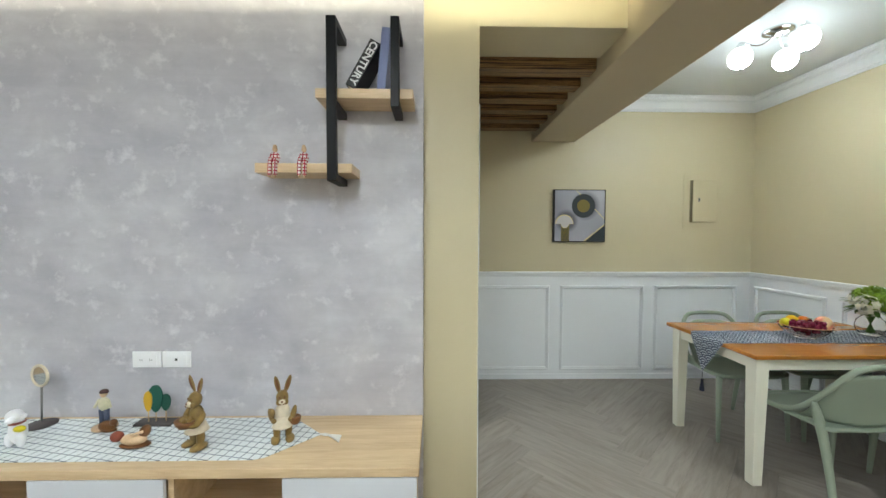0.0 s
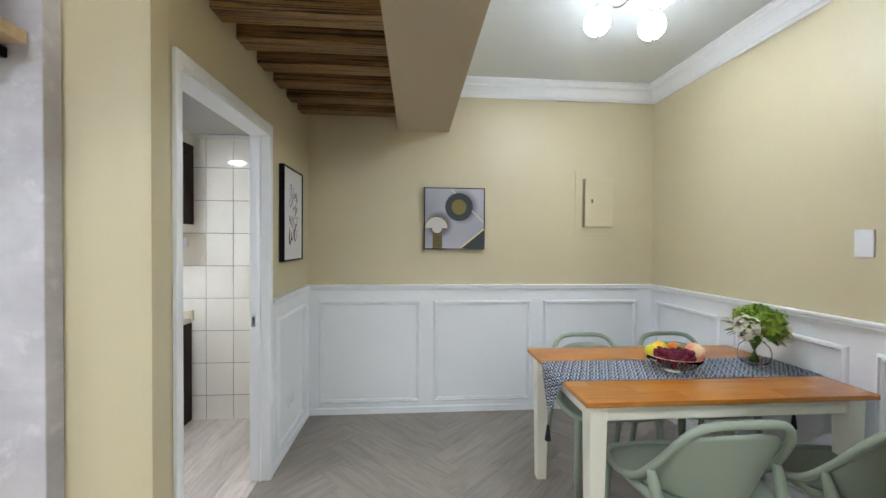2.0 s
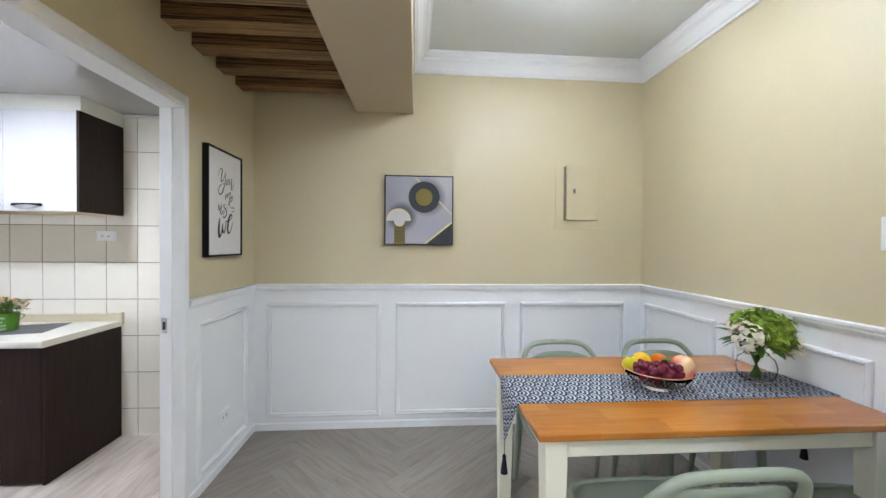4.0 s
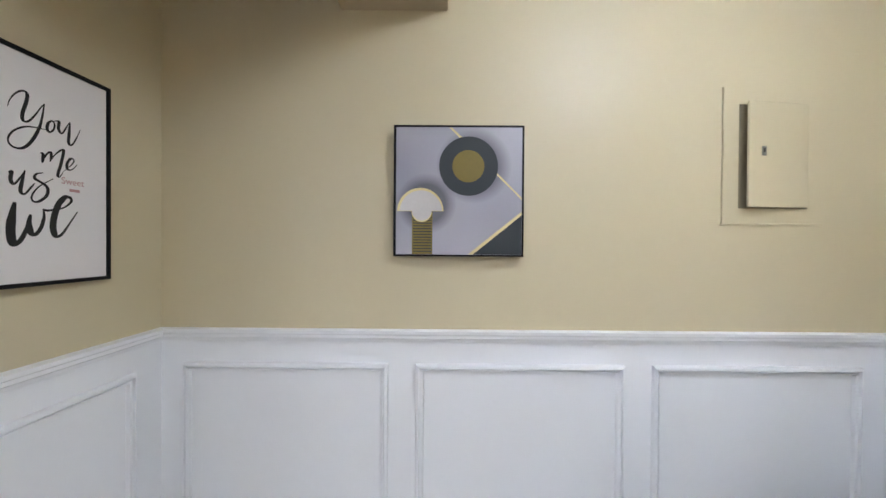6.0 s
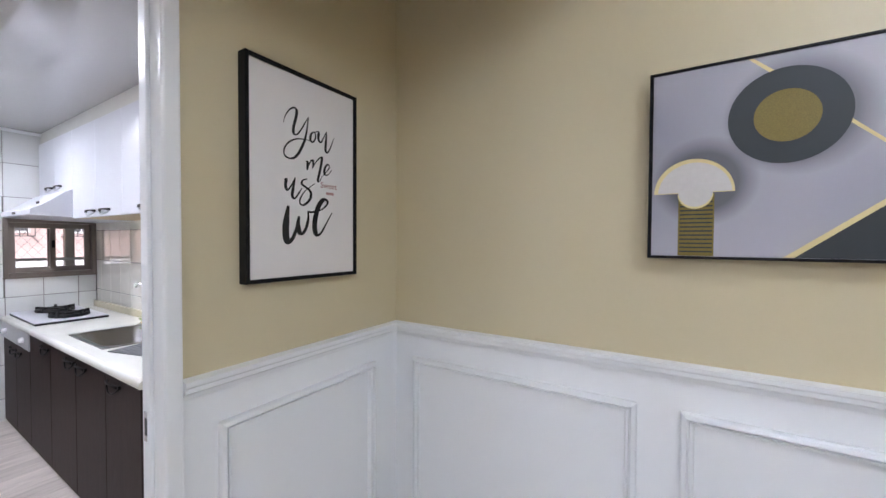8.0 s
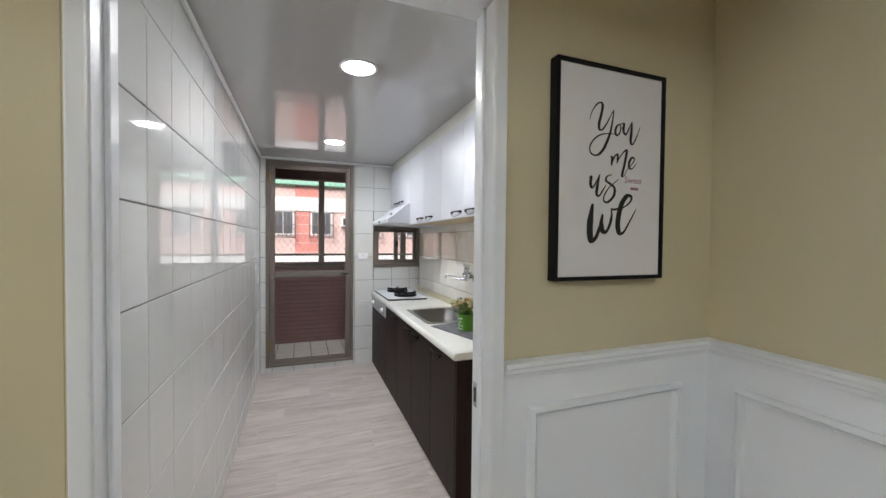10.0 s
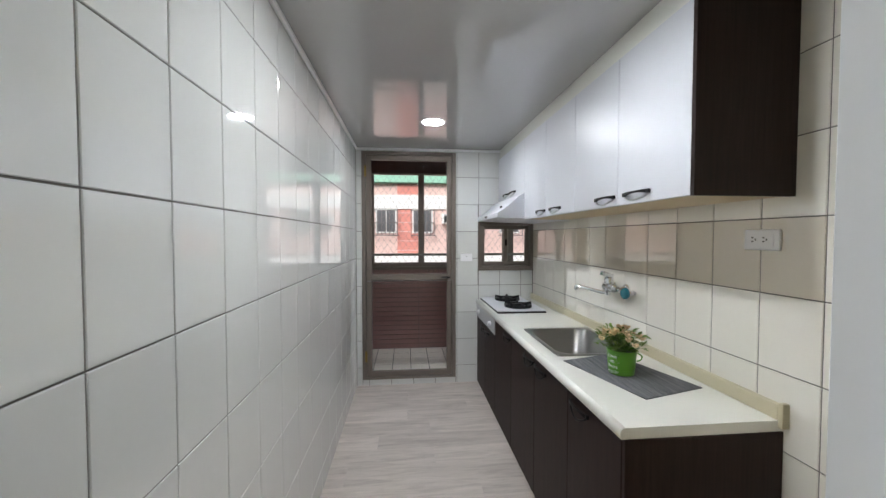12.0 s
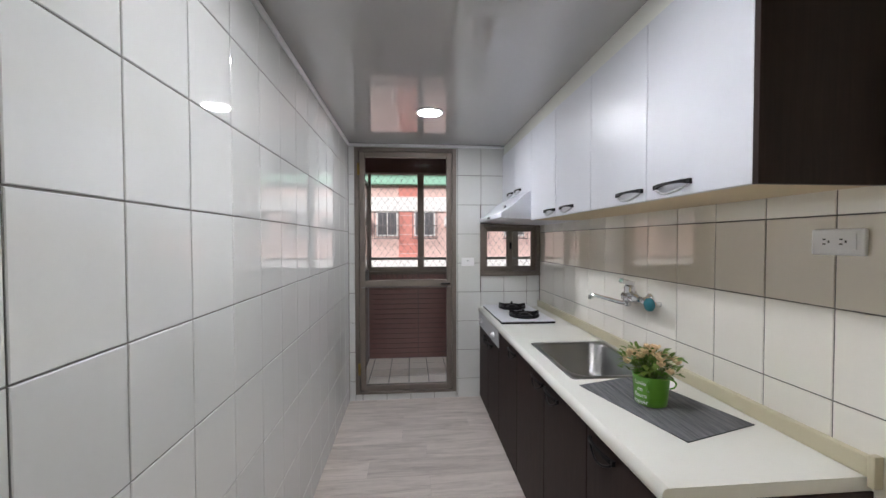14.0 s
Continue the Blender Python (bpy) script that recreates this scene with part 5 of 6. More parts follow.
def pull(name, parent, x0, x1, y, z, sag=0.024, lip=None, out=0.022):
    """A bow handle along x: a level grip with broad ends and a curved lower lip, standing out towards -y."""
    steps, top, low, under = 14, [], [], []
    for k in range(steps + 1):
        q = k / steps
        x = x0 + (x1 - x0) * q
        s = math.sin(math.pi * q)
        yy = y - out * (0.35 + 0.65 * s ** 0.5)
        top.append((x, yy, z + 0.004))
        low.append((x, yy, z - 0.011 + 0.008 * s ** 0.7))
        under.append((x, y - 0.25 * out - 0.5 * out * s, z - 0.008 - sag * s ** 0.8))
    bm = bm_new()
    fr = [[bm.verts.new(p) for p in row] for row in (top, low)]
    bk = [[bm.verts.new((p[0], min(y, p[1] + 0.009), p[2])) for p in row] for row in (top, low)]
    for k in range(steps):
        for a, b in ((fr[0], fr[1]), (fr[1], bk[1]), (bk[1], bk[0]), (bk[0], fr[0])):
            bm.faces.new((a[k], b[k], b[k + 1], a[k + 1]))
    for k in (0, steps):
        bm.faces.new((fr[0][k], fr[1][k], bk[1][k], bk[0][k]))
    for k in (0, steps):
        box(bm, top[k][0] - 0.005, top[k][0] + 0.005, y - 0.5 * out, y - 0.0003, z - 0.011, z + 0.004)
    h = part(name, bm, M["black"], parent, "black bow handle")
    part("lip", sweep(bm_new(), under, 0.0042, 6), lip or M["black"], h)


def base_unit(x0, x1, doors, handles, top=CT - 0.036, body=CT - 0.0365, label="dark brown base cabinet under the worktop"):
    u = thing("base_cabinet", ((x0 + x1) / 2, 4.2, 0), label, "cabinet", "base cabinets")
    part("body", boxed(x0 + 0.001, x1 - 0.001, BF + 0.019, YR - 0.001, 0.07, body), M["cab_dark"], u)
    part("plinth", boxed(x0 + 0.001, x1 - 0.001, BF + 0.03, YR - 0.002, 0.0475, 0.07), M["cab_dark"], u)
    for (a, b), hx in zip(doors, handles):
        d = part("door", boxed(a + 0.0015, b - 0.0015, BF, BF + 0.018, 0.06, top, bevel=0.002), M["cab_dark"], u)
        pull("handle", d, hx, hx + 0.145, BF, top - 0.036, 0.034)
    return u


su = base_unit(-2.864, -2.142, ((-2.864, -2.503), (-2.503, -2.142)), (-2.64, -2.49), 0.675, label="dark brown cabinet below the gas hob")
ctl = part("control_panel", boxed(-2.862, -2.144, BF - 0.006, BF + 0.018, 0.682, CT - 0.037, bevel=0.002), M["lip"], su, "grey metal hob control panel")
for x in (-2.74, -2.27):
    bm = lathe(bm_new(), [(0.019, 0.0), (0.019, 0.012), (0.014, 0.024), (0.0, 0.024)], (0, 0, 0), 18)
    bmesh.ops.transform(bm, matrix=pose(x, BF - 0.005, 0.74, 90, 0, 0), verts=bm.verts)
    part("knob", bm, M["switch"], ctl)
base_unit(-2.142, -1.702, ((-2.142, -1.702),), (-1.87,))
base_unit(-1.702, -0.848, ((-1.702, -1.262), (-1.262, -0.848)), (-1.42, -1.24), body=0.62)
e = base_unit(-0.848, CX - 0.012, ((-0.848, CX - 0.012),), (-0.815,))
part("end_panel", boxed(CX - 0.012, CX + 0.004, BF + 0.002, YR - 0.001, 0.0475, CT - 0.037, bevel=0.001), M["cab_dark"], e)

# worktop, cut out for the sink
SX0, SX1, SY0, SY1 = -1.692, -1.130, 4.035, 4.455
wt = thing("worktop", (-1.65, 4.2, CT - 0.036), "cream laminate worktop with a rounded front edge", "worktop")
bm = bm_new()
gx, gy = (XF + 0.001, SX0 + 0.02, SX1 - 0.02, CX), (CF + 0.018, SY0 + 0.02, SY1 - 0.02, YR - 0.001)
for i in range(3):
    for j in range(3):
        if (i, j) != (1, 1):
            box(bm, gx[i], gx[i + 1], gy[j], gy[j + 1], CT - 0.036, CT)
bmesh.ops.remove_doubles(bm, verts=bm.verts, dist=0.0001)
twice = [f for f in bm.faces if all(len(e.link_faces) > 2 for e in f.edges) and abs(f.normal.z) < 0.5]
bmesh.ops.delete(bm, geom=twice, context='FACES_ONLY')
part("slab", bm, M["counter"], wt)
bm = bm_new()
prof = [(0.018, CT), (0.008, CT - 0.002), (0.001, CT - 0.010), (0.0, CT - 0.02), (0.001, CT - 0.034), (0.004, CT - 0.036), (0.018, CT - 0.036)]
ra = [bm.verts.new((XF + 0.001, CF + d, z)) for d, z in prof]
rb = [bm.verts.new((CX, CF + d, z)) for d, z in prof]
for k in range(len(prof) - 1):
    bm.faces.new((ra[k], ra[k + 1], rb[k + 1], rb[k])).smooth = True
bm.faces.new(ra), bm.faces.new(list(reversed(rb)))
part("front_edge", bm, M["counter"], wt)
ups = thing("upstand", (-1.65, YR - 0.012, CT + 0.0004), "yellowed cream upstand along the wall", "upstand")
part("strip", boxed(XF + 0.001, CX + 0.006, YR - 0.024, YR - 0.0008, CT + 0.0004, CT + 0.052, bevel=0.006, seg=2), M["splash"], ups)
part("end_cap", boxed(CX + 0.006, CX + 0.022, YR - 0.026, YR - 0.0008, CT - 0.020, CT + 0.060, bevel=0.003, seg=2), M["splash"], ups)

# sink
sk = thing("kitchen_sink", ((SX0 + SX1) / 2, (SY0 + SY1) / 2, CT - 0.17), "stainless steel sink set into the worktop", "sink")


def rrect(x0, x1, y0, y1, r, z, n=5):
    out = []
    for cx, cy, a0 in ((x1 - r, y1 - r, 0), (x0 + r, y1 - r, 90), (x0 + r, y0 + r, 180), (x1 - r, y0 + r, 270)):
        out += [(cx + r * math.cos(radians(a0 + 90 * k / n)), cy + r * math.sin(radians(a0 + 90 * k / n)), z) for k in range(n + 1)]
    return out


bm = bm_new()
levels = [(0.0, 0.02, 0.0005), (0.001, 0.02, 0.004), (0.024, 0.085, 0.004), (0.032, 0.09, -0.004), (0.05, 0.09, -0.14), (0.085, 0.08, -0.168), (0.2, 0.005, -0.172)]
rings = []
for o, r, dz in levels:
    rings.append([bm.verts.new(p) for p in rrect(SX0 + o, SX1 - o, SY0 + min(o, 0.2), SY1 - min(o, 0.2), r, CT + dz)])
for a, b in zip(rings, rings[1:]):
    for k in range(len(a)):
        bm.faces.new((a[k], a[(k + 1) % len(a)], b[(k + 1) % len(a)], b[k])).smooth = True
bm.faces.new(rings[-1])
part("basin", bm, M["steel"], sk)
part("drain", lathe(bm_new(), [(0.0, 0.002), (0.038, 0.002), (0.044, 0.006), (0.03, 0.007), (0.0, 0.004)], ((SX0 + SX1) / 2, (SY0 + SY1) / 2, CT - 0.172), 24), M["chrome"], sk)

# mixer tap on the wall
TPX = -1.40
tap = thing("wall_tap", (TPX, YR, 1.12), "chrome wall-mounted mixer tap with a swivelled spout", "tap")
part("body", sweep(bm_new(), [(TPX - 0.055, 4.452, 1.135), (TPX - 0.05, 4.452, 1.135), (TPX + 0.05, 4.452, 1.135), (TPX + 0.075, 4.452, 1.135)], [0.012, 0.024, 0.024, 0.015], 16), M["chrome"], tap)
for x in (TPX - 0.045, TPX + 0.085):
    bm = lathe(bm_new(), [(0.030, 0.0), (0.030, 0.005), (0.022, 0.012), (0.014, 0.016), (0.012, 0.05), (0.0, 0.05)], (0, 0, 0), 20)
    bmesh.ops.transform(bm, matrix=pose(x, YR - 0.001, 1.135, 90, 0, 0), verts=bm.verts)
    part("flange", bm, M["chrome"], tap)
part("neck", lathe(bm_new(), [(0.015, -0.045), (0.017, -0.04), (0.017, -0.022), (0.021, -0.018), (0.021, 0.0)], (TPX - 0.012, 4.445, 1.135), 18), M["chrome"], tap)
part("spout", sweep(bm_new(), smooth_path([(TPX - 0.012, 4.445, 1.105), (TPX - 0.045, 4.425, 1.103), (TPX - 0.10, 4.398, 1.110), (TPX - 0.175, 4.356, 1.120), (TPX - 0.196, 4.345, 1.116), (TPX - 0.200, 4.343, 1.098)], 6), [0.011] * 24 + [0.0125] * 7, 12), M["chrome"], tap)
part("cartridge", lathe(bm_new(), [(0.024, 0.0), (0.026, 0.012), (0.026, 0.036), (0.022, 0.042), (0.0, 0.042)], (TPX - 0.012, 4.452, 1.150), 20), M["chrome"], tap)
bm = boxed(-0.019, 0.019, -0.050, 0.016, 0.0, 0.026, bevel=0.006, seg=3)
bmesh.ops.transform(bm, matrix=pose(TPX - 0.012, 4.450, 1.190, -18, 0, 0), verts=bm.verts)
part("lever", bm, M["chrome"], tap)
M["teal"] = plain("teal_plastic", (0.02, 0.16, 0.20), 0.25)
bm = lathe(bm_new(), [(0.0, 0.0), (0.026, 0.0), (0.031, 0.006), (0.031, 0.018), (0.024, 0.025), (0.0, 0.026)], (0, 0, 0), 12)
bmesh.ops.transform(bm, matrix=pose(-1.244, YR - 0.042, 1.124, 90, 0, 0), verts=bm.verts)
part("valve_knob", bm, M["teal"], tap, "teal plastic valve knob")
part("valve_stem", sweep(bm_new(), [(-1.244, YR - 0.001, 1.124), (-1.244, YR - 0.043, 1.124)], 0.013, 12), M["chrome"], tap)
part("pipe_link", sweep(bm_new(), [(TPX + 0.07, 4.452, 1.135), (-1.29, 4.458, 1.130), (-1.244, 4.466, 1.124)], [0.013, 0.016, 0.014], 12), M["chrome"], tap)

# gas hob
hob = thing("gas_hob", (-2.51, 4.18, CT), "white glass gas hob with two black pan supports", "hob")
part("glass_top", boxed(-2.852, -2.172, 3.99, 4.372, CT + 0.014, CT + 0.021, bevel=0.002), M["cab_white"], hob)
part("tray", boxed(-2.851, -2.173, 3.991, 4.371, CT + 0.0003, CT + 0.014), M["black"], hob)
for x in (-2.68, -2.345):
    y = 4.20
    bn = part("burner", lathe(bm_new(), [(0.052, 0.0), (0.052, 0.010), (0.034, 0.014), (0.034, 0.024), (0.0, 0.026)], (x, y, CT + 0.021), 22), M["black"], hob)
    part("support_ring", sweep(bm_new(), [(x + 0.098 * math.cos(w), y + 0.098 * math.sin(w), CT + 0.030) for w in (2 * math.pi * k / 30 for k in range(30))], 0.014, 8, True), M["black"], bn)
    for k in range(5):
        w = 2 * math.pi * k / 5 + 0.4
        part("support_prong", sweep(bm_new(), [(x + 0.105 * math.cos(w), y + 0.105 * math.sin(w), CT + 0.022), (x + 0.108 * math.cos(w), y + 0.108 * math.sin(w), CT + 0.052), (x + 0.05 * math.cos(w), y + 0.05 * math.sin(w), CT + 0.046)], [0.010, 0.010, 0.007], 6), M["black"], bn)

# upper cabinets
UF, UZ0, UZ1, UX = 4.16, 1.551, 2.145, -0.438


def upper(x0, x1, handle_x, z0=UZ0, end=False):
    u = thing("wall_cabinet", ((x0 + x1) / 2, 4.33, z0), "white gloss wall cabinet with a black handle", "cabinet", "wall cabinets")
    part("body", boxed(x0 + 0.0005, x1 - 0.0005, UF + 0.02, YR - 0.001, z0 + 0.001, UZ1), M["underside"], u)
    for a, b, h in ((x0, x1, handle_x),) if not isinstance(handle_x, tuple) else ((x0, (x0 + x1) / 2, handle_x[0]), ((x0 + x1) / 2, x1, handle_x[1])):
        d = part("door", boxed(a + 0.0012, b - 0.0012, UF, UF + 0.019, z0, UZ1, bevel=0.0015), M["cab_white"], u)
        pull("handle", d, h, h + 0.150, UF, z0 + 0.040, 0.022, M["lip"])
    if end:
        part("end_panel", boxed(x1, x1 + 0.016, UF - 0.001, YR - 0.001, z0 - 0.002, UZ1 + 0.001, bevel=0.001), M["cab_dark"], u, "dark brown end panel")


upper(-0.838, UX, -0.782, end=True)
upper(-1.236, -0.838, -1.008)
upper(-1.645, -1.236, -1.565)
upper(-2.070, -1.645, -1.80)
upper(-2.855, -2.070, (-2.66, -2.45), z0=1.748)
solid("cabinet_filler", boxed(XF + 0.001, UX + 0.014, UF + 0.012, YR - 0.001, UZ1 + 0.002, ZK - 0.0005), M["counter"], "cream filler panel above the wall cabinets", "filler panel")

# range hood with a curved front
hood = thing("range_hood", (-2.46, 4.2, 1.545), "white range hood with a curved front", "range hood")
prof = [(YR - 0.001, 1.746), (UF - 0.004, 1.746), (4.115, 1.722), (4.06, 1.672), (4.01, 1.632), (3.965, 1.606), (3.958, 1.60), (3.958, 1.572), (3.968, 1.566), (YR - 0.001, 1.548)]
bm = bm_new()
ra = [bm.verts.new((-2.855, y, z)) for y, z in prof]
rb = [bm.verts.new((-2.066, y, z)) for y, z in prof]
for k in range(len(prof)):
    j = (k + 1) % len(prof)
    bm.faces.new((ra[k], ra[j], rb[j], rb[k]))
bm.faces.new(ra), bm.faces.new(list(reversed(rb)))
part("canopy", bm, M["cab_white"], hood)
part("switch_panel", boxed(-2.50, -2.42, 3.954, 3.9585, 1.578, 1.594, bevel=0.001), M["slot"], hood)
part("badge", boxed(-2.28, -2.235, 4.028, 4.036, 1.648, 1.664), M["slot"], hood, "small dark badge")

# mat and flower pot
bm = boxed(-0.228, 0.228, -0.147, 0.147, 0, 0.003)
bmesh.ops.transform(bm, matrix=pose(-0.885, 4.238, CT + 0.0004, 0, 0, 15.5), verts=bm.verts)
solid("place_mat", bm, M["mat_grey"], "woven dark grey place mat on the worktop", "place mat")
px, py, pz = -0.885, 4.216, CT + 0.0038
M["pot"] = plain("apple_green_enamel", (0.10, 0.30, 0.022), 0.3, coat=0.3, grain=20, vary=0.08)
pot = thing("flower_pot", (px, py, pz), "apple green tin pot with white words on it", "flower pot")
part("pot_body", lathe(bm_new(), [(0.0, 0.0), (0.058, 0.0), (0.062, 0.004), (0.066, 0.05), (0.071, 0.118), (0.073, 0.122), (0.071, 0.126), (0.067, 0.124), (0.06, 0.05), (0.0, 0.04)], (px, py, pz), 32), M["pot"], pot)
part("soil", lathe(bm_new(), [(0.0, 0.10), (0.062, 0.10), (0.062, 0.104), (0.0, 0.106)], (px, py, pz), 20), M["stem"], pot)
for sgn in (-1, 1):
    a = 0.9 * sgn
    hc = Vector((px + 0.07 * math.cos(a + 0.2), py + 0.07 * math.sin(a + 0.2), pz + 0.09))
    part("handle", sweep(bm_new(), smooth_path([hc + Vector((0, 0, 0.02)), hc + Vector((0.022 * math.cos(a), 0.022 * math.sin(a), 0.008)), hc + Vector((0.018 * math.cos(a), 0.018 * math.sin(a), -0.012)), hc + Vector((0, 0, -0.022))], 5), 0.0035, 6), M["pot"], pot)
for k, wd in enumerate(("Lavie", "en", "fleurs", "espoir")):
    bm = lettering(wd, 0.025, Matrix.Identity(4), bold=0.0, depth=0.0003)
    z = 0.098 - 0.026 * k
    for v in bm.verts:
        r = 0.0625 + 0.068 * z + 0.0035 + v.co.z
        w = radians(-68) + v.co.x / r
        v.co = Vector((px + r * math.cos(w), py + r * math.sin(w), pz + z + v.co.y))
    part("lettering", bm, M["ink_white"], pot, "white lettering on the pot")
pot.scale = (0.84, 0.84, 0.84)
plant = thing("potted_roses", (px, py, pz + 0.1), "small cream roses with green leaves in the pot", "flowers")
M["rose"] = plain("cream_rose_petal", (0.72, 0.54, 0.33), 0.6, grain=80, vary=0.15)
M["rose_leaf"] = plain("olive_green_leaf", (0.10, 0.17, 0.02), 0.5, grain=80, vary=0.45)
random.seed(21)
bm = bm_new()
for k in range(260):
    w, rr, zz = random.uniform(0, 6.28), random.uniform(0.0, 0.095), random.uniform(0.125, 0.20)
    leaf_shape(bm, (px + rr * math.cos(w), py + rr * math.sin(w), pz + zz), (math.cos(w) * 0.8 + random.gauss(0, 0.4), math.sin(w) * 0.8 + random.gauss(0, 0.4), random.uniform(-0.1, 0.9)), (0, 0, 1), random.uniform(0.02, 0.042), random.uniform(0.010, 0.018))
part("leaves", bm, M["rose_leaf"], plant)
bm = bm_new()
for k in range(26):
    w, rr = random.uniform(0, 6.28), 0.06 * math.sqrt(random.random())
    sweep(bm, [(px + 0.3 * rr * math.cos(w), py + 0.3 * rr * math.sin(w), pz + 0.10), (px + rr * math.cos(w), py + rr * math.sin(w), pz + 0.185)], 0.0018, 5)
part("stems", bm, M["stem"], plant)
for k in range(30):
    w, rr = random.uniform(0, 6.28), 0.105 * math.sqrt(random.random())
    c = Vector((px + rr * math.cos(w), py + rr * math.sin(w), pz + 0.205 - 5.0 * rr * rr + random.uniform(-0.012, 0.018)))
    bm = ellipsoid(bm_new(), c, (0.008, 0.008, 0.009), u=8, v=6)
    for j in range(6):
        a = j * 1.05 + random.random()
        leaf_shape(bm, c + Vector((0.004 * math.cos(a), 0.004 * math.sin(a), -0.004)), (math.cos(a), math.sin(a), 0.9), (math.cos(a), math.sin(a), 0), 0.017, 0.016)
    part("rose", bm, M["rose"], plant, "cream rosebud")
plant.location.z -= 0.019

north = lambda u, z, d: (u, YR - d, z)
plate("kitchen_socket", north, -0.588, -0.462, 1.378, 1.448, "white double socket on the tiled wall",
      ((0.24, 0.58, 0.06, 0.05), (0.24, 0.40, 0.06, 0.05), (0.34, 0.47, 0.035, 0.09), (0.56, 0.58, 0.06, 0.05), (0.56, 0.40, 0.06, 0.05), (0.66, 0.47, 0.035, 0.09)), 0.012)
plate("kitchen_switch", lambda u, z, d: (XF + d, u, z), 3.80, 3.912, 1.195, 1.268, "white switch plate beside the balcony door", ((0.45, 0.6, 0.1, 0.06),))

# ---- balcony door and kitchen window ----
bd = thing("door_2", (XF - 0.05, (FY0 + FY1) / 2, 0.1), "bronze aluminium balcony door with two glass panes", "door", kind="structure")
Z0, Z1 = 0.101, FYZ - 0.001
X0, X1 = XF - 0.085, XF + 0.012
for a in ((FY0 + 0.001, FY0 + 0.035, Z0, Z1), (FY1 - 0.035, FY1 - 0.001, Z0, Z1), (FY0 + 0.035, FY1 - 0.035, Z1 - 0.03, Z1), (FY0 + 0.035, FY1 - 0.035, Z0, Z0 + 0.022)):
    part("frame_bar", boxed(X0, X1, *a, bevel=0.003), M["bronze"], bd)
lx0, lx1 = XF - 0.045, XF - 0.008
ly0, ly1, lz0, lz1 = FY0 + 0.037, FY1 - 0.037, Z0 + 0.024, Z1 - 0.032
for nm, a in (("stile", (ly0, ly0 + 0.048, lz0, lz1)), ("stile", (ly1 - 0.045, ly1, lz0, lz1)), ("rail", (ly0 + 0.048, ly1 - 0.045, lz1 - 0.045, lz1)),
              ("rail", (ly0 + 0.048, ly1 - 0.045, lz0, lz0 + 0.045)), ("mid_rail", (ly0 + 0.048, ly1 - 0.045, 1.020, 1.078))):
    part(nm, boxed(lx0, lx1, *a, bevel=0.003), M["bronze"], bd)
for z0, z1 in ((lz0 + 0.045, 1.020), (1.078, lz1 - 0.045)):
    o = part("pane", boxed(XF - 0.030, XF - 0.026, ly0 + 0.046, ly1 - 0.043, z0, z1), M["vase_glass"], bd, "clear glass pane")
    o.visible_shadow = False
part("sill_ledge", boxed(XF - 0.007, XF + 0.006, ly0 + 0.01, ly1 - 0.005, 1.012, 1.020, bevel=0.001), M["steel"], bd)
lv = part("lever_plate", boxed(lx1, lx1 + 0.006, ly1 - 0.034, ly1 - 0.012, 0.99, 1.10, bevel=0.002), M["bronze"], bd)
part("lever", sweep(bm_new(), [(lx1 + 0.004, ly1 - 0.022, 1.045), (lx1 + 0.03, ly1 - 0.022, 1.045), (lx1 + 0.034, ly1 - 0.10, 1.047)], [0.007, 0.008, 0.006], 8), M["black"], lv)
for z in (0.32, 2.02):
    part("hinge", sweep(bm_new(), [(X1 - 0.001, ly0 - 0.004, z - 0.05), (X1 - 0.001, ly0 - 0.004, z + 0.05)], 0.011, 10), M["brass"], bd)

kw = thing("window_1", (XF - 0.05, (WY0 + WY1) / 2, WZ0), "bronze aluminium sliding kitchen window", "window", kind="structure")
X0, X1 = XF - 0.09, XF + 0.012
for a in ((WY0 + 0.001, WY0 + 0.028, WZ0, WZ1), (WY1 - 0.028, WY1 - 0.001, WZ0, WZ1), (WY0 + 0.028, WY1 - 0.028, WZ1 - 0.028, WZ1), (WY0 + 0.028, WY1 - 0.028, WZ0, WZ0 + 0.028)):
    part("window_frame", boxed(X0, X1, *a, bevel=0.003), M["bronze"], kw)
part("window_sill", boxed(XF - 0.001, XF + 0.022, WY0 - 0.004, WY1 + 0.002, WZ0 - 0.012, WZ0 + 0.004, bevel=0.002), M["bronze"], kw)
ymid = (WY0 + WY1) / 2
for k, (a, b, dx) in enumerate(((WY0 + 0.029, ymid + 0.02, 0.0), (ymid - 0.02, WY1 - 0.029, -0.032))):
    xx0, xx1 = XF - 0.034 + dx, XF - 0.008 + dx
    zz0, zz1 = WZ0 + 0.03, WZ1 - 0.03
    for q in ((a, a + 0.034, zz0, zz1), (b - 0.034, b, zz0, zz1), (a + 0.034, b - 0.034, zz0, zz0 + 0.04), (a + 0.034, b - 0.034, zz1 - 0.04, zz1)):
        part("sash_bar", boxed(xx0, xx1, *q, bevel=0.002), M["bronze"], kw)
    o = part("pane", boxed(xx0 + 0.011, xx0 + 0.015, a + 0.033, b - 0.033, zz0 + 0.039, zz1 - 0.039), M["glass"], kw, "clear glass pane")
    o.visible_shadow = False
part("latch", boxed(XF - 0.008, XF + 0.008, ymid - 0.006, ymid + 0.012, 1.34, 1.40, bevel=0.003), M["black"], kw)

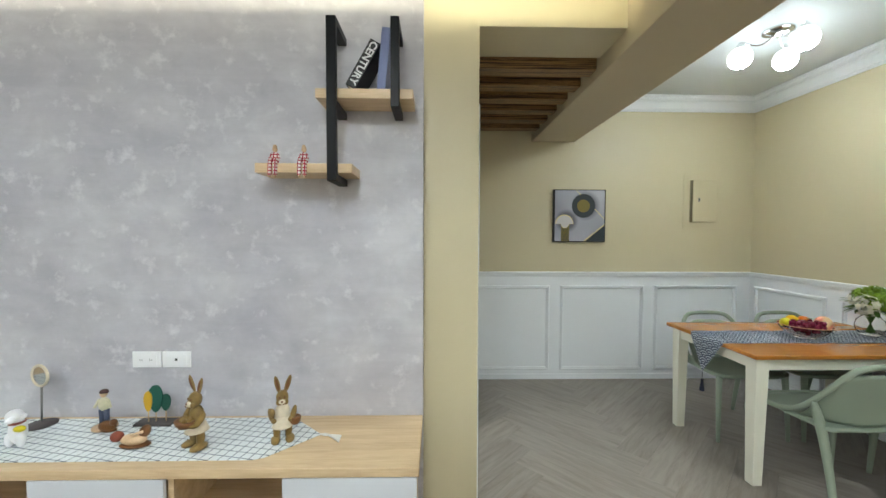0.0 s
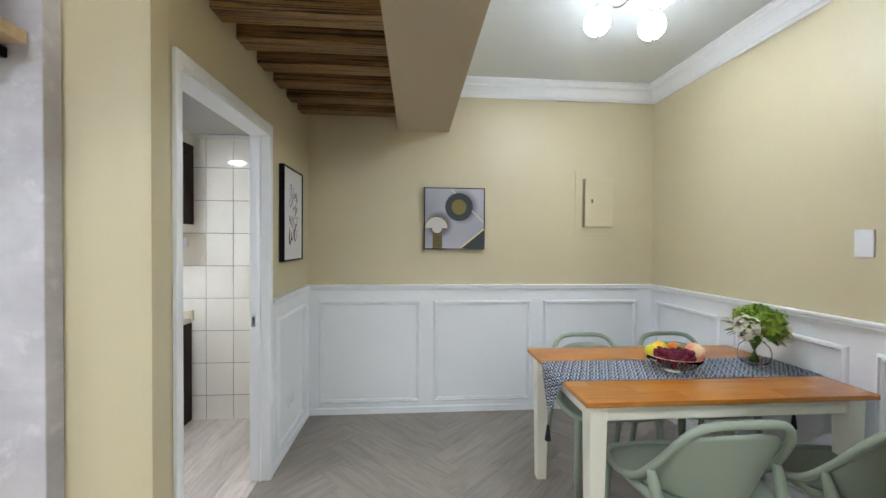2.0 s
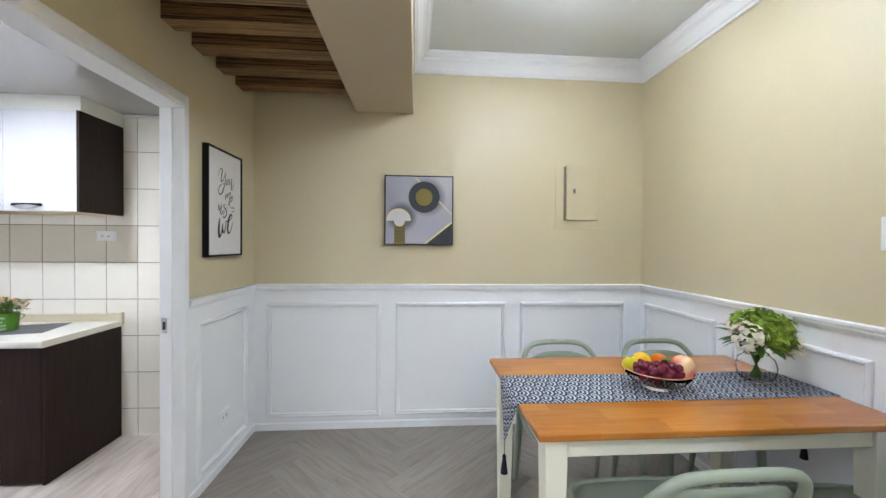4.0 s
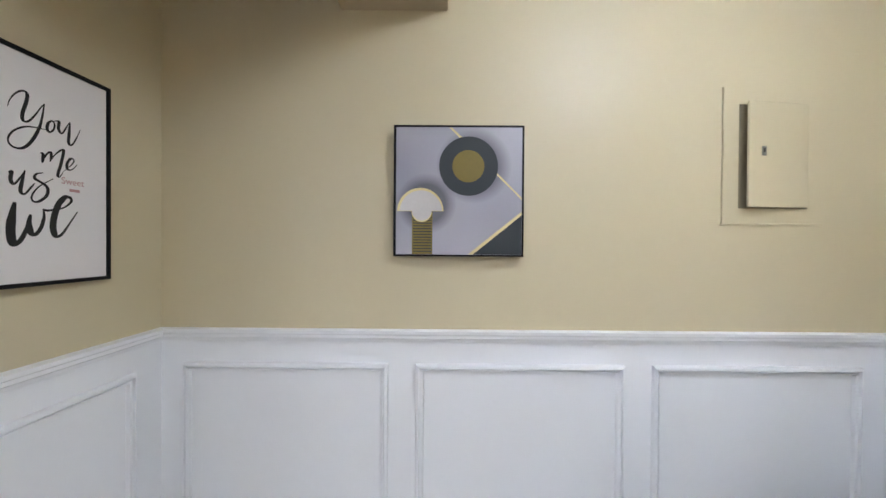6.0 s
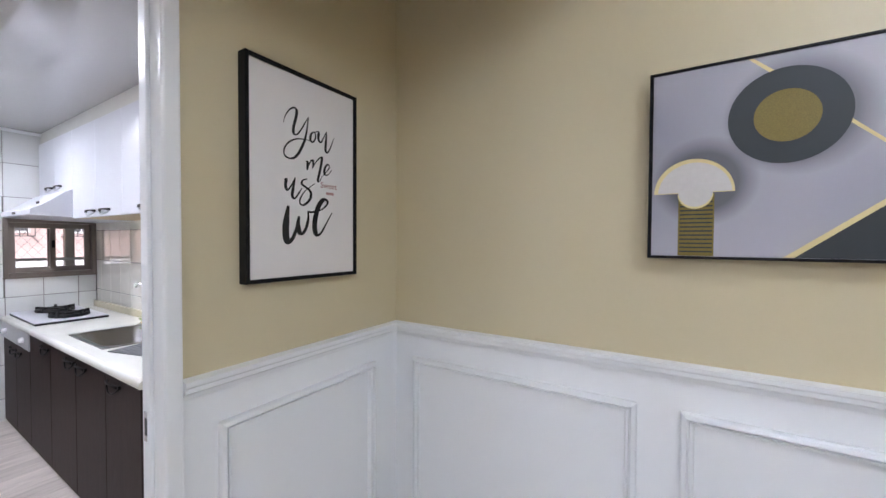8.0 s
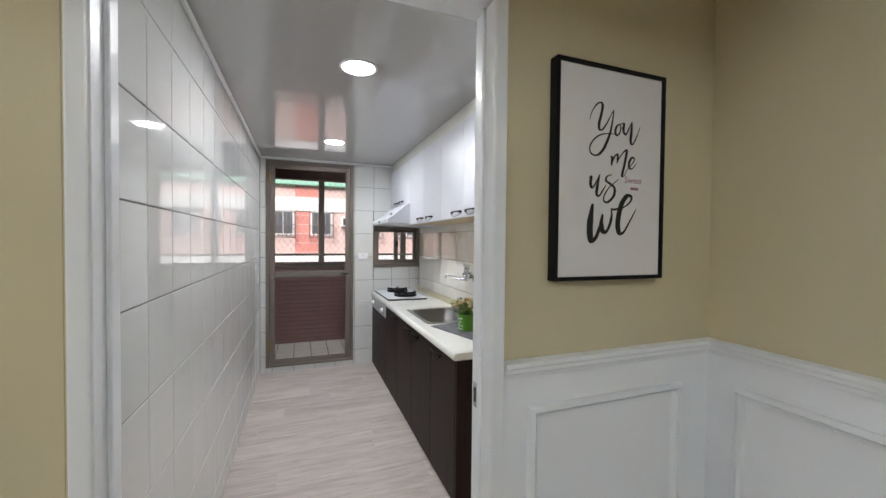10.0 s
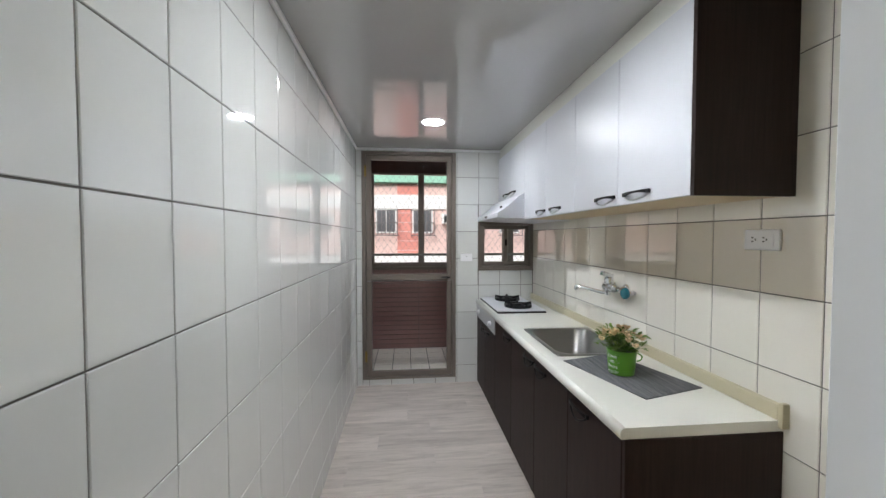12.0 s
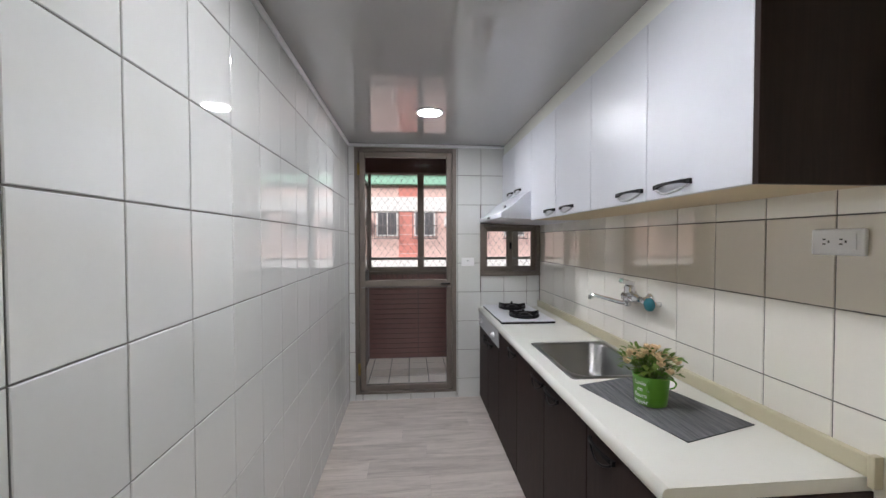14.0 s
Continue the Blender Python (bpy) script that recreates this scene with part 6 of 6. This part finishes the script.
# ---- balcony ----
BXF, BY0, BY1 = -4.12, 1.6, 5.6
structure("balcony_floor", boxed(BXF - 0.15, XF - 0.15, BY0, BY1, -0.1, 0.0145), M["grout"], "cream tiled balcony floor", "floor")
par = structure("balcony_parapet", boxed(BXF - 0.15, BXF, BY0, BY1, -0.1, 1.02), M["grout"], "brown-red tiled balcony parapet")
structure("balcony_ceiling", boxed(BXF - 0.3, XF - 0.15, BY0, BY1, 2.42, 2.55), M["plain_wall"], "plain balcony ceiling", "ceiling")
for nm, y in (("balcony_wall_south", BY0), ("balcony_wall_north", BY1)):
    structure(nm, boxed(BXF - 0.15, XF - 0.15, y - 0.1, y, 0, 2.55), M["plain_wall"], "plain balcony side wall")
bw = thing("window_2", (BXF - 0.05, 3.4, 1.02), "bronze aluminium balcony window with a diamond mesh grille", "window", kind="structure")
bx0, bx1 = BXF - 0.08, BXF - 0.02
part("window_sill", boxed(BXF - 0.16, BXF + 0.02, BY0, BY1, 1.021, 1.05, bevel=0.004), M["bronze"], bw)
part("window_frame", boxed(bx0, bx1, BY0, BY1, 1.05, 1.10, bevel=0.003), M["bronze"], bw)
part("window_frame", boxed(bx0, bx1, BY0, BY1, 2.205, 2.224, bevel=0.003), M["bronze"], bw)
part("window_transom", boxed(bx0, bx1 + 0.02, BY0, BY1, 1.185, 1.215, bevel=0.003), M["steel"], bw)
for y, w in ((1.9, 0.075), (2.862, 0.03), (3.445, 0.075), (4.1, 0.05), (4.6, 0.075), (5.1, 0.05)):
    part("mullion", boxed(bx0 - 0.01, bx1 + 0.004, y, y + w, 1.10, 2.205, bevel=0.003), M["bronze"], bw)
bm = bm_new()
STEP = 0.078
for sgn in (-1, 1):
    s = BY0 - 1.2
    while s < BY1 + 1.2:
        pts = []
        for i in range(2):
            pts.append((bx0 - 0.03 - 0.004 * sgn, s + sgn * 1.10 * 0.72 * (i - 0.5) , 1.10 + 1.10 * i))
        if BY0 < pts[0][1] < BY1 and BY0 < pts[1][1] < BY1:
            sweep(bm, pts, 0.0015, 4)
        s += STEP
M["mesh"] = plain("galvanised_mesh", (0.20, 0.19, 0.19), 0.5, 0.4)
tagged(part("mesh_grille", bm, M["mesh"], bw, "diamond wire mesh"), kind="stuff")
# glazed side screen between the door and the balcony window
scr = thing("side_screen", (-3.55, 2.855, 0.02), "glazed bronze side screen with a dull lower panel", "screen")
sy0, sy1, sx0, sx1 = 2.845, 2.872, BXF + 0.003, XF - 0.155
for a in ((sx0, sx0 + 0.03, 0.015, 2.09), (sx1 - 0.03, sx1, 0.015, 2.09)):
    part("post", boxed(a[0], a[1], sy0, sy1, a[2], a[3], bevel=0.003), M["bronze"], scr)
for z0, z1 in ((0.015, 0.05), (1.03, 1.075), (2.05, 2.09)):
    part("rail", boxed(sx0 + 0.03, sx1 - 0.03, sy0, sy1, z0, z1, bevel=0.003), M["bronze"], scr)
part("lower_panel", boxed(sx0 + 0.028, sx1 - 0.028, sy0 + 0.009, sy1 - 0.009, 0.048, 1.032), M["dull_panel"], scr, "dull grey-brown panel")
part("edge_bead", boxed(sx0 + 0.031, sx0 + 0.040, sy1 - 0.009, sy1 - 0.001, 0.052, 1.028), M["lip"], scr, "pale edge bead")
o = part("pane", boxed(sx0 + 0.028, sx1 - 0.028, sy0 + 0.011, sy0 + 0.015, 1.073, 2.052), M["vase_glass"], scr, "clear glass pane")
o.visible_shadow = False
# ribbed brown fascia over the window
M["fascia"] = plain("brown_ribbed_sheet", (0.085, 0.045, 0.045), 0.5, grain=20, vary=0.15)
fs = thing("awning_fascia", (BXF - 0.05, 3.4, 2.225), "ribbed brown sheet-metal fascia above the balcony window", "fascia")
bm = bm_new()
y = BY0
while y < BY1:
    box(bm, BXF - 0.10, BXF - 0.05, y, y + 0.034, 2.225, 2.42)
    box(bm, BXF - 0.085, BXF - 0.06, y + 0.034, y + 0.05, 2.225, 2.42)
    y += 0.05
part("sheet", bm, M["fascia"], fs)

# ---- neighbouring house across the lane ----
GX = -9.2
n = Nodes("salmon_brick_facade")
br = n.node("TexBrick")
n.put(br.inputs["Vector"], n.coords((1, 1, 1), (90, 0, 90)))
br.inputs["Scale"].default_value = 1.0
br.inputs["Brick Width"].default_value, br.inputs["Row Height"].default_value, br.inputs["Mortar Size"].default_value = 0.24, 0.07, 0.008
br.inputs["Color1"].default_value, br.inputs["Color2"].default_value, br.inputs["Mortar"].default_value = (0.70, 0.27, 0.225, 1), (0.62, 0.215, 0.18, 1), (0.70, 0.52, 0.48, 1)
M["pink_brick"] = n.set(Base_Color=n.mix(n.math('MULTIPLY', n.noise(n.coords(), 0.8, 4), 0.28), br.outputs[0], (0.74, 0.46, 0.41)), Roughness=0.8)
M["band"] = paint("white_facade_band", (0.82, 0.81, 0.80), 0.7, 60, 0.2, 0.08, 0.8)
M["roof_green"] = paint("green_roof_sheet", (0.32, 0.60, 0.46), 0.5, 60, 0.1, 0.08, 0.8)
M["far_glass"] = plain("dark_window_glass", (0.16, 0.16, 0.17), 0.1, grain=2, vary=0.3)
house = thing("neighbour_house", (GX, 3.5, -6.0), "salmon brick house with white bands and a green eave", "house")
part("wall", boxed(GX - 6, GX, -8, 15, -6, 2.82), M["pink_brick"], house)
for z0, z1, d in ((2.14, 2.50, 0.05), (0.50, 0.98, 0.06), (-2.6, -2.2, 0.06)):
    part("band", boxed(GX, GX + d, -8, 15, z0, z1, bevel=0.01), M["band"], house, "white plastered band")
part("eave", boxed(GX - 6.2, GX + 0.14, -8.2, 15.2, 2.80, 3.05, bevel=0.02), M["roof_green"], house, "pale green metal eave")
part("roof", prism(bm_new(), [(GX - 6.2, -8.2), (GX + 0.2, -8.2), (GX + 0.2, 15.2), (GX - 6.2, 15.2)], 3.05, 3.6), M["roof_green"], house)
part("pilaster", boxed(GX, GX + 0.02, 3.06, 3.64, -6, 2.79), M["pink_brick"], house)
for y in (-4.4, -1.6, -0.1, 1.1, 2.5, 3.44, 4.75, 5.75, 6.9, 8.4, 11.0):
    w = part("window", boxed(GX - 0.02, GX + 0.03, y, y + 0.54, 1.52, 2.14), M["band"], house, "white-framed house window")
    part("pane", boxed(GX + 0.03, GX + 0.035, y + 0.04, y + 0.255, 1.56, 2.10), M["far_glass"], w)
    part("pane", boxed(GX + 0.03, GX + 0.035, y + 0.285, y + 0.50, 1.56, 2.10), M["far_glass"], w)
    bm = bm_new()
    for k in range(7):
        sweep(bm, [(GX + 0.2, y - 0.03 + k * 0.1, 1.46), (GX + 0.2, y - 0.03 + k * 0.1, 2.1)], 0.008, 4)
    for z in (1.46, 1.78, 2.1):
        sweep(bm, [(GX + 0.2, y - 0.04, z), (GX + 0.2, y + 0.58, z)], 0.010, 4)
        sweep(bm, [(GX, y - 0.03, z), (GX + 0.2, y - 0.03, z)], 0.012, 4)
        sweep(bm, [(GX, y + 0.57, z), (GX + 0.2, y + 0.57, z)], 0.012, 4)
    part("window_grille", bm, M["mesh"], w, "metal window cage")
for y in (2.22, 4.33, 0.8):
    ac = thing("air_conditioner", (GX + 0.2, y, 1.76), "white window air conditioner on the house wall", "air conditioner", "air conditioners")
    part("casing", boxed(GX + 0.001, GX + 0.32, y - 0.13, y + 0.13, 1.76, 2.0, bevel=0.01), M["band"], ac)
    part("grille", boxed(GX + 0.32, GX + 0.324, y - 0.09, y + 0.09, 1.79, 1.97), M["slot"], ac)
structure("ground", boxed(-60, BXF - 0.2, -60, 60, -6.2, -6.0), M["grout"], "grey lane far below the balcony", "ground")

# ---- tiles and planks ----
MESHES = {}


def tile_mesh(w, h, key):
    """A glazed tile in its own plane, z up from 0 to T, with softened edges."""
    k = (round(w, 4), round(h, 4), key)
    if k not in MESHES:
        bm, e = bm_new(), 0.0016
        lo = [bm.verts.new(p) for p in ((0, 0, 0), (w, 0, 0), (w, h, 0), (0, h, 0))]
        mi = [bm.verts.new(p) for p in ((0, 0, T - e), (w, 0, T - e), (w, h, T - e), (0, h, T - e))]
        hi = [bm.verts.new(p) for p in ((e, e, T), (w - e, e, T), (w - e, h - e, T), (e, h - e, T))]
        for a, b in ((lo, mi), (mi, hi)):
            for q in range(4):
                bm.faces.new((a[q], a[(q + 1) % 4], b[(q + 1) % 4], b[q]))
        bm.faces.new(hi)
        MESHES[k] = to_mesh("tile", bm, M[key])
    return MESHES[k]


def tile_wall(parent, m, u0, u1, v0, v1, ua, va, pu, pv, key, gap=0.0036, skip=(), jig=0.0):
    """Tiles over a span of a wall; m carries (u, v, out) to the world, ua and va are joint lines. skip: rectangles left open."""
    i0, i1 = math.floor((u0 - ua) / pu), math.ceil((u1 - ua) / pu)
    j0, j1 = math.floor((v0 - va) / pv), math.ceil((v1 - va) / pv)
    rnd = random.Random(7)
    for i in range(i0, i1):
        for j in range(j0, j1):
            a, b = max(ua + i * pu, u0), min(ua + (i + 1) * pu, u1)
            c, d = max(va + j * pv, v0), min(va + (j + 1) * pv, v1)
            cells = [(a, b, c, d)]
            for s0, s1, t0, t1 in skip:
                out = []
                for a, b, c, d in cells:
                    if b <= s0 or a >= s1 or d <= t0 or c >= t1:
                        out.append((a, b, c, d))
                        continue
                    if a < s0:
                        out.append((a, s0, c, d))
                    if b > s1:
                        out.append((s1, b, c, d))
                    if c < t0:
                        out.append((max(a, s0), min(b, s1), c, t0))
                    if d > t1:
                        out.append((max(a, s0), min(b, s1), t1, d))
                cells = out
            for a, b, c, d in cells:
                if b - a < 0.012 or d - c < 0.012:
                    continue
                kk = key(j, c, a) if callable(key) else key
                ob = new("tile", tile_mesh(b - a - gap, d - c - gap, kk))
                ob.parent = parent
                tilt = pose(0, 0, -0.002 + rnd.uniform(0, jig), rnd.uniform(-jig, jig) * 60, rnd.uniform(-jig, jig) * 60, 0)
                ob.matrix_basis = m @ Matrix.Translation((a + gap / 2, c + gap / 2, 0)) @ tilt


def axes(u, v, o):
    m = Matrix.Identity(4)
    for k, w in enumerate((u, v, o)):
        for r in range(3):
            m[r][k] = w[r]
    return m


# south wall of the kitchen (u runs along -x, so that the face looks north)
ms = Matrix.Translation((0, YL - T + 0.002, 0)) @ axes((-1, 0, 0), (0, 0, 1), (0, 1, 0))
tile_wall(K["s"], ms, -0.327, -XF - 0.001, 0.0, ZK - 0.001, 0.1545, 1.493, 0.2105, 0.2645, "tile", jig=0.0003)
# north wall: cream rows, one row coloured beige up to the wall cabinets' end
mn = Matrix.Translation((0, YR + T - 0.002, 0)) @ axes((1, 0, 0), (0, 0, 1), (0, -1, 0))
tile_wall(K["n"], mn, XF + 0.001, 0.327, 0.0, ZK - 0.001, -0.5365, 1.234, 0.2015, 0.2505,
          lambda j, c, a: "tile_beige" if 1.2 < c < 1.47 and a < -0.34 else "tile_warm", jig=0.0002)
# end wall
mw = Matrix.Translation((XF - T + 0.002, 0, 0)) @ axes((0, 1, 0), (0, 0, 1), (1, 0, 0))
tile_wall(K["w"], mw, YL + 0.001, YR - 0.001, 0.0, ZK - 0.001, 3.768, 1.473, 0.2045, 0.2525, "tile",
          skip=((FY0, FY1, 0.1, FYZ), (WY0, WY1, WZ0, WZ1)), jig=0.0002)
bf = bpy.data.objects["balcony_floor"]
tile_wall(bf, Matrix.Translation((0, 0, 0.0085)), BXF, XF - 0.151, 2.3, 4.6, BXF, 2.34, 0.2, 0.2, "tile_floor", 0.005)
mp = Matrix.Translation((BXF, 0, 0)) @ axes((0, 1, 0), (0, 0, 1), (1, 0, 0))
tile_wall(par, mp, 2.2, 4.7, 0.018, 0.90, 2.2, 0.018, 0.625, 0.0588, "tile_brown", 0.006)
tile_wall(par, mp, 2.2, 4.7, 0.90, 1.018, 2.2, 0.90, 0.0625, 0.118, "tile_brown", 0.006)


def clip(poly, x0, x1, y0, y1):
    """A polygon cut to a rectangle."""
    for k, lim, sg in ((0, x0, 1), (0, x1, -1), (1, y0, 1), (1, y1, -1)):
        out = []
        for i, p in enumerate(poly):
            q = poly[(i + 1) % len(poly)]
            dp, dq = sg * (p[k] - lim), sg * (q[k] - lim)
            if dp >= 0:
                out.append(p)
            if (dp >= 0) != (dq >= 0):
                t = dp / (dp - dq)
                out.append((p[0] + t * (q[0] - p[0]), p[1] + t * (q[1] - p[1])))
        poly = out
        if len(poly) < 3:
            return []
    return poly


def area(p):
    return abs(sum(p[i][0] * p[(i + 1) % len(p)][1] - p[(i + 1) % len(p)][0] * p[i][1] for i in range(len(p)))) / 2


def plank(parent, poly, ang, mat_key):
    cx, cy = sum(p[0] for p in poly) / len(poly), sum(p[1] for p in poly) / len(poly)
    m = pose(cx, cy, -0.004, 0, 0, ang)
    inv = m.inverted()
    loc = [inv @ Vector((x, y, -0.004)) for x, y in poly]
    bm = bm_new()
    mid = sum(loc, Vector()) / len(loc)
    lo = [bm.verts.new((p.x, p.y, -0.002)) for p in loc]
    hi = [bm.verts.new((p.x, p.y, 0.0032)) for p in loc]
    tp = [bm.verts.new((p.x - 0.0006 * (1 if p.x > mid.x else -1), p.y - 0.0006 * (1 if p.y > mid.y else -1), 0.004)) for p in loc]
    bm.faces.new(tp)
    for a, b in ((lo, hi), (hi, tp)):
        for k in range(len(loc)):
            j = (k + 1) % len(loc)
            bm.faces.new((a[k], a[j], b[j], b[k]))
    ob = new("plank", to_mesh("plank", bm, M[mat_key]))
    ob.parent = parent
    ob.matrix_basis = m


SHIFT[0] = Vector((0, 0, 0))
# herringbone over the dining and living floor
floor_ob, W, L = bpy.data.objects["floor"], 0.195, 0.975
r2 = math.sqrt(0.5)
for i in range(-30, 31):
    for j in range(-12, 13):
        for kind in (0, 1):
            ax, ay = i * W + j * L, i * W - j * L
            if kind == 0:
                c = [(ax, ay), (ax + L, ay), (ax + L, ay + W), (ax, ay + W)]
            else:
                c = [(ax, ay + W), (ax + W, ay + W), (ax + W, ay + W + L), (ax, ay + W + L)]
            g = 0.0003
            c = [(c[0][0] + g, c[0][1] + g), (c[1][0] - g, c[1][1] + g), (c[2][0] - g, c[2][1] - g), (c[3][0] + g, c[3][1] - g)]
            c = [(1.6 + (x - y) * r2, 2.6 + (x + y) * r2) for x, y in c]
            p = clip(c, 0.435, XE - 0.005, 0.2, YN - 0.005)
            if len(p) >= 3 and area(p) > 0.004:
                plank(floor_ob, p, 45 if kind == 0 else 135, "plank")
# the rest of the living-room floor, behind the camera and under the console
bm = bm_new()
for k in range(30):
    x0 = XL + k * 0.15
    if x0 + 0.15 <= 0.435:
        prism(bm, [(x0 + 0.001, YS), (x0 + 0.149, YS), (x0 + 0.149, YT - 0.001), (x0 + 0.001, YT - 0.001)], -0.006, 0.0)
for k in range(13):
    y0 = YS + k * 0.15
    prism(bm, [(0.436, y0 + 0.001), (XE, y0 + 0.001), (XE, y0 + 0.149), (0.436, y0 + 0.149)], -0.006, 0.0)
rest = part("planks", bm, M["plank"], floor_ob)
tagged(rest, kind="stuff")

# kitchen planks across the room, in staggered rows
kf = bpy.data.objects["floor_kitchen"]
rnd = random.Random(3)
x = 0.37
while x > XF - 0.1:
    y = 2.84 - rnd.uniform(0.1, 1.1)
    while y < YR:
        p = clip([(x - 0.1798, y + 0.0002), (x - 0.0002, y + 0.0002), (x - 0.0002, y + 1.1998), (x - 0.1798, y + 1.1998)], XF - 0.1, 0.369, YL, YR)
        if len(p) >= 3:
            plank(kf, p, 90, "plank_kitchen")
        y += 1.2
    x -= 0.18
